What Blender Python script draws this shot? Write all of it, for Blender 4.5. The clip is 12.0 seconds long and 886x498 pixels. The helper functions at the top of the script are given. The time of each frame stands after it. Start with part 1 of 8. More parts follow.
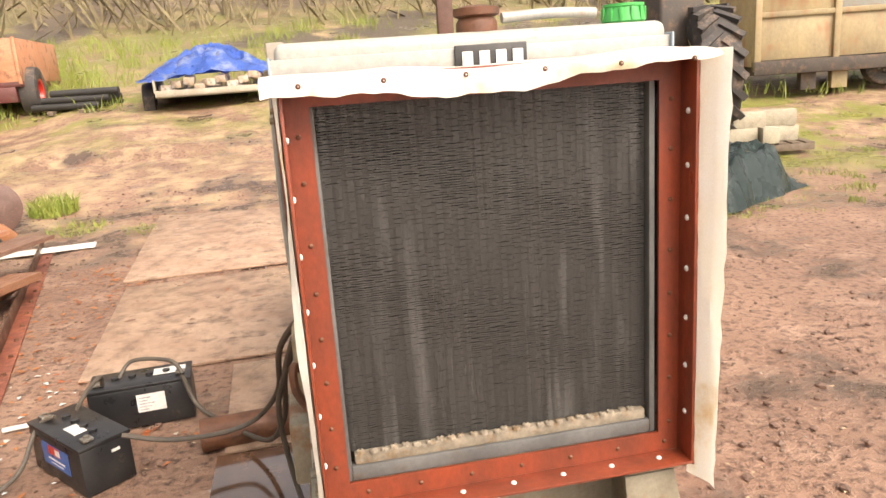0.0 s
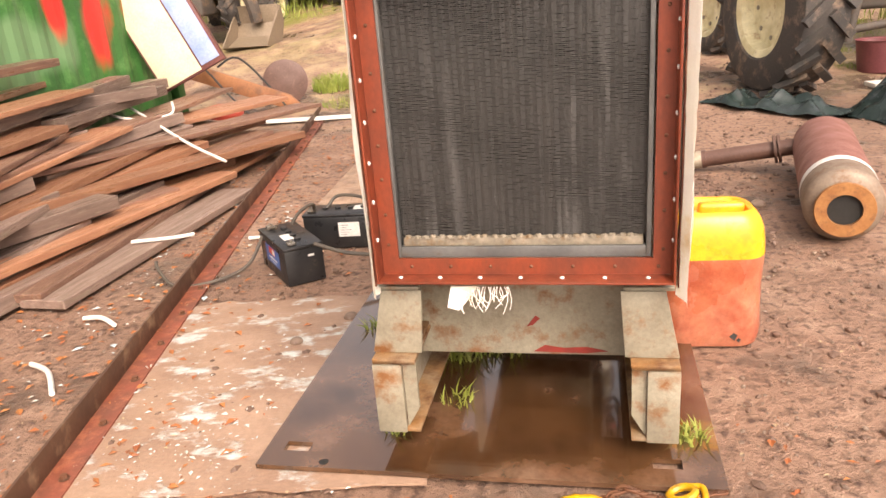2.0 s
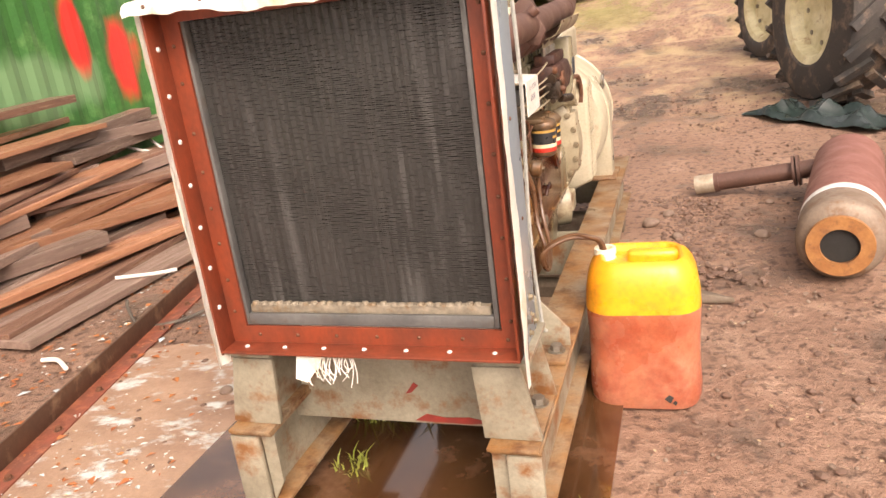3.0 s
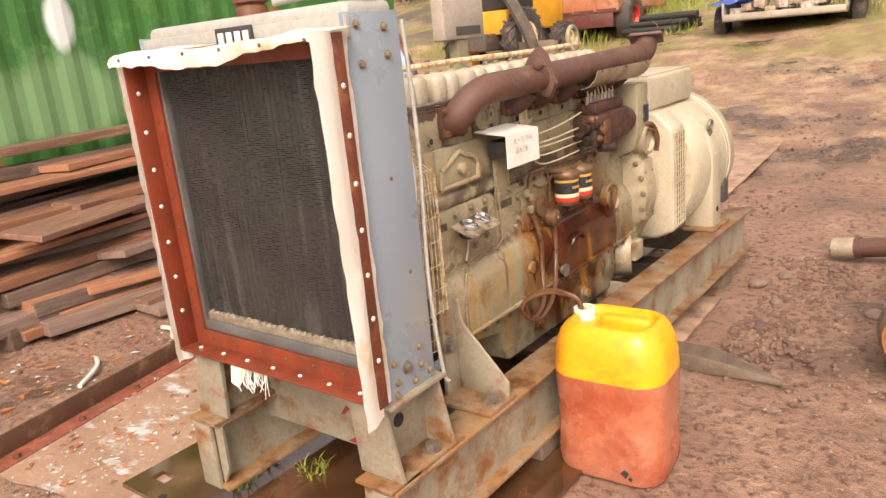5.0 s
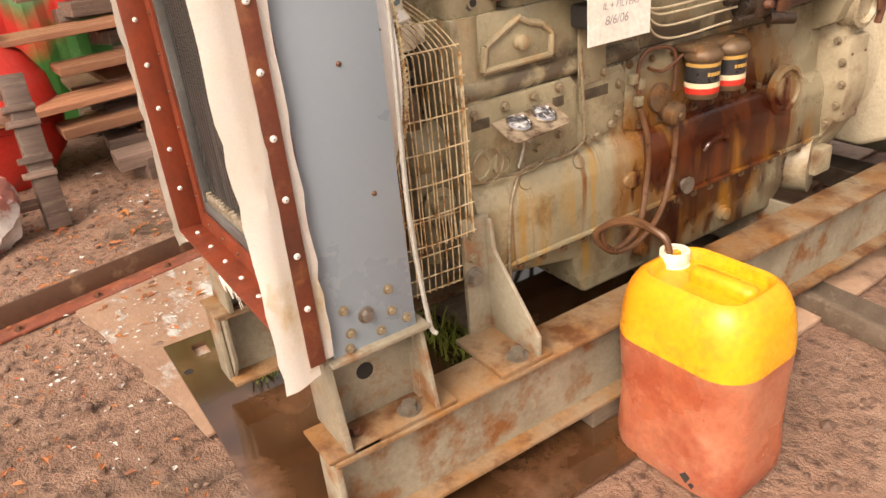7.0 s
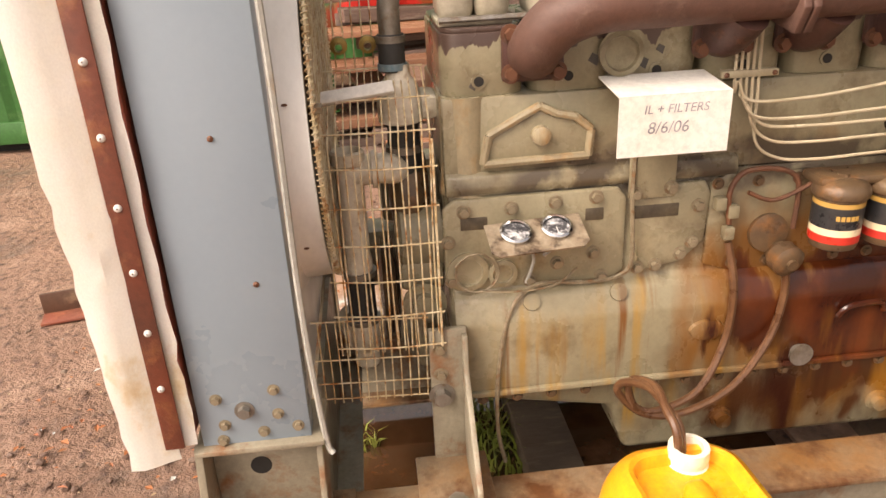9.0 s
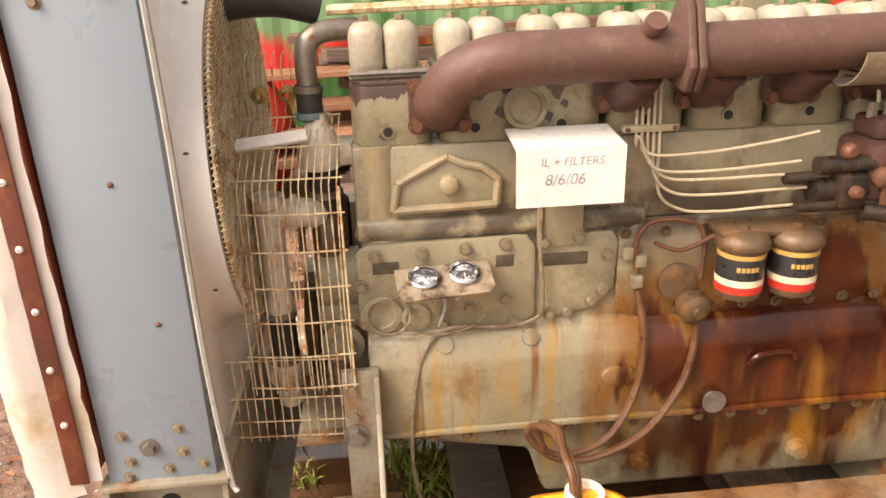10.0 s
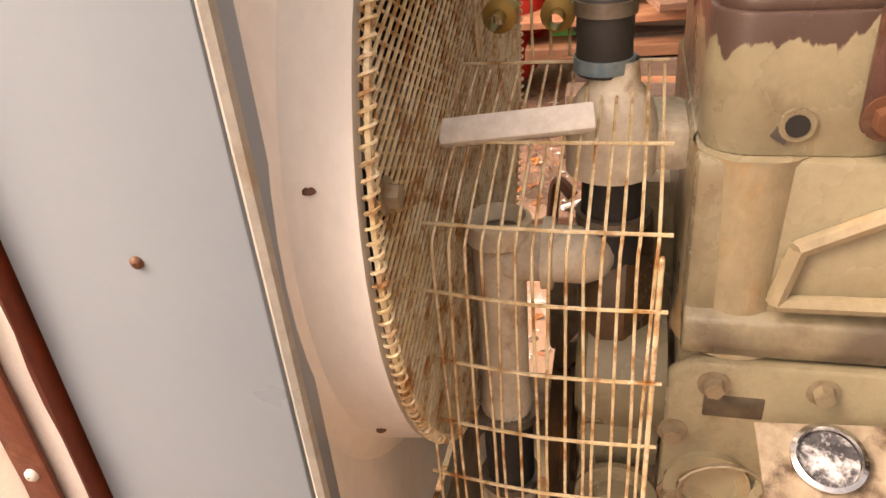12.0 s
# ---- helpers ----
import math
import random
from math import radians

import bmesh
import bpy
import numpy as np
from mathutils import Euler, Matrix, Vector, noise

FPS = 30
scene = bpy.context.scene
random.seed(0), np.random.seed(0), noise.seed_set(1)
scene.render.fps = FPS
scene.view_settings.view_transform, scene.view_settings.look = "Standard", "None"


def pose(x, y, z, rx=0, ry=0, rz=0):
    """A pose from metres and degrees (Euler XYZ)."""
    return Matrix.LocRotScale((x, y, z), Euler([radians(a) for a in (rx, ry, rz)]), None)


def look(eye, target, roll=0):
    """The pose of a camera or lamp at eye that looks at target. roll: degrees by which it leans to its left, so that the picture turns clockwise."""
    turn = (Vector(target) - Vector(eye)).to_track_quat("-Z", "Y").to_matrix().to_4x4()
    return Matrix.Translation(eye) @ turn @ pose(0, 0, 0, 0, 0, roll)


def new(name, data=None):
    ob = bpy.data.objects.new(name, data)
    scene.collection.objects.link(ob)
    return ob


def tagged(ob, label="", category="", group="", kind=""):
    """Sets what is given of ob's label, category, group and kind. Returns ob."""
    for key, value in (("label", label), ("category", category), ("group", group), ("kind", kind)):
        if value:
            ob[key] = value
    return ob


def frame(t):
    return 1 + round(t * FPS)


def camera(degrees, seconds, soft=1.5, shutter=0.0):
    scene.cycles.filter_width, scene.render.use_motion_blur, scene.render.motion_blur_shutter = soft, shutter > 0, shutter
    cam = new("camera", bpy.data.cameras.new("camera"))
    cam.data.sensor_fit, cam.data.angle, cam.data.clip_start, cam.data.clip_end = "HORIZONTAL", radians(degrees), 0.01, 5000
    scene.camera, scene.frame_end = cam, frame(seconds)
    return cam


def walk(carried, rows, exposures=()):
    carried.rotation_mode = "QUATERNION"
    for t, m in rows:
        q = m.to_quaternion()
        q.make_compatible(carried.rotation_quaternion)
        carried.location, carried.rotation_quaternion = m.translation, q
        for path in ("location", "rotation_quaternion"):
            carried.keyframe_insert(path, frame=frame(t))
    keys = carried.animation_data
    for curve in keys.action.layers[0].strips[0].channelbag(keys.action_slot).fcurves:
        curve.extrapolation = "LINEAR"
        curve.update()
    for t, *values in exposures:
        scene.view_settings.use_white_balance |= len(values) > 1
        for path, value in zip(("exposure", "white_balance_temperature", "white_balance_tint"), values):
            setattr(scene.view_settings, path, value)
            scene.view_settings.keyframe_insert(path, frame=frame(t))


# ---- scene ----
cam = camera(61.7, 12.0)
# seconds, eye, point looked at, roll
PATH = [
    (0, (-0.392, -1.506, 1.612), (-0.041, 0.403, 1.127), -4.0),
    (0.5, (-0.262, -1.691, 1.563), (-0.046, 0.222, 1.021), -2.0),
    (1, (-0.192, -1.999, 1.532), (-0.098, -0.115, 0.865), -1.4),
    (1.5, (-0.057, -2.073, 1.521), (-0.121, -0.197, 0.831), -4.0),
    (2, (0.223, -2.037, 1.495), (-0.174, -0.199, 0.815), -4.6),
    (2.5, (0.52, -1.882, 1.483), (0.017, -0.063, 0.822), -6.6),
    (3, (0.853, -1.647, 1.52), (0.22, 0.141, 0.884), -7.4),
    (3.2, (0.964, -1.601, 1.511), (0.237, 0.166, 0.919), -6.8),
    (4.8, (1.671, -1.323, 1.581), (0.561, 0.244, 1.024), -5.4),
    (5, (1.738, -1.29, 1.566), (0.536, 0.212, 1.018), -5.6),
    (5.5, (1.778, -1.128, 1.573), (0.451, 0.241, 0.968), -6.2),
    (6, (1.769, -0.994, 1.583), (0.392, 0.283, 0.894), -6.9),
    (6.5, (1.75, -0.741, 1.539), (0.296, 0.396, 0.768), -6.2),
    (7, (1.701, -0.434, 1.515), (0.174, 0.493, 0.616), -5.7),
    (7.5, (1.578, -0.139, 1.505), (-0.006, 0.697, 0.616), -4.4),
    (7.7, (1.554, -0.003, 1.521), (-0.111, 0.697, 0.661), -5.5),
    (9.3, (1.704, 0.458, 1.531), (-0.118, 0.601, 0.719), -2.4),
    (9.5, (1.73, 0.492, 1.51), (-0.104, 0.752, 0.757), -2.1),
    (10, (1.705, 0.611, 1.562), (-0.151, 0.766, 0.835), -1.9),
    (10.5, (1.616, 0.655, 1.515), (-0.218, 0.623, 0.717), -2.9),
    (11, (1.338, 0.583, 1.45), (-0.479, 0.473, 0.621), -2.0),
    (11.5, (1.113, 0.544, 1.449), (-0.68, 0.244, 0.615), -3.9),
    (12, (0.83, 0.492, 1.483), (-0.835, 0.028, 0.476), -5.3),
]
walk(cam, [(t, look(eye, target, roll)) for t, eye, target, roll in PATH],
     exposures=[(0, 1.28, 7300, 15), (2.5, 1.18, 7500, 20), (5, 0.95, 7600, 21), (7, 0.90, 7850, 20), (10, 1.2, 7600, 19), (11, 1.3, 8000, 21), (12, 1.3, 8900, 27)])

# ---- light ----
world = bpy.data.worlds.new("overcast_sky")
scene.world = world
world.use_nodes = True
wn = world.node_tree.nodes
sky = wn.new("ShaderNodeTexSky")
sky.sky_type, sky.sun_disc = "NISHITA", False
sky.sun_elevation, sky.sun_rotation = radians(45), radians(150)
sky.air_density, sky.dust_density, sky.ozone_density = 1.0, 6.0, 1.0
hsv = wn.new("ShaderNodeHueSaturation")
hsv.inputs["Saturation"].default_value = 0.25
world.node_tree.links.new(sky.outputs["Color"], hsv.inputs["Color"])
world.node_tree.links.new(hsv.outputs["Color"], wn["Background"].inputs["Color"])
wn["Background"].inputs["Strength"].default_value = 0.15
sun = new("sun", bpy.data.lights.new("sun", "SUN"))
sun.data.energy, sun.data.angle, sun.data.color = 0.9, radians(30), (1.0, 0.94, 0.85)
sun.matrix_world = look((0, 0, 20), (-20 * math.sin(radians(150)), -20 * math.cos(radians(150)), 20 - 20 * math.tan(radians(45))))


# ---- building helpers ----
def thing(name, label, category, m=None, group=""):
    ob = new(name)
    ob.empty_display_size = 0.1
    if m is not None:
        ob.matrix_world = m
    return tagged(ob, label, category, group)


def mesh_of(name, bm, material, smooth=0.0):
    me = bpy.data.meshes.new(name)
    bmesh.ops.recalc_face_normals(bm, faces=bm.faces)
    bm.to_mesh(me)
    bm.free()
    me.materials.append(material)
    if smooth:
        me.polygons.foreach_set("use_smooth", [True] * len(me.polygons))
        me.set_sharp_from_angle(angle=radians(smooth))
    return me


def part(name, bm, material, parent, label="", smooth=40.0):
    ob = new(name, mesh_of(name, bm, material, smooth))
    ob.parent = parent
    return tagged(ob, label)


def solid(name, bm, material, label, category, group="", m=None, smooth=40.0, kind=""):
    ob = new(name, mesh_of(name, bm, material, smooth))
    if m is not None:
        ob.matrix_world = m
    return tagged(ob, label, category, group, kind)


def piece(name, me, parent, m):
    ob = new(name, me)
    ob.parent = parent
    ob.matrix_basis = m
    return ob


def box(bm, x0, x1, y0, y1, z0, z1, bevel=0.0, seg=2, m=None):
    c = ((x0 + x1) / 2, (y0 + y1) / 2, (z0 + z1) / 2)
    mm = Matrix.Translation(c) @ Matrix.Diagonal((x1 - x0, y1 - y0, z1 - z0, 1))
    r = bmesh.ops.create_cube(bm, size=1, matrix=(m @ mm) if m is not None else mm)
    if bevel:
        es = list({e for v in r["verts"] for e in v.link_edges})
        bmesh.ops.bevel(bm, geom=es, offset=bevel, segments=seg, affect="EDGES", profile=0.5)
    return bm


def cyl(bm, p0, p1, r0, r1=None, n=20, caps=True):
    p0, p1 = Vector(p0), Vector(p1)
    r1 = r0 if r1 is None else r1
    d = p1 - p0
    q = d.to_track_quat("Z", "Y").to_matrix().to_4x4()
    bmesh.ops.create_cone(bm, cap_ends=caps, segments=n, radius1=r0, radius2=r1, depth=d.length,
                          matrix=Matrix.Translation((p0 + p1) / 2) @ q)
    return bm


def smooth_line(pts, k=6):
    pts = [Vector(p) for p in pts]
    out = []
    for i in range(len(pts) - 1):
        a, b, c, d = pts[max(i - 1, 0)], pts[i], pts[i + 1], pts[min(i + 2, len(pts) - 1)]
        for j in range(k):
            t = j / k
            out.append(0.5 * ((2 * b) + (c - a) * t + (2 * a - 5 * b + 4 * c - d) * t * t + (3 * b - a - 3 * c + d) * t ** 3))
    return out + [pts[-1]]


def tube(bm, pts, r, n=8, k=6, caps=True, radii=None):
    line = smooth_line(pts, k) if k > 1 else [Vector(p) for p in pts]
    rings, side = [], None
    for i, p in enumerate(line):
        d = (line[min(i + 1, len(line) - 1)] - line[max(i - 1, 0)]).normalized()
        if side is None:
            side = d.orthogonal().normalized()
        side = (side - d * side.dot(d)).normalized()
        up = d.cross(side)
        rr = r if radii is None else r * radii[min(i * len(radii) // len(line), len(radii) - 1)]
        rings.append([bm.verts.new(p + rr * (math.cos(a) * side + math.sin(a) * up)) for a in (2 * math.pi * j / n for j in range(n))])
    for a, b in zip(rings, rings[1:]):
        for j in range(n):
            bm.faces.new((a[j], a[(j + 1) % n], b[(j + 1) % n], b[j]))
    if caps:
        bm.faces.new(rings[0][::-1])
        bm.faces.new(rings[-1])
    return bm


def lathe(bm, profile, p0, axis, n=32, squash=1.0, caps=False):
    """profile: (radius, height) pairs along axis from p0."""
    q = Vector(axis).to_track_quat("Z", "Y").to_matrix()
    rings = []
    for r, h in profile:
        rings.append([bm.verts.new(Vector(p0) + q @ Vector((r * math.cos(a), squash * r * math.sin(a), h))) for a in (2 * math.pi * j / n for j in range(n))])
    for a, b in zip(rings, rings[1:]):
        for j in range(n):
            bm.faces.new((a[j], a[(j + 1) % n], b[(j + 1) % n], b[j]))
    for ring, (r, h) in ((rings[0], profile[0]), (rings[-1], profile[-1])):
        if caps and r > 1e-5:
            bm.faces.new(ring)
    return bm


def prism(bm, poly, axis, a0, a1, bevel=0.0, seg=2):
    """A polygon extruded along axis: for x the polygon is (y, z), for y it is (x, z), for z it is (x, y)."""
    def at(p, a):
        return {"x": (a, p[0], p[1]), "y": (p[0], a, p[1]), "z": (p[0], p[1], a)}[axis]
    lo = [bm.verts.new(at(p, a0)) for p in poly]
    hi = [bm.verts.new(at(p, a1)) for p in poly]
    fs = [bm.faces.new(lo[::-1]), bm.faces.new(hi)]
    n = len(poly)
    for i in range(n):
        fs.append(bm.faces.new((lo[i], lo[(i + 1) % n], hi[(i + 1) % n], hi[i])))
    if bevel:
        bmesh.ops.recalc_face_normals(bm, faces=fs)
        es = list({e for f in fs for e in f.edges})
        bmesh.ops.bevel(bm, geom=es, offset=bevel, segments=seg, affect="EDGES", profile=0.5)
    return bm


def B():
    return bmesh.new()


# ---- materials ----
def surf(name, c1, c2, scale=8.0, rough=0.6, metal=0.0, bump=0.15, fine=90.0, c3=None, spots=0.6, spot_scale=5.0,
         streak=(1, 1, 1), rough_var=0.15, bump_size=0.004, spot_soft=0.08, sheen=0.0, transmission=0.0, objects=0.0, grain_amount=0.18):
    """Two-scale noise paint: c1 to c2 by broad noise, c3 in spots (rust, dirt, flaked paint), fine grain in bump and gloss."""
    m = bpy.data.materials.new(name)
    m.use_nodes = True
    nt = m.node_tree
    N, L = nt.nodes, nt.links.new
    bs = N["Principled BSDF"]
    tc = N.new("ShaderNodeTexCoord")
    mp = N.new("ShaderNodeMapping")
    mp.inputs["Scale"].default_value = streak
    L(tc.outputs["Object"], mp.inputs["Vector"])

    def noi(s, detail=6.0, rough_=0.6, vec=mp):
        n = N.new("ShaderNodeTexNoise")
        n.inputs["Scale"].default_value, n.inputs["Detail"].default_value, n.inputs["Roughness"].default_value = s, detail, rough_
        L(vec.outputs[0] if vec is mp else vec, n.inputs["Vector"])
        return n

    def ramp(src, a, b):
        r = N.new("ShaderNodeMapRange")
        r.inputs["From Min"].default_value, r.inputs["From Max"].default_value = a, b
        L(src, r.inputs["Value"])
        return r.outputs["Result"]

    def mix(f, a, b):
        x = N.new("ShaderNodeMix")
        x.data_type = "RGBA"
        L(f, x.inputs["Factor"])
        for s, v in ((x.inputs["A"], a), (x.inputs["B"], b)):
            if isinstance(v, tuple):
                s.default_value = (*v, 1)
            else:
                L(v, s)
        return x.outputs["Result"]

    big, small = noi(scale), noi(fine, 4.0, 0.7)
    col = mix(ramp(big.outputs["Fac"], 0.35, 0.65), c1, c2)
    if objects:
        oi = N.new("ShaderNodeObjectInfo")
        hs = N.new("ShaderNodeHueSaturation")
        L(ramp(oi.outputs["Random"], 0.0, 1.0), hs.inputs["Fac"])
        hs.inputs["Fac"].default_value = 1
        vr = N.new("ShaderNodeMapRange")
        vr.inputs["To Min"].default_value, vr.inputs["To Max"].default_value = 1 - objects, 1 + objects
        L(oi.outputs["Random"], vr.inputs["Value"])
        for l in list(hs.inputs["Fac"].links):
            nt.links.remove(l)
        L(vr.outputs["Result"], hs.inputs["Value"])
        L(col, hs.inputs["Color"])
        col = hs.outputs["Color"]
    sp = None
    if c3 is not None:
        spn = noi(spot_scale, 8.0, 0.65)
        sp = ramp(spn.outputs["Fac"], spots - spot_soft, spots + spot_soft)
        col = mix(sp, col, c3)
    grain = ramp(small.outputs["Fac"], 0.25, 0.75)
    hs2 = N.new("ShaderNodeHueSaturation")
    g = N.new("ShaderNodeMapRange")
    g.inputs["To Min"].default_value, g.inputs["To Max"].default_value = 1 - grain_amount, 1 + grain_amount
    L(grain, g.inputs["Value"])
    L(g.outputs["Result"], hs2.inputs["Value"])
    L(col, hs2.inputs["Color"])
    L(hs2.outputs["Color"], bs.inputs["Base Color"])
    rr = N.new("ShaderNodeMapRange")
    rr.inputs["To Min"].default_value, rr.inputs["To Max"].default_value = max(rough - rough_var, 0.03), min(rough + rough_var, 1)
    L(big.outputs["Fac"], rr.inputs["Value"])
    rr.inputs["From Min"].default_value, rr.inputs["From Max"].default_value = 0.3, 0.7
    L(rr.outputs["Result"], bs.inputs["Roughness"])
    bs.inputs["Metallic"].default_value = metal
    if transmission:
        bs.inputs["Transmission Weight"].default_value = transmission
    if bump:
        b = N.new("ShaderNodeBump")
        b.inputs["Strength"].default_value, b.inputs["Distance"].default_value = bump, bump_size
        h = small.outputs["Fac"]
        if sp is not None:
            a = N.new("ShaderNodeMath")
            a.operation = "ADD"
            L(h, a.inputs[0]), L(sp, a.inputs[1])
            h = a.outputs[0]
        L(h, b.inputs["Height"])
        L(b.outputs["Normal"], bs.inputs["Normal"])
    return m


CREAM = (0.30, 0.25, 0.16)
RUST = (0.20, 0.065, 0.02)
engine_paint = surf("engine_paint", (0.292, 0.256, 0.168), (0.222, 0.190, 0.118), 5, 0.30, 0, 0.25, 70, (0.115, 0.078, 0.042), 0.62, 7, rough_var=0.16, spot_soft=0.1, grain_amount=0.10)
cream_paint = surf("cream_paint", (0.36, 0.31, 0.21), (0.25, 0.205, 0.13), 5, 0.4, 0, 0.2, 80, (0.13, 0.07, 0.035), 0.60, 8, spot_soft=0.1)
skid_paint = surf("skid_paint", (0.31, 0.28, 0.21), (0.215, 0.185, 0.13), 5, 0.45, 0, 0.25, 70, (0.20, 0.085, 0.03), 0.585, 8, spot_soft=0.07)
skid_rust = surf("rusty_flange", (0.25, 0.19, 0.125), (0.24, 0.115, 0.038), 7, 0.42, 0, 0.4, 60, (0.115, 0.045, 0.016), 0.56, 9, spot_soft=0.08)
clamp_rust = surf("rusty_clamp_strip", (0.16, 0.04, 0.02), (0.10, 0.03, 0.016), 8, 0.5, 0, 0.3, 80, (0.26, 0.10, 0.04), 0.62, 12)
red_lead = surf("red_oxide_paint", (0.25, 0.048, 0.02), (0.14, 0.032, 0.015), 7, 0.42, 0, 0.15, 90, (0.09, 0.03, 0.018), 0.66, 12, streak=(1, 1, 0.5))
grey_blue = surf("grey_blue_paint", (0.215, 0.265, 0.305), (0.23, 0.278, 0.315), 2, 0.34, 0, 0.02, 60, (0.30, 0.24, 0.14), 0.76, 7, grain_amount=0.02)
shroud_paint = surf("pale_shroud_paint", (0.76, 0.75, 0.71), (0.66, 0.65, 0.61), 3.5, 0.42, 0, 0.06, 60, (0.34, 0.22, 0.10), 0.69, 7, streak=(1, 1, 0.5), grain_amount=0.06)
grey_paint = surf("grey_paint", (0.30, 0.30, 0.27), (0.38, 0.37, 0.33), 4, 0.4, 0, 0.1, 60, (0.28, 0.18, 0.09), 0.70, 9)
core_fin = surf("radiator_fin", (0.050, 0.049, 0.046), (0.027, 0.026, 0.024), 3.2, 0.33, 0.2, 0.15, 120, (0.15, 0.145, 0.137), 0.66, 3.2, streak=(4.5, 1, 0.3), spot_soft=0.12)
core_shade = surf("core_depth_shade", (0.025, 0.024, 0.022), (0.04, 0.038, 0.034), 8, 0.7, 0, 0.1, 80)
solder = surf("header_plate_dirt", (0.27, 0.23, 0.17), (0.15, 0.125, 0.09), 30, 0.7, 0, 0.4, 90, (0.18, 0.11, 0.05), 0.6, 25)
canvas = surf("old_canvas", (0.96, 0.95, 0.91), (0.95, 0.91, 0.80), 5, 0.9, 0, 0.12, 300, (0.68, 0.46, 0.14), 0.67, 5, spot_soft=0.10, grain_amount=0.06, streak=(1, 1, 0.7), bump_size=0.002)
exhaust_rust = surf("exhaust_rust", (0.115, 0.056, 0.040), (0.085, 0.042, 0.030), 7, 0.6, 0, 0.35, 60, (0.15, 0.085, 0.06), 0.64, 14)
deep_rust = surf("deep_rust", (0.15, 0.058, 0.026), (0.09, 0.036, 0.018), 14, 0.6, 0, 0.4, 60, (0.07, 0.035, 0.02), 0.6, 18)
oily = surf("oily_casting", (0.08, 0.05, 0.03), (0.13, 0.08, 0.04), 12, 0.35, 0.1, 0.3, 60, (0.2, 0.09, 0.03), 0.6, 20)
black_rubber = surf("black_rubber", (0.022, 0.021, 0.02), (0.035, 0.033, 0.03), 12, 0.6, 0, 0.2, 60)
dull_steel = surf("dull_steel", (0.30, 0.28, 0.25), (0.20, 0.17, 0.13), 20, 0.45, 0.7, 0.2, 90, (0.2, 0.1, 0.04), 0.64, 30)
bolt_paint = surf("bolt_paint", (0.29, 0.24, 0.16), (0.17, 0.13, 0.08), 40, 0.5, 0.2, 0.1, 90, (0.2, 0.1, 0.04), 0.62, 40)
wire_mat = surf("rusting_wire", (0.70, 0.62, 0.44), (0.55, 0.42, 0.22), 30, 0.4, 0.1, 0.1, 90, (0.32, 0.13, 0.03), 0.56, 32)
pale_pipe = surf("pale_pipe_paint", (0.70, 0.65, 0.54), (0.58, 0.51, 0.38), 9, 0.4, 0, 0.15, 80, (0.30, 0.17, 0.07), 0.63, 14)
dark_rust = surf("dark_rust", (0.080, 0.034, 0.026), (0.048, 0.022, 0.017), 14, 0.5, 0, 0.4, 60, (0.17, 0.065, 0.026), 0.66, 18)
chrome = surf("chrome_bezel", (0.7, 0.7, 0.7), (0.6, 0.6, 0.6), 10, 0.12, 1.0, 0.02, 90, rough_var=0.05)
white_tin = surf("white_tin", (0.74, 0.72, 0.67), (0.66, 0.62, 0.55), 6, 0.5, 0, 0.05, 60, (0.45, 0.3, 0.15), 0.74, 10)
# Near-black for holes and hollows: their inner shade is put into the colour.
shade_black = surf("painted_inner_shade", (0.012, 0.011, 0.01), (0.02, 0.018, 0.015), 8, 0.8, 0, 0.0, 60)
ink = surf("pen_ink", (0.17, 0.16, 0.18), (0.44, 0.42, 0.42), 30, 0.6, 0, 0.0, 60)
paper_white = surf("printed_white", (0.72, 0.70, 0.66), (0.62, 0.60, 0.56), 8, 0.6, 0, 0.02, 60)


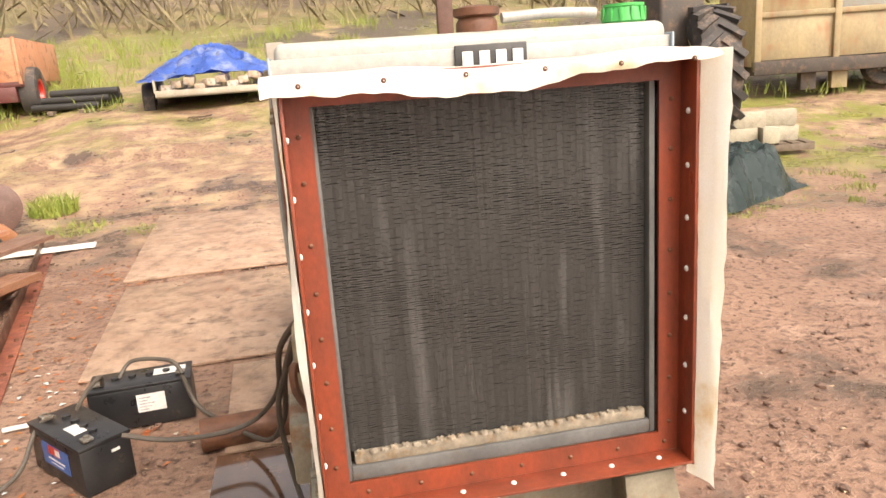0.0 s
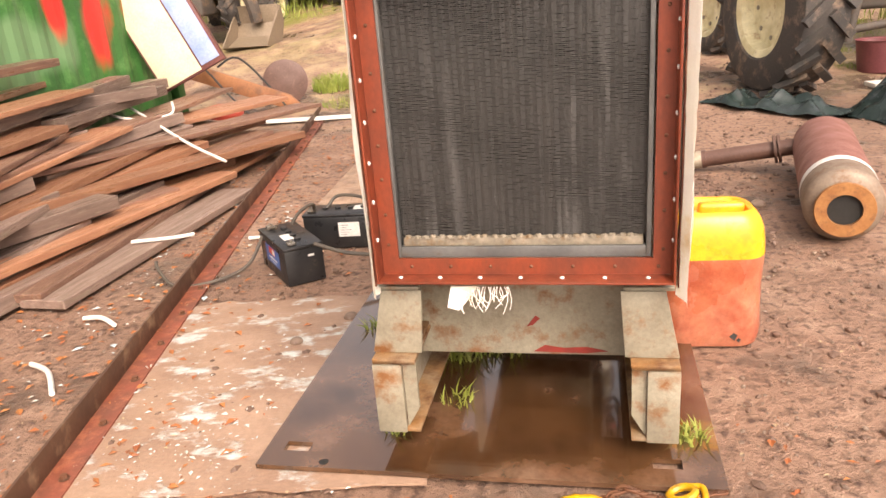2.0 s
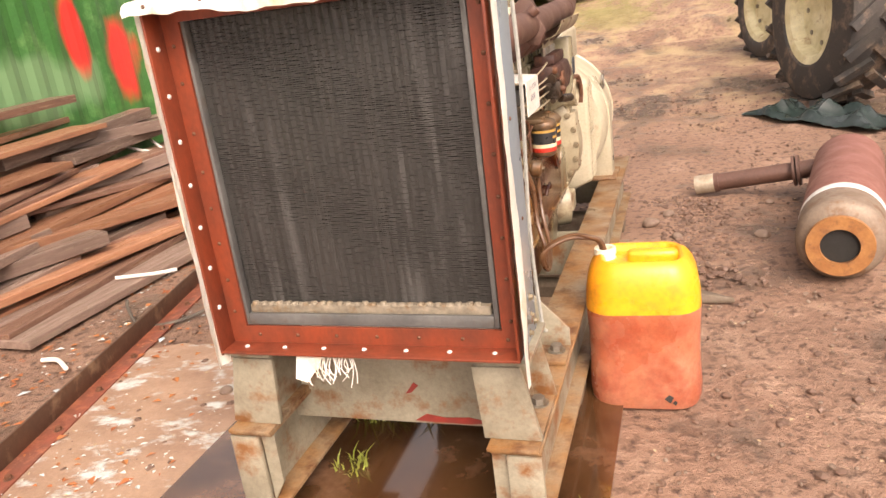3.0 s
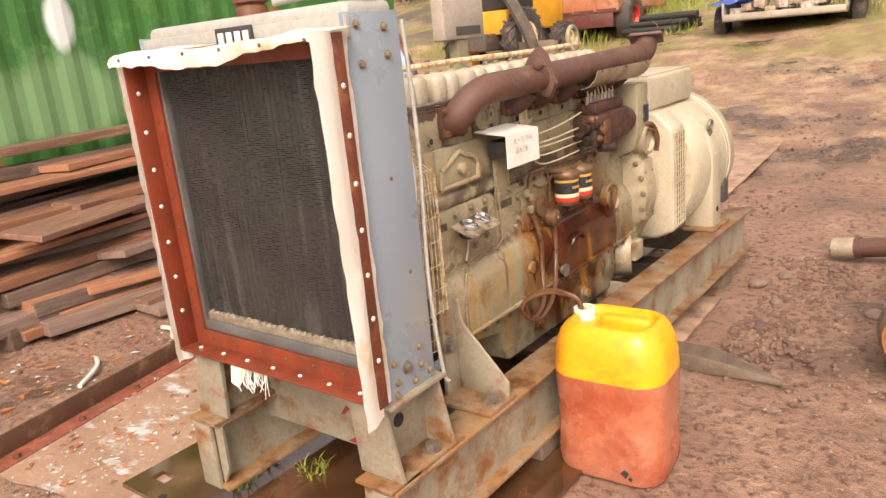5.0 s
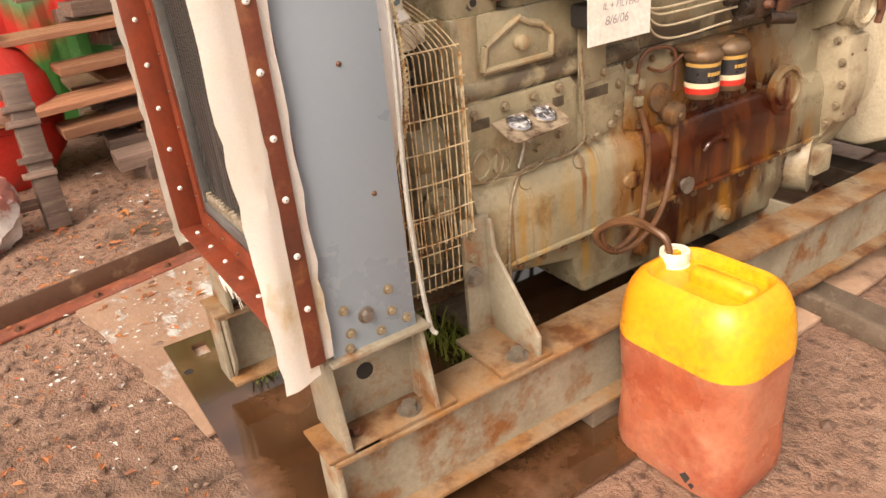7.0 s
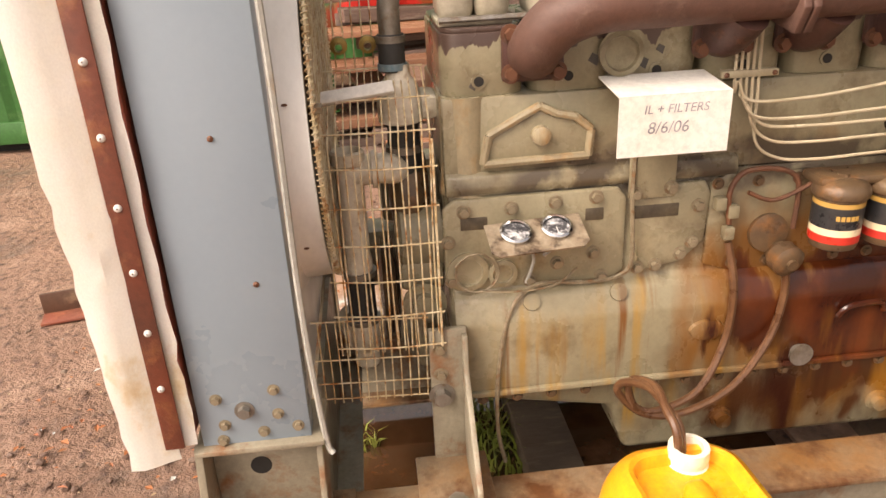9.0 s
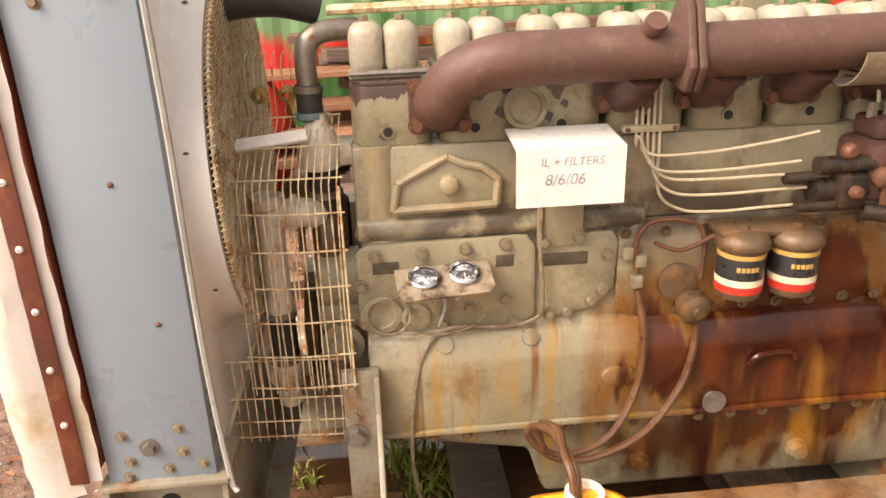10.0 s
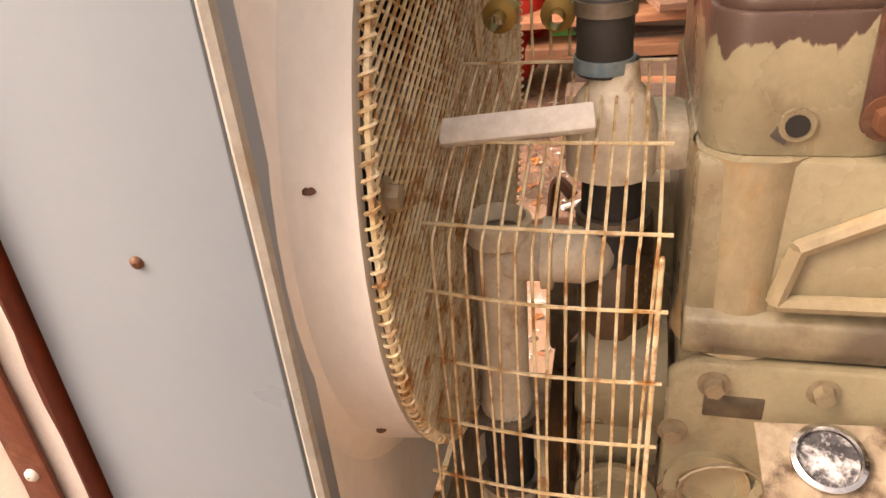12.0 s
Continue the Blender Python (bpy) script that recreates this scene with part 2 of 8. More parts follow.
def stained(name, base):
    """Engine paint with running oil and rust stains low on the side of the engine."""
    m = base.copy()
    m.name = name
    nt = m.node_tree
    N, L = nt.nodes, nt.links.new
    bs = N["Principled BSDF"]
    old = bs.inputs["Base Color"].links[0].from_socket
    tc = N.new("ShaderNodeTexCoord")

    def patch(centre, size, streak, scale, lo, hi):
        mp = N.new("ShaderNodeMapping")
        mp.inputs["Location"].default_value = [-c / s for c, s in zip(centre, size)]
        mp.inputs["Scale"].default_value = [1 / s for s in size]
        L(tc.outputs["Object"], mp.inputs["Vector"])
        ln = N.new("ShaderNodeVectorMath")
        ln.operation = "LENGTH"
        L(mp.outputs[0], ln.inputs[0])
        m2 = N.new("ShaderNodeMapping")
        m2.inputs["Scale"].default_value = streak
        L(tc.outputs["Object"], m2.inputs["Vector"])
        nz = N.new("ShaderNodeTexNoise")
        nz.inputs["Scale"].default_value, nz.inputs["Detail"].default_value = scale, 5
        L(m2.outputs[0], nz.inputs["Vector"])
        ad = N.new("ShaderNodeMath")
        ad.operation = "MULTIPLY_ADD"
        ad.inputs[1].default_value = -1.6
        L(nz.outputs["Fac"], ad.inputs[0]), L(ln.outputs["Value"], ad.inputs[2])
        r = N.new("ShaderNodeMapRange")
        r.inputs["From Min"].default_value, r.inputs["From Max"].default_value = hi, lo
        L(ad.outputs[0], r.inputs["Value"])
        return r.outputs["Result"]

    def over(f, a, c):
        x = N.new("ShaderNodeMix")
        x.data_type = "RGBA"
        L(f, x.inputs["Factor"]), L(a, x.inputs["A"])
        x.inputs["B"].default_value = (*c, 1)
        return x.outputs["Result"]

    def noisy(streak, scale, a, b, detail=5):
        m2 = N.new("ShaderNodeMapping")
        m2.inputs["Scale"].default_value = streak
        L(tc.outputs["Object"], m2.inputs["Vector"])
        nz = N.new("ShaderNodeTexNoise")
        nz.inputs["Scale"].default_value, nz.inputs["Detail"].default_value = scale, detail
        L(m2.outputs[0], nz.inputs["Vector"])
        r = N.new("ShaderNodeMapRange")
        r.inputs["From Min"].default_value, r.inputs["From Max"].default_value = a, b
        L(nz.outputs["Fac"], r.inputs["Value"])
        return r.outputs["Result"]

    def times(a, b):
        x = N.new("ShaderNodeMath")
        x.operation = "MULTIPLY"
        L(a, x.inputs[0]), L(b, x.inputs[1])
        return x.outputs[0]

    # dust film, ochre runs, then the wide wet oil stain and its burnt edges
    col = over(noisy((1, 1.4, 2.5), 4.5, 0.56, 0.76), old, (0.19, 0.145, 0.085))
    low = patch((0.25, 1.2, 0.60), (0.9, 0.75, 0.28), (1, 3, 1), 3, -0.35, 0.15)
    col = over(times(low, noisy((1, 5, 0.55), 4.2, 0.50, 0.66)), col, (0.33, 0.185, 0.035))
    col = over(times(low, noisy((1, 9, 0.5), 3.4, 0.60, 0.70)), col, (0.16, 0.065, 0.018))
    edge = patch((0.25, 1.55, 0.70), (0.6, 0.50, 0.42), (1, 3.4, 1.1), 2.4, -0.22, 0.14)
    col = over(edge, col, (0.19, 0.085, 0.022))
    dark = patch((0.25, 1.58, 0.67), (0.6, 0.46, 0.34), (1, 3.2, 1.0), 2.6, -0.14, -0.05)
    two = N.new("ShaderNodeMix")
    two.data_type = "RGBA"
    L(noisy((1, 2.6, 1.5), 3.2, 0.40, 0.66, 6), two.inputs["Factor"])
    two.inputs["A"].default_value, two.inputs["B"].default_value = (0.040, 0.009, 0.004, 1), (0.125, 0.030, 0.008, 1)
    x = N.new("ShaderNodeMix")
    x.data_type = "RGBA"
    L(dark, x.inputs["Factor"]), L(col, x.inputs["A"]), L(two.outputs["Result"], x.inputs["B"])
    col = x.outputs["Result"]
    col = over(times(patch((0.25, 1.50, 0.41), (0.6, 0.55, 0.17), (1, 4, 1), 3, -0.3, 0.1), noisy((1, 2.5, 1.5), 4, 0.38, 0.52)), col, (0.085, 0.032, 0.012))
    col = over(times(patch((0.25, 1.15, 1.03), (0.6, 0.75, 0.06), (1, 2, 2), 4, -0.2, 0.2), noisy((1, 3, 3), 5, 0.36, 0.52)), col, (0.085, 0.066, 0.045))
    runs = patch((0.25, 1.62, 0.50), (0.6, 0.62, 0.24), (1, 4, 1), 3, -0.3, 0.1)
    col = over(times(runs, noisy((1, 3.0, 0.45), 3.4, 0.48, 0.68)), col, (0.30, 0.13, 0.02))
    col = over(times(runs, noisy((1, 4.0, 0.4), 3.1, 0.52, 0.64)), col, (0.045, 0.012, 0.006))
    L(col, bs.inputs["Base Color"])
    rg = bs.inputs["Roughness"].links[0].from_socket
    mr = N.new("ShaderNodeMix")
    L(dark, mr.inputs["Factor"]), L(rg, mr.inputs[2])
    mr.inputs[3].default_value = 0.14
    L(mr.outputs[0], bs.inputs["Roughness"])
    return m


def flaked(name, base, edge, colour):
    """Paint that has flaked away above a ragged line."""
    m = base.copy()
    m.name = name
    N, L = m.node_tree.nodes, m.node_tree.links.new
    bs = N["Principled BSDF"]
    old = bs.inputs["Base Color"].links[0].from_socket
    tc, sep, nz, mp = N.new("ShaderNodeTexCoord"), N.new("ShaderNodeSeparateXYZ"), N.new("ShaderNodeTexNoise"), N.new("ShaderNodeMapping")
    mp.inputs["Scale"].default_value = (1, 1, 0.35)
    nz.inputs["Scale"].default_value, nz.inputs["Detail"].default_value = 15, 5
    L(tc.outputs["Object"], sep.inputs[0]), L(tc.outputs["Object"], mp.inputs[0]), L(mp.outputs[0], nz.inputs["Vector"])
    ad, r, x = N.new("ShaderNodeMath"), N.new("ShaderNodeMapRange"), N.new("ShaderNodeMix")
    ad.operation, ad.inputs[1].default_value = "MULTIPLY_ADD", 0.20
    L(nz.outputs["Fac"], ad.inputs[0]), L(sep.outputs["Z"], ad.inputs[2])
    r.inputs["From Min"].default_value, r.inputs["From Max"].default_value = edge + 0.100, edge + 0.103
    L(ad.outputs[0], r.inputs["Value"])
    x.data_type = "RGBA"
    L(r.outputs["Result"], x.inputs["Factor"]), L(old, x.inputs["A"])
    x.inputs["B"].default_value = (*colour, 1)
    L(x.outputs["Result"], bs.inputs["Base Color"])
    return m


rust_run = surf("rust_run_paint", (0.35, 0.295, 0.19), (0.24, 0.195, 0.12), 6, 0.35, 0, 0.3, 70, (0.34, 0.17, 0.045), 0.61, 11, streak=(1, 1, 0.6), spot_soft=0.1)
head_paint = flaked("flaking_head_paint", engine_paint, 1.310, (0.075, 0.046, 0.036))
engine_side = stained("oil_stained_paint", engine_paint)

# ---- the generator ----
gen = thing("diesel_generator", "old cream diesel generator set with grey radiator on rusty steel skid", "generator")


def hexbolt(r, h, mat, washer=True):
    bm = B()
    if washer:
        cyl(bm, (0, 0, 0), (0, 0, 0.15 * h), r * 1.5, n=14)
    cyl(bm, (0, 0, 0.15 * h), (0, 0, h), r, r * 0.94, n=6)
    return mesh_of("bolt", bm, mat, 30)


def domehead(r, h, mat):
    bm = B()
    lathe(bm, [(r, 0), (r * 0.95, h * 0.5), (r * 0.6, h * 0.9), (r * 0.2, h)], (0, 0, 0), (0, 0, 1), 10)
    return mesh_of("screw", bm, mat, 60)


bolt_me = hexbolt(0.0105, 0.013, bolt_paint)
bolt_side = hexbolt(0.008, 0.010, bolt_paint)
bolt_big = hexbolt(0.02, 0.022, dull_steel)
bolt_mid = hexbolt(0.013, 0.016, dull_steel)
bolt_rust = hexbolt(0.013, 0.016, deep_rust)
bolt_oil = hexbolt(0.009, 0.009, oily)
screw_me = domehead(0.007, 0.005, paper_white)
screw_dark = domehead(0.0055, 0.004, deep_rust)
AX = {"x": pose(0, 0, 0, 0, 90, 0), "-x": pose(0, 0, 0, 0, -90, 0), "y": pose(0, 0, 0, -90, 0, 0), "-y": pose(0, 0, 0, 90, 0, 0), "z": pose(0, 0, 0)}


def bolt(parent, p, axis="x", me=None, name="bolt"):
    return piece(name, me or bolt_me, parent, Matrix.Translation(p) @ AX[axis] @ pose(0, 0, 0, 0, 0, random.uniform(0, 60)))


# skid: two side beams with flanges, cross beams
SK0, SK1, SKZ0, SKZ1 = -0.02, 3.39, 0.108, 0.37
for s in (1, -1):
    bm = B()
    box(bm, *sorted((s * 0.405, s * 0.425)), SK0 + 0.01, SK1, SKZ0 + 0.012, SKZ1 - 0.012)
    beam = part("side_beam", bm, skid_paint, gen, "grey painted steel beam, rusting")
    bm = B()
    box(bm, *sorted((s * 0.335, s * 0.475)), SK0, SK1, SKZ1 - 0.014, SKZ1, 0.003)
    part("top_flange", bm, skid_rust, beam, "top flange with flaking paint and rust")
    bm = B()
    box(bm, *sorted((s * 0.335, s * 0.475)), SK0, SK1, SKZ0, SKZ0 + 0.014, 0.003)
    part("bottom_flange", bm, skid_rust, beam, "rusty bottom flange")
    bm = B()
    box(bm, *sorted((s * 0.380, s * 0.476)), SK0 - 0.004, SK0 + 0.012, SKZ0 - 0.002, SKZ1 - 0.015, 0.003)
    part("end_plate", bm, skid_paint, beam)
    bm = B()
    prism(bm, [(s * 0.335, SKZ1 - 0.015), (s * 0.379, SKZ1 - 0.015), (s * 0.379, SKZ0 + 0.01), (s * 0.335, SKZ0 + 0.085)], "y", SK0 + 0.014, SK0 + 0.024)
    part("end_gusset", bm, skid_paint, beam)
    bm = B()
    box(bm, *sorted((s * 0.33, s * 0.47)), SK0 - 0.014, SK0 + 0.12, SKZ1 + 0.001, SKZ1 + 0.012, 0.002)
    part("weld_plate", bm, skid_rust, beam)
for y in (0.25, 1.9, 3.2):
    bm = B()
    box(bm, -0.405, 0.405, y - 0.006, y + 0.006, 0.27 if y < 1 else 0.12, 0.60 if y < 1 else 0.34)
    cb = part("cross_member", bm, skid_paint, gen)
    bm = B()
    box(bm, -0.405, 0.405, y, y + 0.07, 0.262 if y < 1 else 0.108, 0.27 if y < 1 else 0.12)
    part("flange", bm, skid_paint, cb)
red_patch = surf("red_paint_patch", (0.30, 0.03, 0.02), (0.22, 0.03, 0.02), 20, 0.6, 0, 0.1, 80)
bm = B()
prism(bm, [(0.02, 0.275), (0.06, 0.30), (0.12, 0.29), (0.20, 0.295), (0.27, 0.28), (0.2, 0.272)], "y", 0.2405, 0.2435)
prism(bm, [(0.0, 0.37), (0.03, 0.41), (0.045, 0.40), (0.02, 0.375)], "y", 0.2405, 0.2435)
part("paint_splash", bm, red_patch, gen, "red paint splash")

# radiator feet: recessed upright with hole, gussets, base plate
for s in (1, -1):
    bm = B()
    box(bm, *sorted((s * 0.365, s * 0.377)), 0.03, 0.26, 0.383, 0.60, 0.002)
    foot = part("radiator_foot", bm, skid_paint, gen, "welded grey steel foot")
    bm = B()
    prism(bm, [(s * 0.30, 0.60), (s * 0.43, 0.60), (s * 0.475, 0.383), (s * 0.315, 0.383)], "y", 0.012, 0.028, 0.002)
    part("front_gusset", bm, skid_paint, foot)
    bm = B()
    prism(bm, [(s * 0.36, 0.60), (s * 0.43, 0.60), (s * 0.475, 0.383), (s * 0.36, 0.383)], "y", 0.25, 0.262, 0.002)
    g2 = part("rear_gusset", bm, skid_paint, foot)
    bm = B()
    box(bm, *sorted((s * 0.34, s * 0.47)), 0.03, 0.31, 0.371, 0.384, 0.002)
    part("foot_plate", bm, skid_rust, foot)
    bm = B()
    box(bm, *sorted((s * 0.31, s * 0.455)), 0.02, 0.27, 0.598, 0.61, 0.002)
    part("foot_cap", bm, skid_paint, foot)
    bm = B()
    cyl(bm, (s * 0.372, 0.125, 0.505), (s * 0.3785, 0.125, 0.505), 0.022, n=18)
    part("hole", bm, shade_black, foot)
    bolt(foot, (s * 0.43, 0.2, 0.384), "z", bolt_big)
    bolt(foot, (s * 0.42, 0.06, 0.384), "z", bolt_rust)

# radiator: side panels, front angle frame, core, header tank
RX = 0.434
RZ0, RZ1 = 0.603, 1.645
for s in (1, -1):
    bm = B()
    box(bm, *sorted((s * (RX - 0.006), s * RX)), 0.035, 0.245, RZ0, RZ1, 0.002)
    box(bm, *sorted((s * (RX - 0.05), s * (RX - 0.006))), 0.237, 0.245, RZ0, RZ1, 0.002)
    side = part("side_panel", bm, grey_blue, gen, "blue-grey painted radiator side panel")
    for y, z in ((0.125, 0.685), (0.075, 0.715), (0.185, 0.725), (0.083, 0.655), (0.187, 0.67), (0.155, 0.632), (0.222, 0.638), (0.075, 0.62),
                 (0.085, 1.615), (0.185, 1.605), (0.09, 1.52), (0.19, 1.535)):
        bolt(side, (s * RX, y, z), "x" if s > 0 else "-x", bolt_mid if (y, z) == (0.125, 0.685) else bolt_side)
    for z in (0.95, 1.22):
        bolt(side, (s * RX, 0.17 + 0.02 * math.sin(9 * z), z), "x" if s > 0 else "-x", screw_dark, "rivet")
    bm = B()
    tube(bm, [(s * (RX + 0.004), 0.255, 1.62), (s * (RX + 0.012), 0.262, 1.3), (s * (RX + 0.002), 0.258, 0.9), (s * (RX + 0.01), 0.272, 0.62), (s * (RX + 0.018), 0.285, 0.575)], 0.006, 6)
    part("edging_strip", bm, grey_paint, side, "grey rubber edging hanging loose")
# angle frame: flange against the core and a lip standing forward
CW, CZ0, CZ1 = 0.377, 0.702, 1.545
OW, OZ0, OZ1 = 0.4345, 0.652, 1.595
Y0, Y1 = -0.046, 0.021
FRAME_X, CORE_X = 0.0145, 0.009
bm = B()
for x0, x1, z0, z1 in ((-OW, -CW, OZ0, OZ1), (CW, OW, OZ0, OZ1), (-CW, CW, OZ0, CZ0), (-CW, CW, CZ1, OZ1)):
    box(bm, x0, x1, Y1, Y1 + 0.008, z0, z1)
frame_part = part("red_frame", bm, red_lead, gen, "red oxide painted steel angle frame")
frame_part.location.x = FRAME_X
for nm, b in (("frame_lip", (-OW, -OW + 0.007, Y0, Y1, OZ0, OZ1)), ("frame_lip", (OW - 0.007, OW, Y0, Y1, OZ0, OZ1)),
              ("frame_lip", (-OW, OW, Y0, Y1, OZ0 - 0.007, OZ0)), ("frame_lip", (-OW, OW, Y0, Y1, OZ1, OZ1 + 0.007))):
    bm = B()
    box(bm, *b, 0.001)
    part(nm, bm, red_lead, frame_part)
zs = [0.768 + 0.1182 * i for i in range(7)]
for z in zs:
    bolt(frame_part, (OW + 0.0075, -0.012, z), "x", screw_me, "screw")
    bolt(frame_part, (-OW + 0.007, -0.014, z + 0.008), "x", screw_me, "screw")
    bolt(frame_part, (OW - 0.007, -0.014, z), "-x", screw_me, "screw")
for i in range(8):
    z = 0.735 + 0.108 * i
    for s in (1, -1):
        bolt(frame_part, (s * 0.404, Y1 - 0.001, z + random.uniform(-0.015, 0.015)), "-y", screw_dark, "bolt_hole")
for i in range(7):
    x = -0.367 + 0.1215 * i
    bolt(frame_part, (x, -0.010, OZ0 + 0.0005), "z", screw_me, "screw")
    bolt(frame_part, (x + 0.03, Y1 - 0.001, 0.677), "-y", screw_dark, "bolt_hole")
# grey inner frame round the core
bm = B()
for x0, x1, z0, z1 in ((-CW, -CW + 0.014, CZ0, CZ1), (CW - 0.014, CW, CZ0, CZ1), (-CW + 0.014, CW - 0.014, CZ0, CZ0 + 0.035)):
    box(bm, x0, x1, 0.03, 0.06, z0, z1, 0.003)
core_frame = part("core_frame", bm, surf("dull_grey_channel", (0.085, 0.085, 0.082), (0.13, 0.128, 0.12), 6, 0.6, 0.1, 0.2, 60, (0.10, 0.08, 0.06), 0.62, 10), gen, "grey channel round the radiator core")
bm = B()
box(bm, -CW + 0.022, CW - 0.022, 0.036, 0.07, CZ0 + 0.035, CZ0 + 0.062, 0.004)
hd = part("bottom_header", bm, solder, gen, "dirty solder-crusted header plate")
core_frame.location.x = hd.location.x = CORE_X
bm = B()
for i in range(26):
    x = -0.34 + 0.0265 * i + random.uniform(-0.004, 0.004)
    lathe(bm, [(0.011, 0), (0.009, 0.006), (0.003, 0.009)], (x, 0.042 + random.uniform(-0.004, 0.006), CZ0 + 0.061), (0, 0, 1), 8)
tagged(part("solder_lump", bm, solder, hd), kind="stuff")
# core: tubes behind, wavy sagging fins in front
# Near-black slab: the shade deep inside the core is put into its colour.
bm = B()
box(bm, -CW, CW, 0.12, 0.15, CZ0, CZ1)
part("core_back", bm, core_shade, gen).location.x = CORE_X
bm = B()
for i in range(66):
    x = -CW + 0.026 + i * (2 * CW - 0.052) / 65
    box(bm, x - 0.0012, x + 0.0012, 0.058, 0.11, CZ0 + 0.05, CZ1)
tagged(part("core_tube", bm, surf("core_tube", (0.07, 0.068, 0.063), (0.045, 0.043, 0.04), 6, 0.6, 0.3, 0.1, 60), gen), kind="stuff").location.x = CORE_X
vv, ff = [], []
NF, NX = 150, 110
rng = np.random.RandomState(4)
for i in range(NF):
    z = CZ0 + 0.066 + i * (CZ1 - CZ0 - 0.07) / (NF - 1)
    xs = np.linspace(-CW + 0.015, CW - 0.015, NX)
    ph = rng.uniform(0, 6.28, 3)
    dz = 0.0005 * np.sin(xs * 60 + ph[0]) + 0.0004 * np.sin(xs * 130 + ph[1]) + rng.normal(0, 0.00015, NX)
    dy = 0.0010 * np.sin(xs * 270)
    th = 0.00225 + 0.0002 * np.sin(xs * 40 + ph[2]) + 0.0003 * np.sin(xs * 9 + 0.1 * i)
    b = len(vv)
    for k in range(NX):
        vv += [(xs[k], 0.052 + dy[k], z + dz[k] - th[k]), (xs[k], 0.052 + dy[k], z + dz[k] + th[k]), (xs[k], 0.10, z + dz[k] + th[k])]
    for k in range(NX - 1):
        a = b + 3 * k
        ff += [(a, a + 3, a + 4, a + 1), (a + 1, a + 4, a + 5, a + 2)]
me = bpy.data.meshes.new("core_fin")
me.from_pydata(vv, [], ff)
me.materials.append(core_fin)
fin = new("core_fin", me)
fin.parent = gen
fin.location.x = CORE_X
tagged(fin, "dusty grey radiator fins, bent and wavy", kind="stuff")
# header tank
tank_bm = B()
box(tank_bm, -0.42, 0.43, 0.06, 0.235, 1.60, 1.672, 0.02, 3)
tank = part("header_tank", tank_bm, grey_paint, gen, "grey header tank with flaking paint")
bm = B()
box(bm, -0.43, 0.44, 0.045, 0.06, 1.585, 1.64, 0.003)
part("tank_flange", bm, grey_paint, tank)
plate_dark = surf("dark_plate", (0.035, 0.035, 0.035), (0.05, 0.048, 0.045), 20, 0.5, 0.2, 0.1, 60)
bm = B()
box(bm, -0.055, 0.10, 0.036, 0.045, 1.59, 1.645, 0.002)
badge = part("name_plate", bm, plate_dark, tank, "dark plate with pale raised marks")
bm = B()
for i in range(4):
    box(bm, -0.04 + 0.036 * i, -0.018 + 0.036 * i, 0.033, 0.036, 1.603, 1.632)
part("raised_mark", bm, paper_white, badge)
bm = B()
lathe(bm, [(0.045, 0), (0.045, 0.02), (0.038, 0.03), (0.05, 0.035), (0.05, 0.05), (0.02, 0.056), (0, 0.056)], (0.015, 0.12, 1.672), (0, 0, 1), 24)
part("filler_cap", bm, deep_rust, tank, "rusty filler cap")
bm = B()
tube(bm, [(0.08, 0.15, 1.70), (0.2, 0.155, 1.705), (0.30, 0.15, 1.70)], 0.012, 10)
part("overflow_pipe", bm, grey_paint, tank)
# back plate and fan ring
bm = B()
prism(bm, [(-0.43, RZ0), (0.43, RZ0), (0.43, 1.6), (-0.43, 1.6)], "y", 0.225, 0.236)
part("back_plate", bm, shroud_paint, gen)
FC = Vector((0.0, 0.0, 1.18))
bm = B()
lathe(bm, [(0.415, 0.236), (0.39, 0.25), (0.385, 0.30), (0.388, 0.306), (0.372, 0.306), (0.37, 0.236)], FC, (0, 1, 0), 64)
shroud = part("fan_ring", bm, shroud_paint, gen, "grey fan shroud ring")
for a in range(0, 360, 45):
    bolt(shroud, FC + Vector((0.388 * math.cos(radians(a + 11)), 0.27, 0.388 * math.sin(radians(a + 11)))), "z", screw_dark, "rivet")
# Back plate is uncut: this black disc paints the shade of the fan opening.
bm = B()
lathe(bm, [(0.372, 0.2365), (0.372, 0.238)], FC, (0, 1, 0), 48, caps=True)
part("fan_opening", bm, shade_black, gen)
bm = B()
cyl(bm, FC + Vector((0, 0.25, 0)), FC + Vector((0, 0.31, 0)), 0.09, n=24)
hub = part("fan_hub", bm, oily, gen)
for i in range(6):
    bm = B()
    box(bm, -0.06, 0.06, -0.003, 0.003, 0.07, 0.35, 0.002, m=Matrix.Translation(FC + Vector((0, 0.275, 0))) @ pose(0, 0, 0, 0, 60 * i + 10, 0) @ pose(0, 0, 0, 0, 0, 32))
    part("fan_blade", bm, dull_steel, hub)
# round wire guard: crossing wires in a disc, coiled rim
bm = B()
R, GY = 0.384, 0.316
for sgn in (1, -1):
    for i in range(-33, 34):
        c = i * 0.0115
        if abs(c) < R:
            h = math.sqrt(R * R - c * c)
            p, q = Vector((-h, 0, c)), Vector((h, 0, c))
            rot = Matrix.Rotation(radians(24 * sgn), 3, "Y")
            tube(bm, [FC + rot @ p + Vector((0, GY + 0.002 * sgn, 0)), FC + rot @ q + Vector((0, GY + 0.002 * sgn, 0))], 0.0016, 4, 1)
fan_guard = part("fan_guard", bm, wire_mat, gen, "round wire mesh fan guard, rusting")
tagged(fan_guard, kind="stuff")
bm = B()
pts = []
for i in range(1600):
    a = 2 * math.pi * i / 1600
    w = a * 200
    rr = R + 0.005 * math.cos(w)
    pts.append(FC + Vector((rr * math.cos(a), GY + 0.006 * math.sin(w), rr * math.sin(a))))
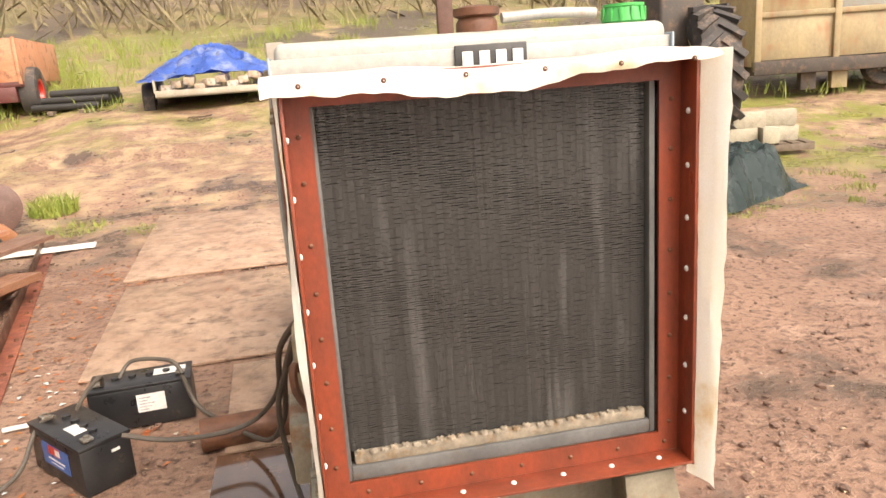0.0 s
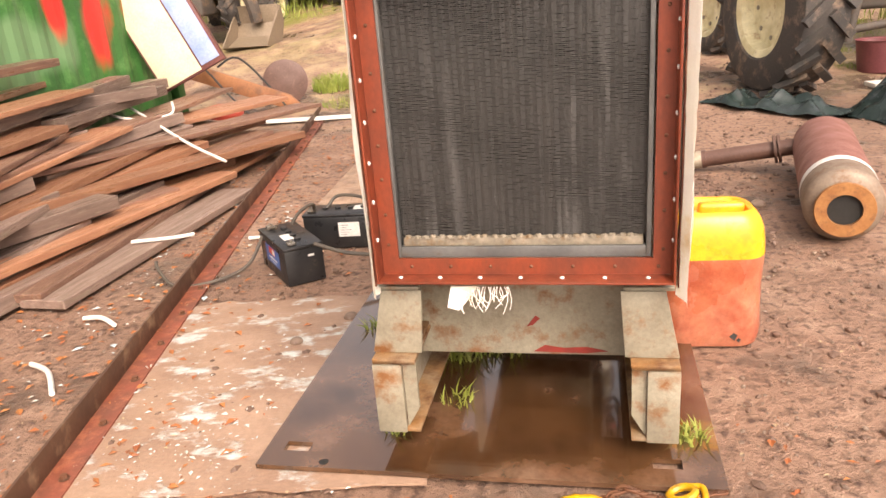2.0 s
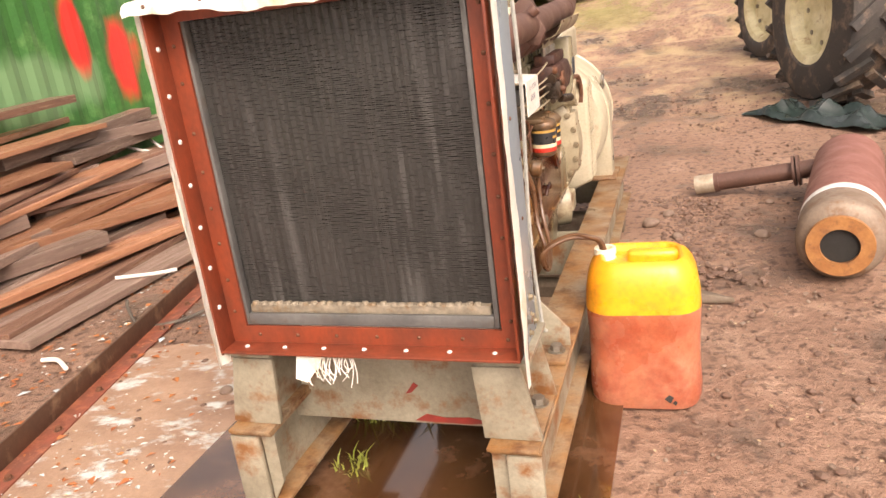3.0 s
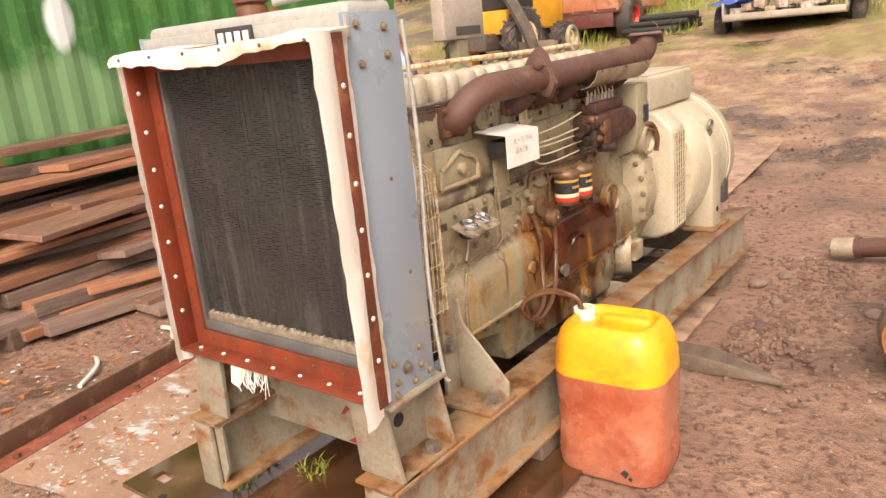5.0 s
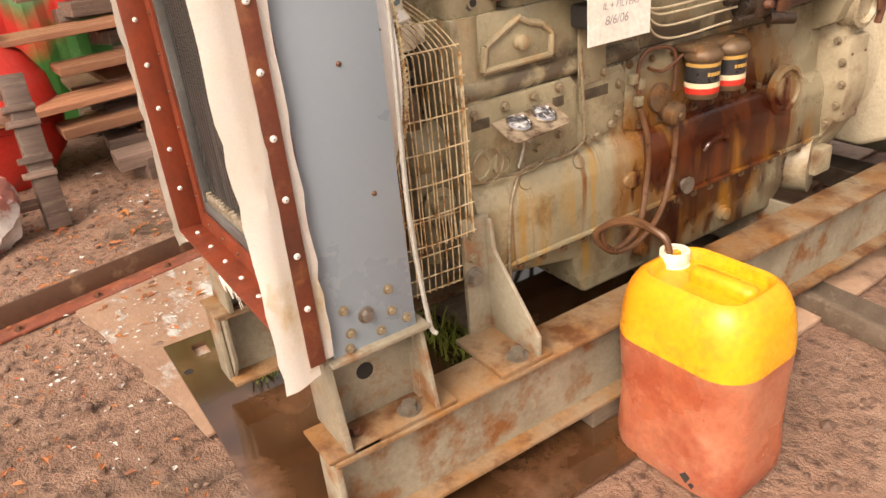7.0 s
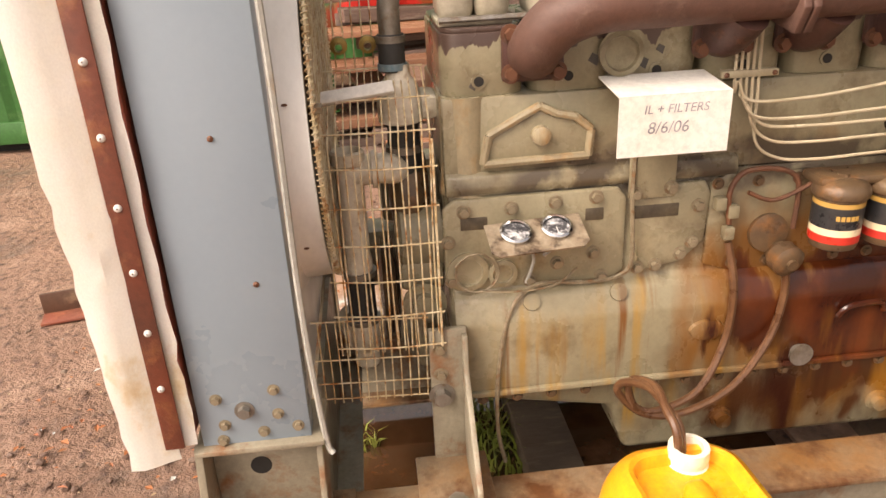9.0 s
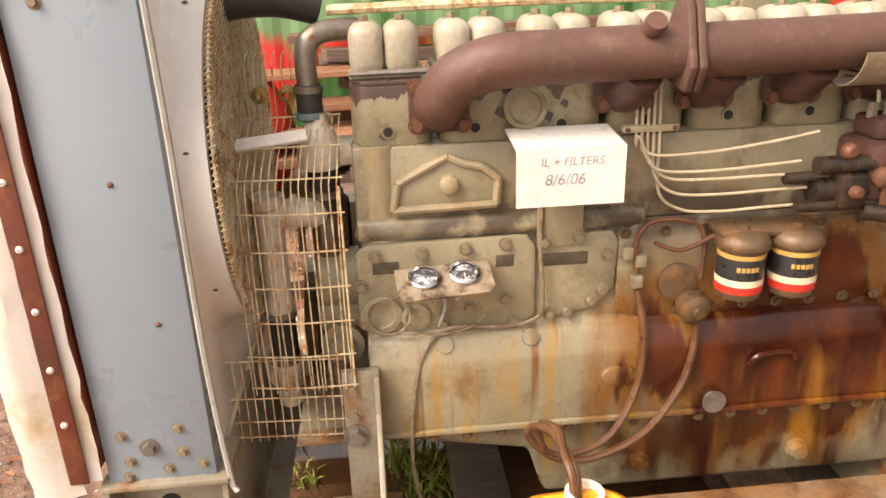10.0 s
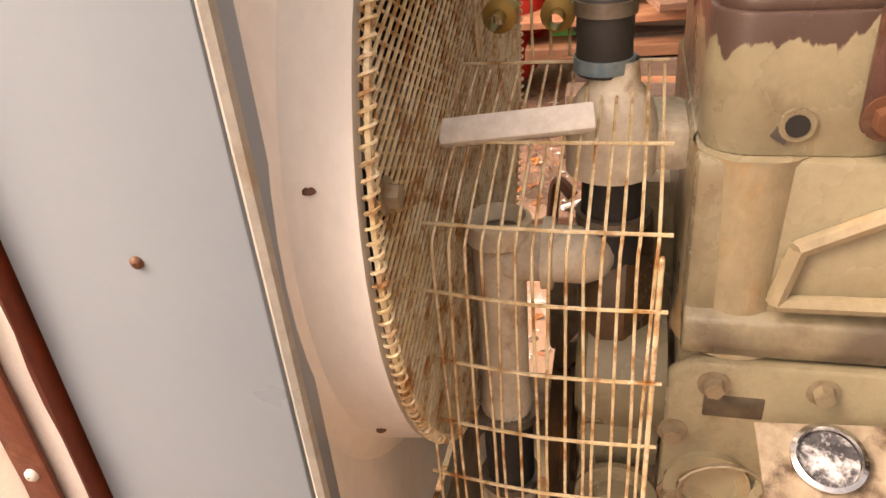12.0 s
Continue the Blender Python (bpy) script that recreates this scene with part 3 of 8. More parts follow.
tube(bm, pts + pts[:1], 0.0017, 4, 1, caps=False)
tube(bm, [FC + Vector((R * math.cos(a), GY, R * math.sin(a))) for a in (2 * math.pi * i / 60 for i in range(61))], 0.003, 5, 1, caps=False)
part("guard_rim", bm, wire_mat, fan_guard)
bolt(fan_guard, (0.355, 0.318, 1.24), "y", bolt_me)

# belt guard cage: upright wires bent back at the top, level wires across
cage = B()
box(cage, 0.272, 0.281, 0.524, 0.529, 0.69, 1.15, 0.002)
cage = part("belt_guard", cage, wire_mat, gen, "bent wire belt guard, pale and rusting")


def wire(pts, r=0.0017, k=3):
    bm = B()
    tube(bm, pts, r, 5, k)
    part("wire", bm, wire_mat, cage)


for i in range(15):
    y = 0.312 + 0.0150 * i
    wob = 0.004 * math.sin(i * 2.1)
    wire([(0.272 + wob, y, 0.685), (0.280, y + wob, 0.9), (0.277, y, 1.125), (0.262, y + 0.002, 1.165), (0.178, y + 0.004, 1.207), (0.05, y + 0.006, 1.245)])
for z in (0.70, 0.777, 0.857, 0.937, 1.017, 1.098):
    wire([(0.276, 0.303, z + 0.006), (0.284, 0.42, z), (0.279, 0.535, z - 0.002)], 0.0019)
wire([(0.265, 0.305, 1.168), (0.267, 0.42, 1.166), (0.265, 0.535, 1.165)], 0.0019)
wire([(0.178, 0.312, 1.210), (0.178, 0.535, 1.211)], 0.0019)
wire([(0.05, 0.315, 1.248), (0.05, 0.532, 1.250)], 0.0019)
for i in range(13):
    y = 0.262 + 0.019 * i
    wire([(0.25, y, 0.55), (0.254, y + 0.002, 0.655), (0.25, y, 0.76)])
for z in (0.56, 0.60, 0.66, 0.755):
    wire([(0.256, 0.25, z + 0.008), (0.256, 0.5, z - 0.004)], 0.0019)
for i in range(8):
    wire([(0.03, 0.33 + 0.02 * i, 1.25), (0.03, 0.33 + 0.02 * i, 1.36), (-0.05, 0.33 + 0.02 * i, 1.38)])
bm = B()
box(bm, 0.125, 0.14, 0.315, 0.465, 1.190, 1.218, 0.004, m=Matrix.Translation((0.164, 0.39, 1.222)) @ pose(0, 0, 0, 7, -42, 0) @ Matrix.Translation((-0.13, -0.39, -1.205)))
part("guard_strap", bm, white_tin, cage, "cream steel strap across the guard")

# pipework behind the guard
pw = B()
lathe(pw, [(0.032, 0.80), (0.035, 0.82), (0.031, 0.85), (0.031, 1.055), (0.038, 1.062), (0.038, 1.086), (0.032, 1.090), (0.026, 1.07)], (0.10, 0.356, 0), (0, 0, 1), 24)
pw = part("water_pipe", pw, pale_pipe, gen, "cream painted coolant pipe")
bm = B()
tube(bm, [(0.10, 0.36, 1.040), (0.10, 0.40, 1.043), (0.10, 0.435, 1.043), (0.085, 0.455, 1.035), (0.04, 0.46, 1.025)], 0.033, 18, 4)
lathe(bm, [(0.030, 0), (0.042, 0.002), (0.042, 0.014), (0.030, 0.016)], (0.10, 0.405, 1.043), (0, 1, 0), 22)
part("elbow", bm, pale_pipe, pw)
bm = B()
tube(bm, [(0.10, 0.358, 0.66), (0.10, 0.356, 0.81)], 0.033, 14, 1)
part("rubber_hose", bm, black_rubber, pw)
for z in (0.80, 0.68):
    bm = B()
    cyl(bm, (0.10, 0.357, z - 0.006), (0.10, 0.357, z + 0.006), 0.041, n=18)
    part("hose_clip", bm, dull_steel, pw)
bm = B()
lathe(bm, [(0.02, 0.55), (0.03, 0.56), (0.028, 0.60), (0.036, 0.61), (0.036, 0.655), (0.04, 0.66), (0.04, 0.675)], (0.10, 0.358, 0), (0, 0, 1), 20)
tube(bm, [(0.0, 0.33, 0.63), (0.10, 0.355, 0.63)], 0.042, 14, 1)
part("lower_elbow", bm, pale_pipe, pw)
for prof, z in (([(0.02, 0.44), (0.10, 0.45), (0.12, 0.47), (0.12, 0.5), (0.09, 0.53)], 0.95), ([(0.02, 0.40), (0.13, 0.41), (0.11, 0.425), (0.13, 0.44), (0.05, 0.45)], 0.70)):
    bm = B()
    lathe(bm, prof, (0, 0, z), (0, 1, 0), 32)
    part("pulley", bm, oily, gen, "dark oily belt pulley")
bm = B()
lathe(bm, [(0.0, 0.445), (0.055, 0.447), (0.07, 0.46), (0.072, 0.55)], (0.09, 0, 0.875), (0, 1, 0), 28)
wp = part("water_pump", bm, engine_paint, gen, "khaki painted water pump")
bm = B()
box(bm, 0.03, 0.145, 0.45, 0.55, 0.76, 0.83, 0.012)
part("pump_base", bm, engine_paint, wp)
bm = B()
lathe(bm, [(0.05, 0), (0.05, 0.008), (0.03, 0.01), (0.028, 0.03), (0.0, 0.031)], (0.165, 0.50, 0.74), (1, 0, 0), 24)
part("pump_cap", bm, engine_paint, wp)
bm = B()
tube(bm, [(0.12, 0.50, 0.56), (0.125, 0.49, 0.66), (0.13, 0.50, 0.76)], 0.024, 14, 4)
part("drain_pipe", bm, engine_paint, wp)

# ---- engine block ----
EY0, EY1 = 0.555, 2.10
bm = B()
prism(bm, [(-0.2, 1.205), (0.2, 1.205), (0.205, 1.02), (-0.205, 1.02)], "y", EY0, EY1, 0.006)
prism(bm, [(-0.205, 1.02), (0.205, 1.02), (0.212, 0.785), (0.235, 0.77), (0.255, 0.715), (0.255, 0.545), (-0.255, 0.545), (-0.255, 0.715), (-0.212, 0.785)], "y", EY0 + 0.004, EY1, 0.008)
block = part("engine_block", bm, engine_side, gen, "cream crankcase streaked with oil and rust")
bm = B()
prism(bm, [(EY0 + 0.02, 0.543), (EY1 - 0.12, 0.543), (EY1 - 0.1, 0.40), (EY1 - 0.2, 0.30), (0.97, 0.30), (0.93, 0.435), (EY0 + 0.02, 0.50)], "x", -0.215, 0.215, 0.02, 3)
sump = part("oil_sump", bm, engine_side, gen, "oil-stained sump")
bm = B()
box(bm, -0.262, 0.262, EY0 + 0.01, EY1, 0.533, 0.546, 0.002)
part("sump_flange", bm, engine_side, sump)
for i in range(18):
    bolt(sump, (0.250, EY0 + 0.06 + 0.08 * i, 0.522), "x", bolt_oil)
for y in (1.21, 1.62):
    bm = B()
    lathe(bm, [(0.028, 0), (0.028, 0.012), (0.02, 0.014), (0.02, 0.03), (0.0, 0.032)], (0.21, y, 0.375), (1, 0, 0), 18)
    part("drain_plug", bm, engine_side, sump)
# heads, flaked top edge, rocker covers
NC, PITCH = 8, 0.181


def rounded(x0, x1, y0, y1, r, n=6):
    out = []
    for cx, cy, a0 in ((x1 - r, y1 - r, 0), (x0 + r, y1 - r, 90), (x0 + r, y0 + r, 180), (x1 - r, y0 + r, 270)):
        out += [(cx + r * math.cos(radians(a0 + 90 * k / n)), cy + r * math.sin(radians(a0 + 90 * k / n))) for k in range(n + 1)]
    return out


for i in range(NC):
    y0 = 0.558 + PITCH * i
    bm = B()
    prism(bm, rounded(-0.19, 0.19, y0, y0 + 0.168, 0.042), "z", 1.205, 1.328, 0.003)
    head = part("cylinder_head", bm, head_paint, gen, "cream cylinder head, paint flaking to brown primer")
    bm = B()
    prism(bm, rounded(-0.186, 0.186, y0 + 0.004, y0 + 0.164, 0.038), "z", 1.327, 1.338, 0.003)
    part("head_top", bm, head_paint, head)
    for dy in (0.074,):
        bm = B()
        cyl(bm, (0.185, y0 + dy, 1.235), (0.194, y0 + dy, 1.235), 0.015, n=16)
        part("boss", bm, engine_paint, head)
        bm = B()
        cyl(bm, (0.19, y0 + dy, 1.235), (0.1955, y0 + dy, 1.235), 0.010, n=14)
        part("bolt_hole", bm, shade_black, head)
    bm = B()
    for dy in (0.004, 0.076):
        box(bm, 0.02, 0.155, y0 + dy, y0 + dy + 0.072, 1.342, 1.448, 0.026, 3)
    box(bm, 0.015, 0.16, y0 + 0.001, y0 + 0.15, 1.338, 1.352, 0.004)
    cover = part("rocker_cover", bm, surf("cover_paint", (0.40, 0.36, 0.28), (0.33, 0.29, 0.21), 8, 0.4, 0, 0.12, 80, (0.2, 0.12, 0.06), 0.68, 12) if i == 0 else cover.data.materials[0], head, "cream twin-domed rocker cover")
    bolt(head, (0.09, y0 + 0.038, 1.446), "z", bolt_me, "cover_nut")
    bolt(head, (0.09, y0 + 0.112, 1.446), "z", bolt_me, "cover_nut")
bm = B()
tube(bm, [(0.05, 0.52, 1.47), (0.055, 1.0, 1.475), (0.05, 1.5, 1.47), (0.05, 2.0, 1.475)], 0.011, 8)
part("fuel_rail", bm, wire_mat, gen, "thin spill pipe along the covers")
bm = B()
tube(bm, [(0.17, 0.56, 1.352), (0.172, 1.0, 1.354), (0.17, 1.6, 1.352), (0.17, 2.0, 1.355)], 0.006, 6)
part("thin_pipe", bm, dull_steel, gen)
# lifting eye
bm = B()
tube(bm, [(0.05 + 0.0, 1.93 + 0.045 * math.cos(a), 1.51 + 0.045 * math.sin(a)) for a in (2 * math.pi * i / 16 for i in range(17))], 0.011, 8, 1, caps=False)
box(bm, 0.035, 0.065, 1.90, 1.96, 1.44, 1.475, 0.004)
part("lifting_eye", bm, cream_paint, gen)

# exhaust manifold: elbow flange, two pipe sections, joint flanges, outlet
bm = B()
box(bm, 0.192, 0.214, 0.676, 0.80, 1.232, 1.34, 0.008)
exh = part("exhaust_manifold", bm, dark_rust, gen, "rust-brown exhaust manifold")
for y, z in ((0.692, 1.25), (0.785, 1.25), (0.692, 1.325)):
    bolt(exh, (0.214, y, z), "x", bolt_rust)
bm = B()
tube(bm, [(0.21, 0.738, 1.285), (0.235, 0.74, 1.305), (0.262, 0.775, 1.35), (0.282, 0.85, 1.378), (0.285, 0.98, 1.382), (0.285, 1.2, 1.385)], 0.052, 24, 8)
part("front_pipe", bm, exhaust_rust, exh)
bm = B()
tube(bm, [(0.285, 1.225, 1.382), (0.285, 1.6, 1.388), (0.285, 2.12, 1.398)], 0.053, 24, 2)
part("rear_pipe", bm, exhaust_rust, exh)
for y in (1.203, 1.222):
    bm = B()
    prism(bm, [(0.285 - 0.05, 1.325), (0.285 + 0.045, 1.31), (0.285 + 0.07, 1.36), (0.285 + 0.03, 1.47), (0.285, 1.50), (0.285 - 0.04, 1.46), (0.285 - 0.075, 1.40)], "y", y - 0.008, y + 0.008, 0.003)
    part("joint_flange", bm, exhaust_rust, exh)
bm = B()
tube(bm, [(0.285, 2.10, 1.398), (0.285, 2.16, 1.402), (0.286, 2.205, 1.425), (0.287, 2.22, 1.47)], 0.055, 22, 4)
part("outlet_elbow", bm, exhaust_rust, exh, "short upturned outlet elbow")
bm = B()
prism(bm, [(-0.078, -0.068), (-0.068, -0.078), (0.068, -0.078), (0.078, -0.068), (0.078, 0.068), (0.068, 0.078), (-0.068, 0.078), (-0.078, 0.068)], "z", 0.0, 0.014, 0.003)
bmesh.ops.transform(bm, matrix=pose(0.287, 2.225, 1.462, -18, 0, 20), verts=bm.verts)
part("outlet_flange", bm, exhaust_rust, exh, "square outlet flange")
# Disc painted near-black as the shade down the bore.
bm = B()
lathe(bm, [(0.0, 0.0146), (0.046, 0.0146), (0.046, 0.012)], (0.287, 2.225, 1.462), (0, 0.31, 0.95), 20)
part("outlet_bore", bm, shade_black, exh)
bm = B()
lathe(bm, [(0.02, 0.0), (0.022, 0.02), (0.019, 0.028), (0, 0.029)], (0.32, 1.13, 1.43), (0.75, 0, 0.6), 18)
part("blank_plug", bm, exhaust_rust, exh)
for k, y in enumerate((1.12, 1.29, 1.48, 1.66, 1.85, 1.98)):
    bm = B()
    box(bm, 0.192, 0.212, y - 0.06, y + 0.06, 1.262, 1.345, 0.008)
    tube(bm, [(0.20, y, 1.30), (0.235, y, 1.31), (0.275, y + 0.01, 1.35)], 0.047, 16, 4)
    part("branch", bm, dark_rust, exh)
    bolt(exh, (0.212, y - 0.045, 1.275), "x", bolt_rust)
    bolt(exh, (0.212, y + 0.045, 1.275), "x", bolt_rust)
# half-round heat shield
bm = B()
arc = [radians(a) for a in range(-115, 3, 12)]
vs = [[bm.verts.new((0.285 + r * math.cos(a), y, 1.385 + r * math.sin(a))) for a in arc] for r in (0.080, 0.083) for y in (1.53, 2.08)]
for j in range(len(arc) - 1):
    bm.faces.new((vs[0][j], vs[0][j + 1], vs[1][j + 1], vs[1][j]))
    bm.faces.new((vs[2][j], vs[2][j + 1], vs[3][j + 1], vs[3][j]))
    for a, b in ((0, 2), (1, 3)):
        bm.faces.new((vs[a][j], vs[a][j + 1], vs[b][j + 1], vs[b][j]))
for e in (0, -1):
    bm.faces.new((vs[0][e], vs[1][e], vs[3][e], vs[2][e]))
hs_ = part("heat_shield", bm, cream_paint, gen, "cream half-round heat shield")
for y in (1.57, 1.8, 2.02):
    bolt(hs_, (0.3685, y, 1.37), "x", screw_dark, "rivet")

# side castings, front to rear
# Darker brown than the covers, for the thin blocks drawn as slots.
slot_brown = surf("slot_brown", (0.10, 0.08, 0.05), (0.05, 0.038, 0.025), 25, 0.6, 0, 0.2, 60)
def plate(name, poly, x0, x1, mat=engine_paint, bevel=0.006, parent=gen, label=""):
    return part(name, prism(B(), poly, "x", x0, x1, bevel), mat, parent, label)


house = [(0.642, 1.068), (0.875, 1.072), (0.88, 1.13), (0.845, 1.16), (0.80, 1.17), (0.767, 1.188), (0.73, 1.17), (0.655, 1.13)]
hp = plate("inspection_cover", house, 0.20, 0.214, label="house-shaped cast cover")
hp.location.y = -0.016
bm = B()
for a, b in zip(house, house[1:] + house[:1]):
    tube(bm, [(0.216, a[0] * 0.94 + 0.06 * 0.765, a[1] * 0.94 + 0.06 * 1.12), (0.216, b[0] * 0.94 + 0.06 * 0.765, b[1] * 0.94 + 0.06 * 1.12)], 0.009, 8, 1)
part("rib", bm, rust_run, hp)
bm = B()
lathe(bm, [(0.02, 0), (0.019, 0.02), (0.012, 0.024), (0, 0.024)], (0.212, 0.768, 1.125), (1, 0, 0), 18)
part("boss", bm, rust_run, hp)
bm = B()
lathe(bm, [(0.060, 1.0), (0.054, 1.03), (0.053, 1.10), (0.053, 1.206)], (0.156, 0.606, 0), (0, 0, 1), 28)
part("corner_column", bm, rust_run, block, "rounded corner column with rust runs")
bm = B()
prism(bm, [(0.19, 1.06), (0.216, 1.045), (0.222, 1.02), (0.216, 1.005), (0.19, 1.0)], "y", EY0, 1.18, 0.004)
part("ledge", bm, engine_side, block, "grimy ledge")
sc = plate("side_cover", [(0.556, 0.80), (0.556, 0.975), (0.58, 0.993), (0.93, 0.995), (0.95, 0.97), (0.95, 0.80), (0.92, 0.782), (0.58, 0.782)], 0.205, 0.222, label="bolted side cover")
sc.location.y, sc.location.z = -0.011, 0.006
for y0, y1 in ((0.592, 0.65), (0.86, 0.90)):
    bm = B()
    box(bm, 0.218, 0.2235, y0, y1, 0.925, 0.953, 0.002)
    part("slot", bm, slot_brown, sc)
for y, z in ((0.60, 0.967), (0.70, 0.968), (0.795, 0.973), (0.882, 0.978), (0.565, 0.90), (0.57, 0.81), (0.74, 0.797), (0.80, 0.832), (0.90, 0.792), (0.88, 0.85)):
    bolt(sc, (0.222, y, z), "x")
for y, z, r in ((0.605, 0.83, 0.045), (0.68, 0.82, 0.032)):
    bm = B()
    lathe(bm, [(r, 0), (r, 0.008), (r * 0.7, 0.01), (r * 0.66, 0.004), (0, 0.004)], (0.222, y, z), (1, 0, 0), 28)
    part("round_cap", bm, engine_paint, sc)
# loops of thin cable
bm = B()
pts = []
for i in range(40):
    a = 2 * math.pi * i / 16
    pts.append((0.24 + 0.0002 * i, 0.61 + (0.042 + 0.0002 * i) * math.cos(a), 0.838 + 0.045 * math.sin(a) + 0.0001 * i))
tube(bm, pts, 0.0019, 5, 1)
tube(bm, [(0.25, 0.62, 0.80), (0.252, 0.70, 0.792), (0.25, 0.78, 0.80), (0.24, 0.83, 0.83)], 0.0028, 5)
part("cable_coil", bm, bolt_paint, gen, "coiled thin cable")
# gauge plate tilted up, two gauges
gp = B()
prism(gp, [(-0.036, -0.102), (0.042, -0.102), (0.056, -0.088), (0.056, 0.088), (0.042, 0.102), (-0.036, 0.102)], "z", -0.002, 0.002)
gm = Matrix.Translation((0.272, 0.731, 0.936)) @ pose(0, 0, 0, 0, 24, 0) @ pose(0, 0, 0, 0, 0, 4)
gauge_tin = surf("gauge_plate_tin", (0.40, 0.33, 0.24), (0.28, 0.21, 0.14), 30, 0.5, 0.3, 0.1, 90, (0.08, 0.05, 0.03), 0.55, 25)
gauge_panel = part("gauge_panel", gp, gauge_tin, gen, "small tilted plate with two chrome gauges")
gauge_panel.matrix_basis = gm @ Matrix.Diagonal((1.0, 1.0, 1.0, 1))
dial = surf("dial_face", (0.05, 0.05, 0.055), (0.10, 0.10, 0.105), 60, 0.2, 0, 0.0, 60, (0.6, 0.6, 0.6), 0.56, 70)
for dy in (-0.043, 0.043):
    bm = B()
    lathe(bm, [(0.030, 0.002), (0.033, 0.006), (0.0335, 0.012), (0.029, 0.014), (0.0275, 0.011)], (0, dy, 0), (0, 0, 1), 36)
    bz = part("gauge", bm, chrome, gauge_panel, "chrome-rimmed round gauge")
    bm = B()
    lathe(bm, [(0.0275, 0.006), (0.0, 0.006)], (0, dy, 0), (0, 0, 1), 32)
    part("dial", bm, dial, bz)
    bm = B()
    box(bm, -0.001, 0.016, dy - 0.0008, dy + 0.0008, 0.0068, 0.0076)
    part("pointer", bm, paper_white, bz)
    bm = B()
    cyl(bm, (0, dy, -0.035), (0, dy, -0.002), 0.026, n=20)
    part("gauge_body", bm, black_rubber, gauge_panel)
bm = B()
tube(bm, [(0.225, 0.76, 0.86), (0.24, 0.79, 0.90), (0.25, 0.79, 0.92)], 0.005, 6)
part("gauge_pipe", bm, grey_paint, gen)
bm = B()
tube(bm, [(0.23, 0.72, 0.80), (0.235, 0.735, 0.86), (0.25, 0.71, 0.91)], 0.004, 6)
part("gauge_pipe", bm, grey_paint, gen)
bm = B()
tube(bm, [(0.225, 0.95, 1.08), (0.235, 0.945, 0.98), (0.235, 0.952, 0.84), (0.232, 0.93, 0.80), (0.232, 0.86, 0.79), (0.235, 0.74, 0.795), (0.25, 0.68, 0.74), (0.262, 0.65, 0.60), (0.27, 0.645, 0.45), (0.28, 0.66, 0.36)], 0.005, 7)
part("gauge_pipe", bm, bolt_paint, gen, "thin armoured gauge pipe")
bm = B()
box(bm, 0.246, 0.25, 0.70, 0.74, 0.895, 0.92)
part("gauge_bracket", bm, dull_steel, gen)
# white tin cover with handwriting, on its bracket
bm = B()
box(bm, 0.330, 0.334, 0.889, 1.106, 1.10, 1.214)
box(bm, 0.20, 0.334, 0.889, 1.106, 1.2135, 1.2175, m=Matrix.Translation((0.332, 0, 1.215)) @ pose(0, 0, 0, 0, 6, 0) @ Matrix.Translation((-0.332, 0, -1.215)))
tin = part("white_cover", bm, white_tin, gen, "white folded tin cover with handwriting")
tin.location.y = -0.016
for body, size, dy, z in (("IL + FILTERS", 0.024, 0.047, 1.182), ("8/6/06", 0.032, 0.055, 1.144)):
    cu = bpy.data.curves.new("handwriting", "FONT")
    cu.body, cu.size, cu.extrude, cu.shear = body, size, 0.0002, 0.15
    to = bpy.data.objects.new("handwriting", cu)
    me = bpy.data.meshes.new_from_object(to)
    me.materials.append(ink)
    w = new("handwriting", me)
    w.parent = tin
    w.matrix_basis = Matrix.Translation((0.3346, 0.889 + dy, z)) @ pose(0, 0, 0, 90, 0, 90)
    bpy.data.objects.remove(to)
bm = B()
box(bm, 0.222, 0.30, 0.93, 1.06, 1.13, 1.19, 0.008)
part("solenoid", bm, black_rubber, tin)
bm = B()
box(bm, 0.222, 0.228, 0.953, 1.055, 0.972, 1.13, 0.003)
br = part("cover_bracket", bm, engine_paint, gen)
br.location.y = -0.014
bolt(br, (0.228, 0.968, 0.985), "x"), bolt(br, (0.228, 1.045, 0.993), "x")
sc2 = plate("rear_side_cover", [(0.955, 0.90), (0.955, 0.995), (1.11, 1.0), (1.125, 0.97), (1.12, 0.86), (1.07, 0.815), (0.98, 0.80)], 0.205, 0.221)
for y, z in ((1.098, 0.945), (1.09, 0.86), (1.065, 0.835), (1.01, 0.812), (0.97, 0.81)):
    bolt(sc2, (0.221, y, z), "x")
bm = B()
box(bm, 0.217, 0.2225, 0.955, 1.055, 0.925, 0.955, 0.002)
part("slot", bm, slot_brown, sc2)
sc3 = plate("pump_cover", [(1.135, 0.80), (1.135, 0.99), (1.17, 1.01), (1.80, 1.0), (1.82, 0.84), (1.7, 0.78), (1.2, 0.78)], 0.205, 0.22, engine_side)
sc3.location.y = -0.012
for i in range(8):
    bolt(sc3, (0.22, 1.15 + 0.09 * i, 0.99), "x", bolt_oil)
    bolt(sc3, (0.22, 1.2 + 0.08 * i, 0.80), "x", bolt_oil)
for y, z in ((0.73, 0.755), (0.925, 0.76), (1.51, 0.73)):
    bm = B()
    lathe(bm, [(0.02, 0), (0.019, 0.008), (0.0, 0.009)], (0.236, y, z), (0.9, 0, 0.5), 18)
    part("core_plug", bm, engine_side, block)
for y, z in ((1.13, 0.655),):
    bm = B()
    lathe(bm, [(0.042, 0), (0.04, 0.01), (0.026, 0.012), (0.0, 0.012)], (0.254, y, z), (1, 0, 0), 24, 0.6)
    part("oval_cap", bm, engine_side, block)
bm = B()
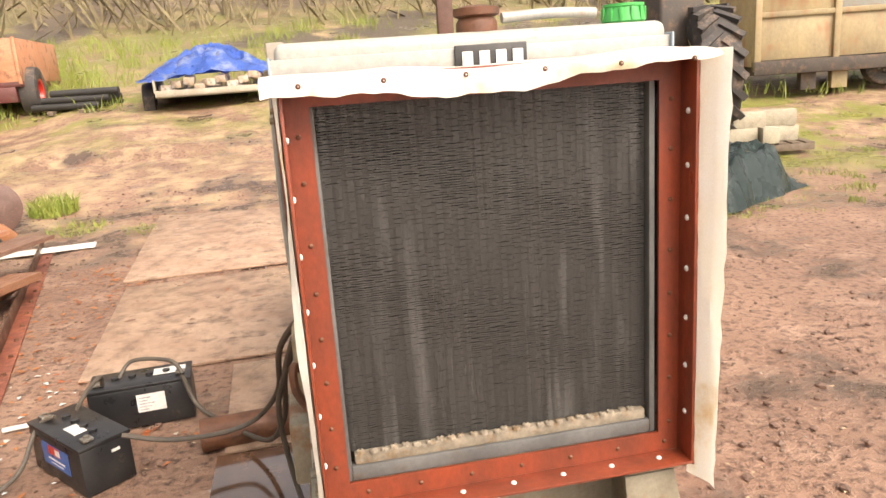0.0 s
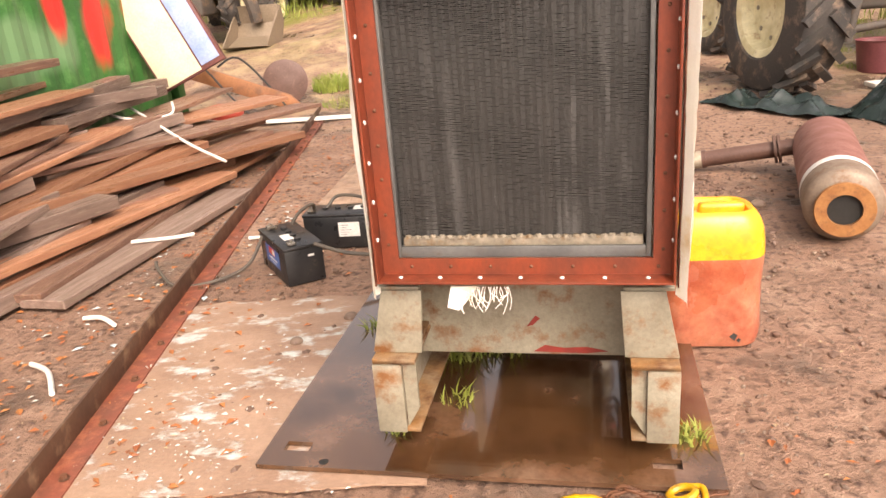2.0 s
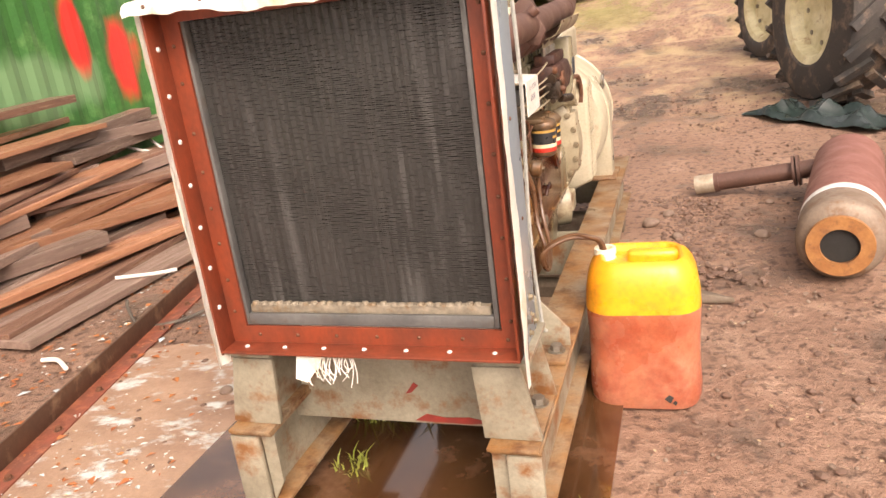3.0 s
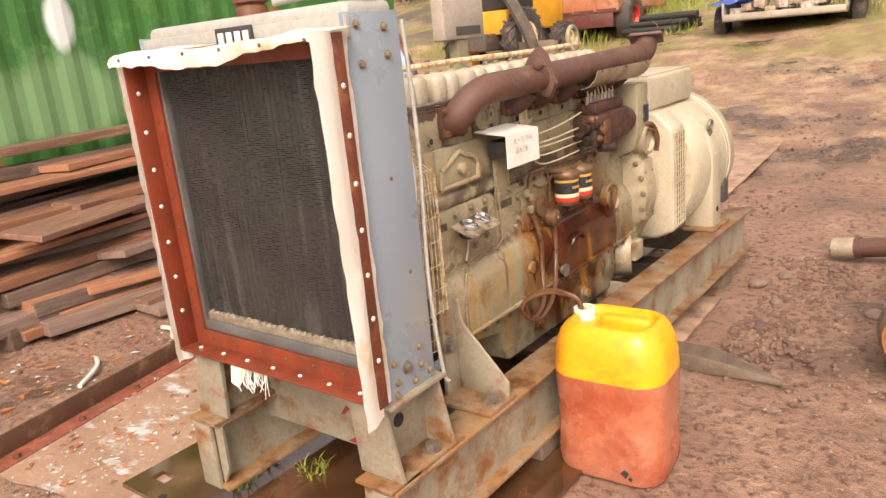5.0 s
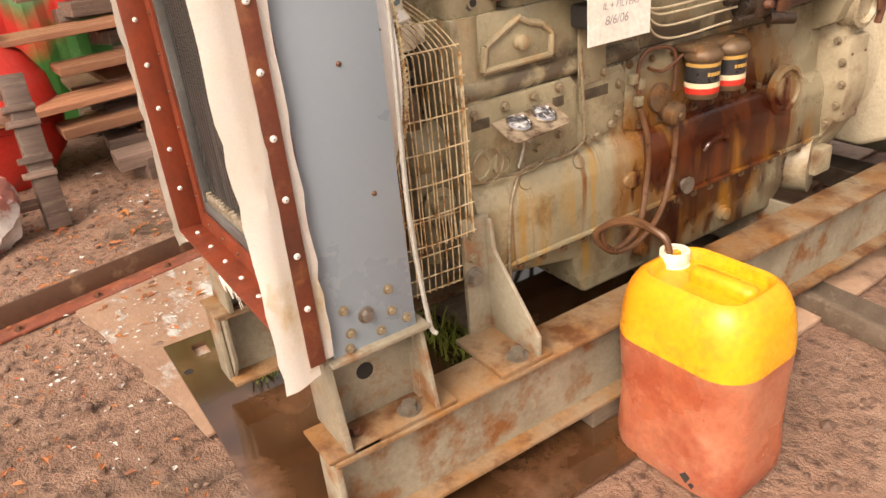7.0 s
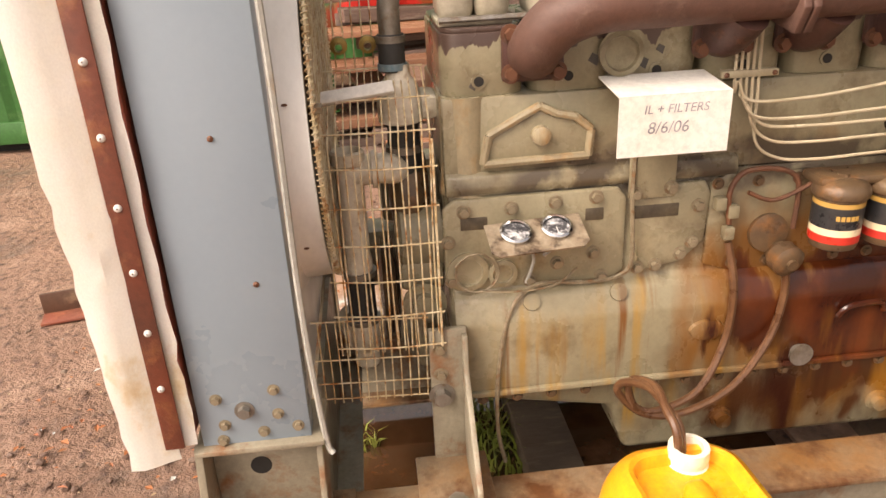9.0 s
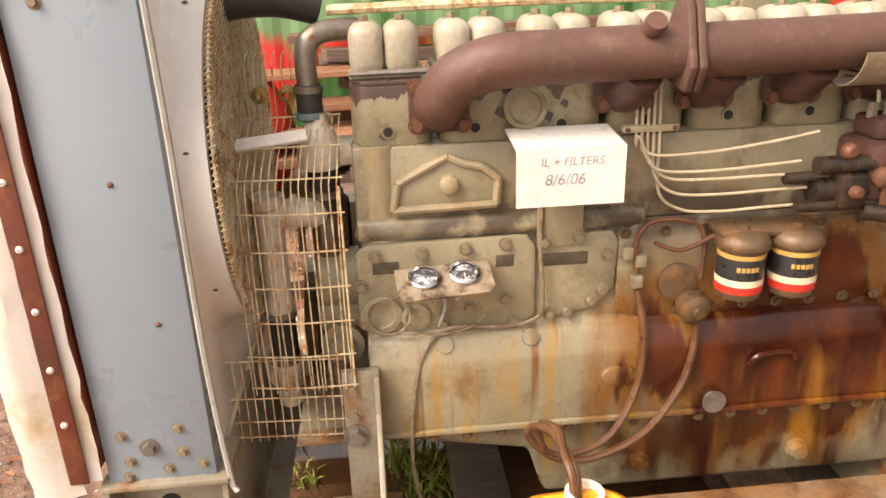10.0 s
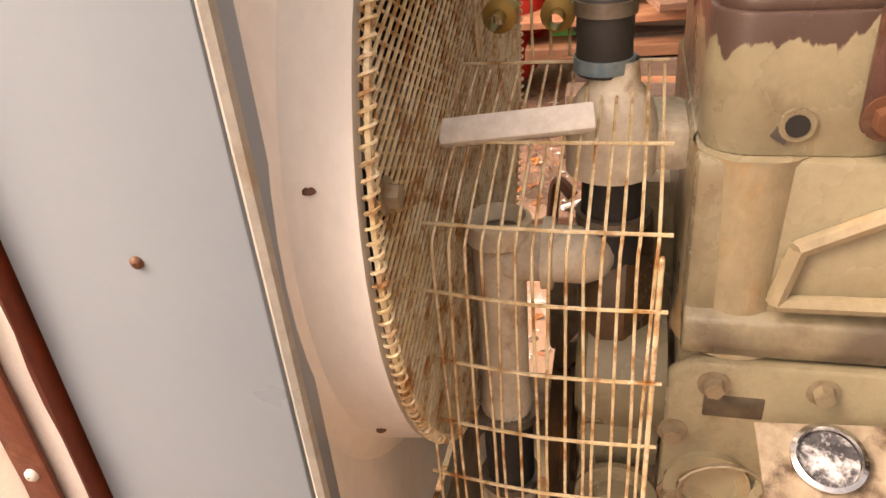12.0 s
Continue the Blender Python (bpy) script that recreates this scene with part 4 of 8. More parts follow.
lathe(bm, [(0.02, 0), (0.018, 0.012), (0.028, 0.014), (0.028, 0.02), (0, 0.02)], (0.254, 1.36, 0.57), (1, 0, 0), 20)
part("dipstick_cap", bm, dull_steel, block)
bm = B()
tube(bm, [(0.262, 1.44, 0.66), (0.268, 1.46, 0.685), (0.268, 1.53, 0.69), (0.262, 1.55, 0.665)], 0.008, 8)
part("lifting_rib", bm, engine_side, block)
# oil pressure knob with hoses
bm = B()
lathe(bm, [(0.025, 0), (0.03, 0.02), (0.036, 0.025), (0.036, 0.055), (0.028, 0.062), (0.012, 0.064), (0.012, 0.072), (0, 0.072)], (0.222, 1.285, 0.825), (0.95, 0.1, -0.15), 24)
knob = part("oil_relief_valve", bm, oily, gen, "oily brown round relief valve")
bm = B()
lathe(bm, [(0.045, 0), (0.044, 0.012), (0.03, 0.016), (0, 0.016)], (0.22, 1.262, 0.868), (1, 0, 0.1), 24)
part("valve_flange", bm, oily, knob)
hose_mat = surf("brown_rubber_hose", (0.085, 0.038, 0.018), (0.13, 0.06, 0.026), 20, 0.35, 0, 0.1, 80)
bm = B()
tube(bm, [(0.262, 1.295, 0.80), (0.262, 1.30, 0.72), (0.275, 1.27, 0.62), (0.31, 1.18, 0.53), (0.33, 1.06, 0.487), (0.335, 0.965, 0.50), (0.33, 0.905, 0.56), (0.35, 0.91, 0.60), (0.42, 0.935, 0.632), (0.49, 0.945, 0.632), (0.54, 0.957, 0.605), (0.554, 0.96, 0.48)], 0.009, 8)
part("fuel_hose", bm, hose_mat, gen, "brown fuel hose looping into the can")
bm = B()
tube(bm, [(0.24, 1.165, 0.86), (0.262, 1.18, 0.76), (0.27, 1.17, 0.63), (0.31, 1.10, 0.53), (0.33, 1.0, 0.50), (0.335, 0.945, 0.52), (0.335, 0.925, 0.575), (0.36, 0.93, 0.612), (0.43, 0.945, 0.640), (0.50, 0.94, 0.638), (0.55, 0.947, 0.605), (0.564, 0.95, 0.48)], 0.009, 8)
part("fuel_hose", bm, hose_mat, gen, "brown fuel hose looping into the can")
for y, z in ((1.165, 0.88), (1.17, 0.93), (1.14, 0.95)):
    bm = B()
    box(bm, 0.222, 0.245, y - 0.012, y + 0.012, z - 0.015, z + 0.015, 0.004)
    part("pipe_union", bm, engine_paint, gen)
bm = B()
tube(bm, [(0.235, 1.165, 0.9), (0.235, 1.16, 0.98), (0.235, 1.20, 1.02), (0.24, 1.30, 1.0), (0.24, 1.31, 0.88)], 0.006, 7)
tube(bm, [(0.235, 1.20, 0.97), (0.24, 1.26, 0.95), (0.25, 1.34, 0.99)], 0.005, 7)
part("oil_pipe", bm, deep_rust, gen)
# twin filters with bands
band_black = surf("label_black", (0.02, 0.02, 0.022), (0.03, 0.03, 0.03), 30, 0.35, 0, 0.0, 60)
band_red = surf("label_red", (0.55, 0.035, 0.02), (0.48, 0.03, 0.02), 30, 0.35, 0, 0.0, 60)
band_gold = surf("label_gold", (0.55, 0.33, 0.08), (0.42, 0.25, 0.07), 30, 0.35, 0, 0.0, 60)
band_cream = surf("label_cream", (0.72, 0.62, 0.42), (0.66, 0.56, 0.36), 30, 0.35, 0, 0.0, 60)
for y in (1.375, 1.495):
    fx = 0.285
    bm = B()
    lathe(bm, [(0.0, 0.85), (0.03, 0.85), (0.046, 0.858), (0.05, 0.872), (0.05, 0.966), (0.053, 0.968), (0.053, 0.975), (0.048, 0.98), (0, 0.981)], (fx, y, 0), (0, 0, 1), 32)
    fl = part("fuel_filter", bm, oily, gen, "spin-on fuel filter with black, cream and red bands")
    for nm, m_, z0, z1, r in (("band", band_red, 0.874, 0.891, 0.0508), ("band", band_cream, 0.891, 0.906, 0.0507), ("band", band_black, 0.906, 0.953, 0.0506), ("band", band_gold, 0.953, 0.963, 0.0507)):
        bm = B()
        lathe(bm, [(r - 0.0006, z0), (r, z0), (r, z1), (r - 0.0006, z1)], (fx, y, 0), (0, 0, 1), 32)
        part(nm, bm, m_, fl)
    bm = B()
    for k in range(5):
        a = radians(-30 + 11 * k)
        box(bm, -0.0005, 0.0008, -0.0036, 0.0036, -0.005, 0.005, m=Matrix.Translation((fx + 0.0508 * math.cos(a), y + 0.0508 * math.sin(a), 0.932)) @ pose(0, 0, 0, 0, 0, math.degrees(a)))
    part("print_mark", bm, band_gold, fl)
bm = B()
box(bm, 0.22, 0.30, 1.32, 1.55, 0.99, 1.012, 0.01)
for y in (1.375, 1.495):
    lathe(bm, [(0.056, 0.972), (0.058, 0.98), (0.054, 0.992), (0.044, 1.002), (0.02, 1.008), (0, 1.009)], (0.285, y, 0), (0, 0, 1), 28)
for y in (1.375, 1.495):
    cyl(bm, (0.285, y, 1.0), (0.285, y, 1.016), 0.012, n=8)
part("filter_head", bm, oily, gen, "oily cast filter head")
# injection pump and pipes
bm = B()
box(bm, 0.20, 0.33, 1.60, 1.93, 1.06, 1.19, 0.02)
box(bm, 0.22, 0.31, 1.62, 1.90, 1.19, 1.235, 0.01)
cyl(bm, (0.27, 1.93, 1.12), (0.27, 1.99, 1.12), 0.06, n=20)
pump = part("injection_pump", bm, dark_rust, gen, "rust-red injection pump")
for i in range(8):
    bm = B()
    cyl(bm, (0.265, 1.63 + 0.035 * i, 1.23), (0.265, 1.63 + 0.035 * i, 1.262), 0.011, n=6)
    part("pump_union", bm, dull_steel, pump)
oil_black = surf("oil_black", (0.022, 0.018, 0.015), (0.05, 0.03, 0.018), 18, 0.3, 0.2, 0.2, 80, (0.14, 0.06, 0.02), 0.66, 24)
bm = B()
box(bm, 0.29, 0.34, 1.54, 1.60, 1.06, 1.13, 0.006)
lp = part("lift_pump", bm, oil_black, pump, "black oily lift pump with fittings")
for p0, p1, r in (((0.30, 1.50, 1.09), (0.30, 1.62, 1.09), 0.028), ((0.31, 1.50, 1.145), (0.31, 1.63, 1.145), 0.02), ((0.32, 1.46, 1.062), (0.32, 1.64, 1.062), 0.012), ((0.33, 1.60, 1.05), (0.36, 1.68, 1.04), 0.018), ((0.30, 1.44, 1.118), (0.30, 1.50, 1.12), 0.013)):
    bm = B()
    cyl(bm, p0, p1, r, n=16)
    part("fitting", bm, oil_black, lp)
for p, r in (((0.312, 1.56, 1.175), 0.017), ((0.33, 1.63, 1.12), 0.022), ((0.34, 1.57, 1.095), 0.014)):
    bm = B()
    lathe(bm, [(r, 0), (r, 0.012), (r * 0.55, 0.02), (0, 0.02)], p, (1, 0, 0), 14)
    part("union", bm, deep_rust, lp)
bm = B()
box(bm, 0.332, 0.342, 1.63, 1.69, 1.06, 1.16, 0.004)
part("pump_plate", bm, deep_rust, pump, "orange rusted plate")
pipe_mat = surf("pale_fuel_pipe", (0.52, 0.45, 0.32), (0.40, 0.33, 0.22), 20, 0.4, 0.2, 0.05, 80)
for k in range(5):
    bm = B()
    y = 1.145 + 0.0125 * k
    zz = (1.175, 1.140, 1.122, 1.088, 1.050)[k]
    ends = ((1.50, 1.215), (1.47, 1.155), (1.47, 1.128), (1.49, 1.098), (1.49, 1.062))[k]
    tube(bm, [(0.215, y, 1.40), (0.222, y, 1.28), (0.23, y, 1.19), (0.236, y + 0.004, zz + 0.035), (0.245, y + 0.03 + 0.006 * k, zz - 0.004), (0.27, 1.28 + 0.01 * k, zz - 0.004 + 0.005 * (k == 0)), (0.29, 1.40, (zz + ends[1]) / 2), (0.30, ends[0], ends[1])], 0.0034, 7)
    part("injector_pipe", bm, pipe_mat, gen, "bent pale steel injector pipe")
bm = B()
box(bm, 0.212, 0.232, 1.115, 1.235, 1.215, 1.23, 0.003)
pc = part("pipe_clamp", bm, cream_paint, gen)
bolt(pc, (0.232, 1.125, 1.222), "x", screw_dark, "screw"), bolt(pc, (0.232, 1.225, 1.222), "x", screw_dark, "screw")
for i in range(8):
    y = 1.64 + 0.035 * i
    bm = B()
    tube(bm, [(0.265, y, 1.26), (0.26, y - 0.01, 1.30), (0.24, y - 0.06, 1.32 + 0.006 * i), (0.21, y - 0.16, 1.33)], 0.004, 6)
    part("injector_pipe", bm, pipe_mat, gen)
bm = B()
lathe(bm, [(0.045, 0), (0.045, 0.012), (0.035, 0.014), (0.032, 0.006), (0, 0.006)], (0.20, 0.915, 1.275), (1, 0, 0), 26)
part("core_plug", bm, engine_paint, gen)
dk = surf("bare_patch", (0.05, 0.045, 0.04), (0.08, 0.07, 0.06), 30, 0.6, 0, 0.1, 80)
for y, z, s in ((0.865, 1.262, 0.012), (0.965, 1.25, 0.012), (1.0, 1.275, 0.009), (0.62, 1.225, 0.008)):
    bm = B()
    prism(bm, [(y - s, z), (y - s * 0.3, z + s * 1.2), (y + s, z + s * 0.6), (y + s * 0.5, z - s)], "x", 0.1905, 0.1935)
    part("paint_chip", bm, dk, gen, "dark chipped paint")

# engine foot bracket
for s in (1, -1):
    bm = B()
    box(bm, *sorted((s * 0.255, s * 0.272)), 0.497, 0.58, 0.384, 0.725, 0.003)
    eb = part("engine_bracket", bm, skid_paint, gen, "grey gusseted engine mounting bracket")
    bm = B()
    prism(bm, [(s * 0.272, 0.715), (s * 0.29, 0.715), (s * 0.30, 0.63), (s * 0.47, 0.445), (s * 0.47, 0.384), (s * 0.272, 0.384)], "y", 0.568, 0.580, 0.002)
    part("gusset", bm, skid_paint, eb)
    bm = B()
    box(bm, *sorted((s * 0.26, s * 0.472)), 0.45, 0.615, 0.371, 0.385, 0.003)
    part("foot_plate", bm, skid_rust, eb)
    for z in (0.56, 0.615, 0.68):
        bolt(eb, (s * 0.272, 0.52, z), "x" if s > 0 else "-x", bolt_big if z < 0.6 else bolt_me)
    bolt(eb, (s * 0.43, 0.53, 0.385), "z", bolt_big)

# thermostat housing and top hose
bm = B()
lathe(bm, [(0.034, 1.135), (0.048, 1.14), (0.049, 1.18), (0.044, 1.205), (0.038, 1.222), (0.027, 1.235), (0.025, 1.26)], (0.075, 0.478, 0), (0, 0, 1), 24)
box(bm, -0.02, 0.09, 0.50, 0.56, 1.14, 1.19, 0.012)
th = part("thermostat_housing", bm, pale_pipe, gen, "pale thermostat housing streaked with rust")
bm = B()
lathe(bm, [(0.036, 0.97), (0.036, 1.10), (0.034, 1.137)], (0.06, 0.482, 0), (0, 0, 1), 20)
part("rubber_hose", bm, black_rubber, th)
bm = B()
lathe(bm, [(0.037, 1.066), (0.042, 1.068), (0.042, 1.082), (0.037, 1.084)], (0.06, 0.482, 0), (0, 0, 1), 22)
part("hose_clip", bm, dull_steel, th)
bm = B()
lathe(bm, [(0.027, 1.245), (0.029, 1.25), (0.028, 1.28), (0.029, 1.318), (0.027, 1.322)], (0.075, 0.468, 0), (0, 0, 1), 22)
part("rubber_hose", bm, black_rubber, th)
blue_clip = surf("blue_hose_clip", (0.12, 0.22, 0.28), (0.25, 0.3, 0.3), 40, 0.5, 0.3, 0.1, 80)
for z, mm in ((1.256, blue_clip), (1.312, dull_steel)):
    bm = B()
    cyl(bm, (0.075, 0.468, z - 0.007), (0.075, 0.468, z + 0.007), 0.031, n=22)
    part("hose_clip", bm, mm, th)
bm = B()
tube(bm, [(0.075, 0.468, 1.30), (0.075, 0.468, 1.38), (0.072, 0.482, 1.415), (0.06, 0.52, 1.43), (0.04, 0.58, 1.43)], 0.023, 16, 5)
part("bypass_pipe", bm, dull_steel, th, "bare grey metal bypass pipe")
bm = B()
tube(bm, [(0.06, 0.25, 1.48), (0.06, 0.33, 1.50), (0.04, 0.42, 1.50), (0.02, 0.5, 1.48)], 0.042, 16, 4)
part("top_hose", bm, black_rubber, gen, "black rubber top hose")
for y, z in ((0.36, 1.30), (0.42, 1.30)):
    bm = B()
    lathe(bm, [(0.018, 0), (0.018, 0.02), (0.008, 0.022), (0.008, 0.05)], (0.04, y, z), (1, 0, 0), 14)
    part("brass_cap", bm, surf("brass_fitting", (0.36, 0.24, 0.07), (0.24, 0.16, 0.05), 20, 0.4, 0.7, 0.1, 80) if y < 0.4 else bpy.data.materials["brass_fitting"], gen)

# flywheel housing, alternator
bm = B()
prism(bm, [(-0.24, 1.26), (0.2, 1.26), (0.27, 1.2), (0.29, 0.85), (0.27, 0.55), (0.2, 0.42), (-0.2, 0.42), (-0.27, 0.55), (-0.29, 0.85)], "y", 2.02, 2.13, 0.012)
fh = part("flywheel_housing", bm, cream_paint, gen, "cream flywheel housing")
fh.location.y = 0.10
bm = B()
lathe(bm, [(0.0, 1.985), (0.29, 1.985), (0.325, 2.0), (0.33, 2.02), (0.33, 2.115), (0.31, 2.135), (0.0, 2.14)], (0, 0, 0.74), (0, 1, 0), 64)
bell = part("bell_housing", bm, cream_paint, fh, "round cream bell housing, oily below")
for a in range(-70, 50, 14):
    bolt(bell, (0.312 * math.cos(radians(a)), 1.99, 0.74 + 0.312 * math.sin(radians(a))), "-y")
bm = B()
prism(bm, [(0.20, 1.272), (0.318, 1.272), (0.318, 1.03), (0.29, 0.96), (0.20, 0.92)], "y", 1.93, 2.06, 0.01)
part("housing_ear", bm, engine_paint, fh)
bm = B()
box(bm, 0.317, 0.323, 1.995, 2.052, 1.09, 1.17, 0.002)
tag_pl = part("data_plate", bm, surf("blue_black_plate", (0.04, 0.05, 0.07), (0.07, 0.08, 0.1), 30, 0.4, 0.4, 0.05, 80), fh, "small dark data plate")
bm = B()
lathe(bm, [(0.085, 0), (0.085, 0.02), (0.07, 0.024), (0.066, 0.012), (0.05, 0.012), (0.048, 0.022), (0, 0.022)], (0.24, 1.85, 0.765), (1, 0, 0), 32)
part("round_cover", bm, engine_side, gen)
bm = B()
lathe(bm, [(0.075, 0), (0.075, 0.06), (0.06, 0.065), (0.05, 0.05), (0, 0.05)], (0.262, 2.05, 1.0), (1, 0, 0), 28)
part("starter_boss", bm, cream_paint, fh)
bm = B()
tube(bm, [(0.30, 2.0, 1.06), (0.33, 2.06, 1.07), (0.335, 2.12, 1.0), (0.33, 2.12, 0.93)], 0.012, 8)
tube(bm, [(0.30, 2.02, 1.05), (0.335, 2.08, 1.04), (0.34, 2.10, 0.98)], 0.008, 8)
part("breather_hose", bm, deep_rust, fh)
bm = B()
box(bm, 0.27, 0.315, 2.0, 2.12, 0.60, 0.90, 0.01)
pl = part("access_plate", bm, cream_paint, fh)
for z in (0.63, 0.70, 0.77, 0.84):
    for y in (2.02, 2.10):
        bolt(pl, (0.315, y, z), "x", screw_dark, "screw")
bm = B()
tube(bm, [(0.0, 1.9, 0.55), (0.12, 1.95, 0.45), (0.24, 2.0, 0.44)], 0.12, 20, 5)
box(bm, 0.20, 0.285, 1.95, 2.05, 0.40, 0.50, 0.01)
part("flywheel_casing", bm, cream_paint, fh)
AZ = 0.735
pale_cream = surf("pale_cream_paint", (0.47, 0.42, 0.31), (0.38, 0.33, 0.23), 4, 0.38, 0, 0.12, 80, (0.20, 0.12, 0.06), 0.68, 9)
bm = B()
lathe(bm, [(0.27, 2.02), (0.27, 2.30)], (0, 0, AZ), (0, 1, 0), 48)
altn = part("alternator", bm, pale_cream, gen, "pale cream drum-shaped alternator")
altn.location.y = 0.12
bm = B()
oct_ = [(0.345, AZ - 0.27), (0.345, AZ + 0.27), (0.25, AZ + 0.36), (-0.25, AZ + 0.36), (-0.345, AZ + 0.27), (-0.345, AZ - 0.27), (-0.24, AZ - 0.32), (0.24, AZ - 0.32)]
prism(bm, oct_, "y", 2.285, 2.46, 0.02, 3)
part("end_casing", bm, pale_cream, altn, "cream boxed end casing")
bm = B()
lathe(bm, [(0.33, 2.46), (0.385, 2.47), (0.403, 2.50), (0.406, 2.75), (0.403, 2.98), (0.39, 2.985), (0.39, 2.995), (0.40, 3.0), (0.39, 3.16), (0.345, 3.25), (0.22, 3.28), (0, 3.285)], (0, 0, AZ), (0, 1, 0), 64)
part("drum", bm, pale_cream, altn)
mesh_brown = surf("grille_dirt", (0.16, 0.11, 0.06), (0.10, 0.065, 0.035), 20, 0.7, 0, 0.2, 60)
for z0, z1 in ((AZ - 0.245, AZ - 0.015), (AZ + 0.015, AZ + 0.245)):
    bm = B()
    box(bm, 0.340, 0.3465, 2.31, 2.44, z0, z1)
    gr = part("vent_backing", bm, mesh_brown, altn, "dirty vent grille")
    for i in range(5):
        bm = B()
        y = 2.31 + 0.13 * i / 4
        box(bm, 0.3465, 0.353, y - 0.0022, y + 0.0022, z0, z1)
        part("grille_bar", bm, pale_cream, gr)
    for i in range(8):
        bm = B()
        z = z0 + (z1 - z0) * i / 7
        box(bm, 0.3465, 0.352, 2.306, 2.444, z - 0.0022, z + 0.0022)
        part("grille_bar", bm, pale_cream, gr)
bm = B()
box(bm, -0.20, 0.22, 2.30, 2.92, AZ + 0.36, AZ + 0.535, 0.02, 3)
tb = part("terminal_box", bm, pale_cream, altn, "cream terminal box on the alternator")
bm = B()
box(bm, -0.18, 0.20, 2.32, 2.90, AZ + 0.535, AZ + 0.543, 0.003)
part("box_lid", bm, pale_cream, tb)
bm = B()
box(bm, -0.02, 0.03, 2.6, 2.72, AZ + 0.543, AZ + 0.547)
part("label_mark", bm, dk, tb)
bm = B()
tube(bm, [(0.375, 2.77 + 0.028 * math.cos(a), 0.955 + 0.028 * math.sin(a)) for a in (2 * math.pi * i / 16 for i in range(17))], 0.009, 8, 1, caps=False)
cyl(bm, (0.355, 2.77, 0.89), (0.375, 2.77, 0.93), 0.016, n=12)
part("eye_bolt", bm, dull_steel, altn)
for s in (1, -1):
    bm = B()
    prism(bm, [(s * 0.25, 0.93), (s * 0.36, 0.93), (s * 0.412, 0.80), (s * 0.415, 0.384), (s * 0.25, 0.384)], "y", 2.70, 2.84, 0.008)
    ft = part("alternator_foot", bm, pale_cream, altn, "cream upright foot with a round hole")
    bm = B()
    box(bm, *sorted((s * 0.25, s * 0.44)), 2.64, 2.92, 0.371, 0.388, 0.004)
    part("foot_plate", bm, skid_rust, ft)
    bm = B()
    cyl(bm, (s * 0.41, 2.77, 0.48), (s * 0.4175, 2.77, 0.48), 0.016, n=14)
    part("hole", bm, shade_black, ft)
# band lines on the drum
bm = B()
lathe(bm, [(0.394, 3.04), (0.403, 3.045), (0.403, 3.055), (0.392, 3.06)], (0, 0, AZ), (0, 1, 0), 64)
part("band", bm, pale_cream, altn)
bm = B()
box(bm, 0.20, 0.378, 3.02, 3.10, AZ - 0.28, AZ - 0.12, 0.01)
part("rear_vent", bm, dk, altn)

# canvas strips screwed round the front frame
def strip(name, path, width_dir, w0, w1, parent=gen, seed=0, nseg=26, thick=0.004, puff=0.012):
    rnd = random.Random(seed)
    bm = B()
    line = [Vector(p) for p in path]
    W = Vector(width_dir)
    nrm = (line[-1] - line[0]).normalized().cross(W).normalized()
    rows = []
    for i in range(nseg + 1):
        f = i / nseg * (len(line) - 1)
        k = min(int(f), len(line) - 2)
        p = line[k].lerp(line[k + 1], f - k)
        row = []
        for j in range(5):
            u = j / 4
            wa = w0 if isinstance(w0, float) else w0[0] + (w0[1] - w0[0]) * i / nseg
            w = wa + (w1 - wa) * u + (rnd.uniform(-0.004, 0.004) if j in (0, 4) else 0)
            off = puff * math.sin(math.pi * min(u * 1.3, 1)) * (0.8 + 1.1 * noise.noise(Vector((i * 0.13, seed, u)))) + rnd.uniform(-0.001, 0.001)
            row.append(bm.verts.new(p + W * w + nrm * off))
        rows.append(row)
    for a, b in zip(rows, rows[1:]):
        for j in range(4):
            bm.faces.new((a[j], a[j + 1], b[j + 1], b[j]))
    bmesh.ops.solidify(bm, geom=list(bm.faces), thickness=thick)
    ob = part(name, bm, canvas, parent, "off-white torn canvas strip")
    ob.location.x = FRAME_X
    return ob


# top flap folds over the frame front and rises behind
bm = B()
rows = []
NS = 40
for i in range(NS + 1):
    u = i / NS
    x = -0.452 + 0.935 * u
    sag = 0.012 * math.sin(u * 9) + 0.006 * math.sin(u * 23 + 1)
    low = 1.568 + (0.0 if u < 0.2 else -0.020 * math.sin(min((u - 0.2) / 0.5, 1) * math.pi)) + 0.055 * max(u - 0.6, 0) + 0.003 * math.sin(u * 31) + 0.002 * math.sin(u * 77)
    top = 1.602 + 0.006 * max(u - 0.5, 0)
    prof = [(-0.070 - 0.010 * math.sin(u * 7), low), (-0.072 - 0.006 * math.sin(u * 7), low + 0.4 * (top - low)), (-0.064, low + 0.8 * (top - low)), (-0.048, top + sag * 0.25), (-0.01, top + 0.004 + sag * 0.5), (0.03, top + 0.006 + sag * 0.3)]
    rows.append([bm.verts.new((x, y, z)) for y, z in prof])
for a, b in zip(rows, rows[1:]):
    for j in range(5):
        bm.faces.new((a[j], a[j + 1], b[j + 1], b[j]))
bmesh.ops.solidify(bm, geom=list(bm.faces), thickness=0.004)
top_flap = part("canvas_flap", bm, canvas, gen, "off-white canvas folded over the top of the frame", 60)
for i in range(6):
    bolt(top_flap, (-0.38 + 0.16 * i, -0.0745, 1.588), "-y", screw_dark, "screw")
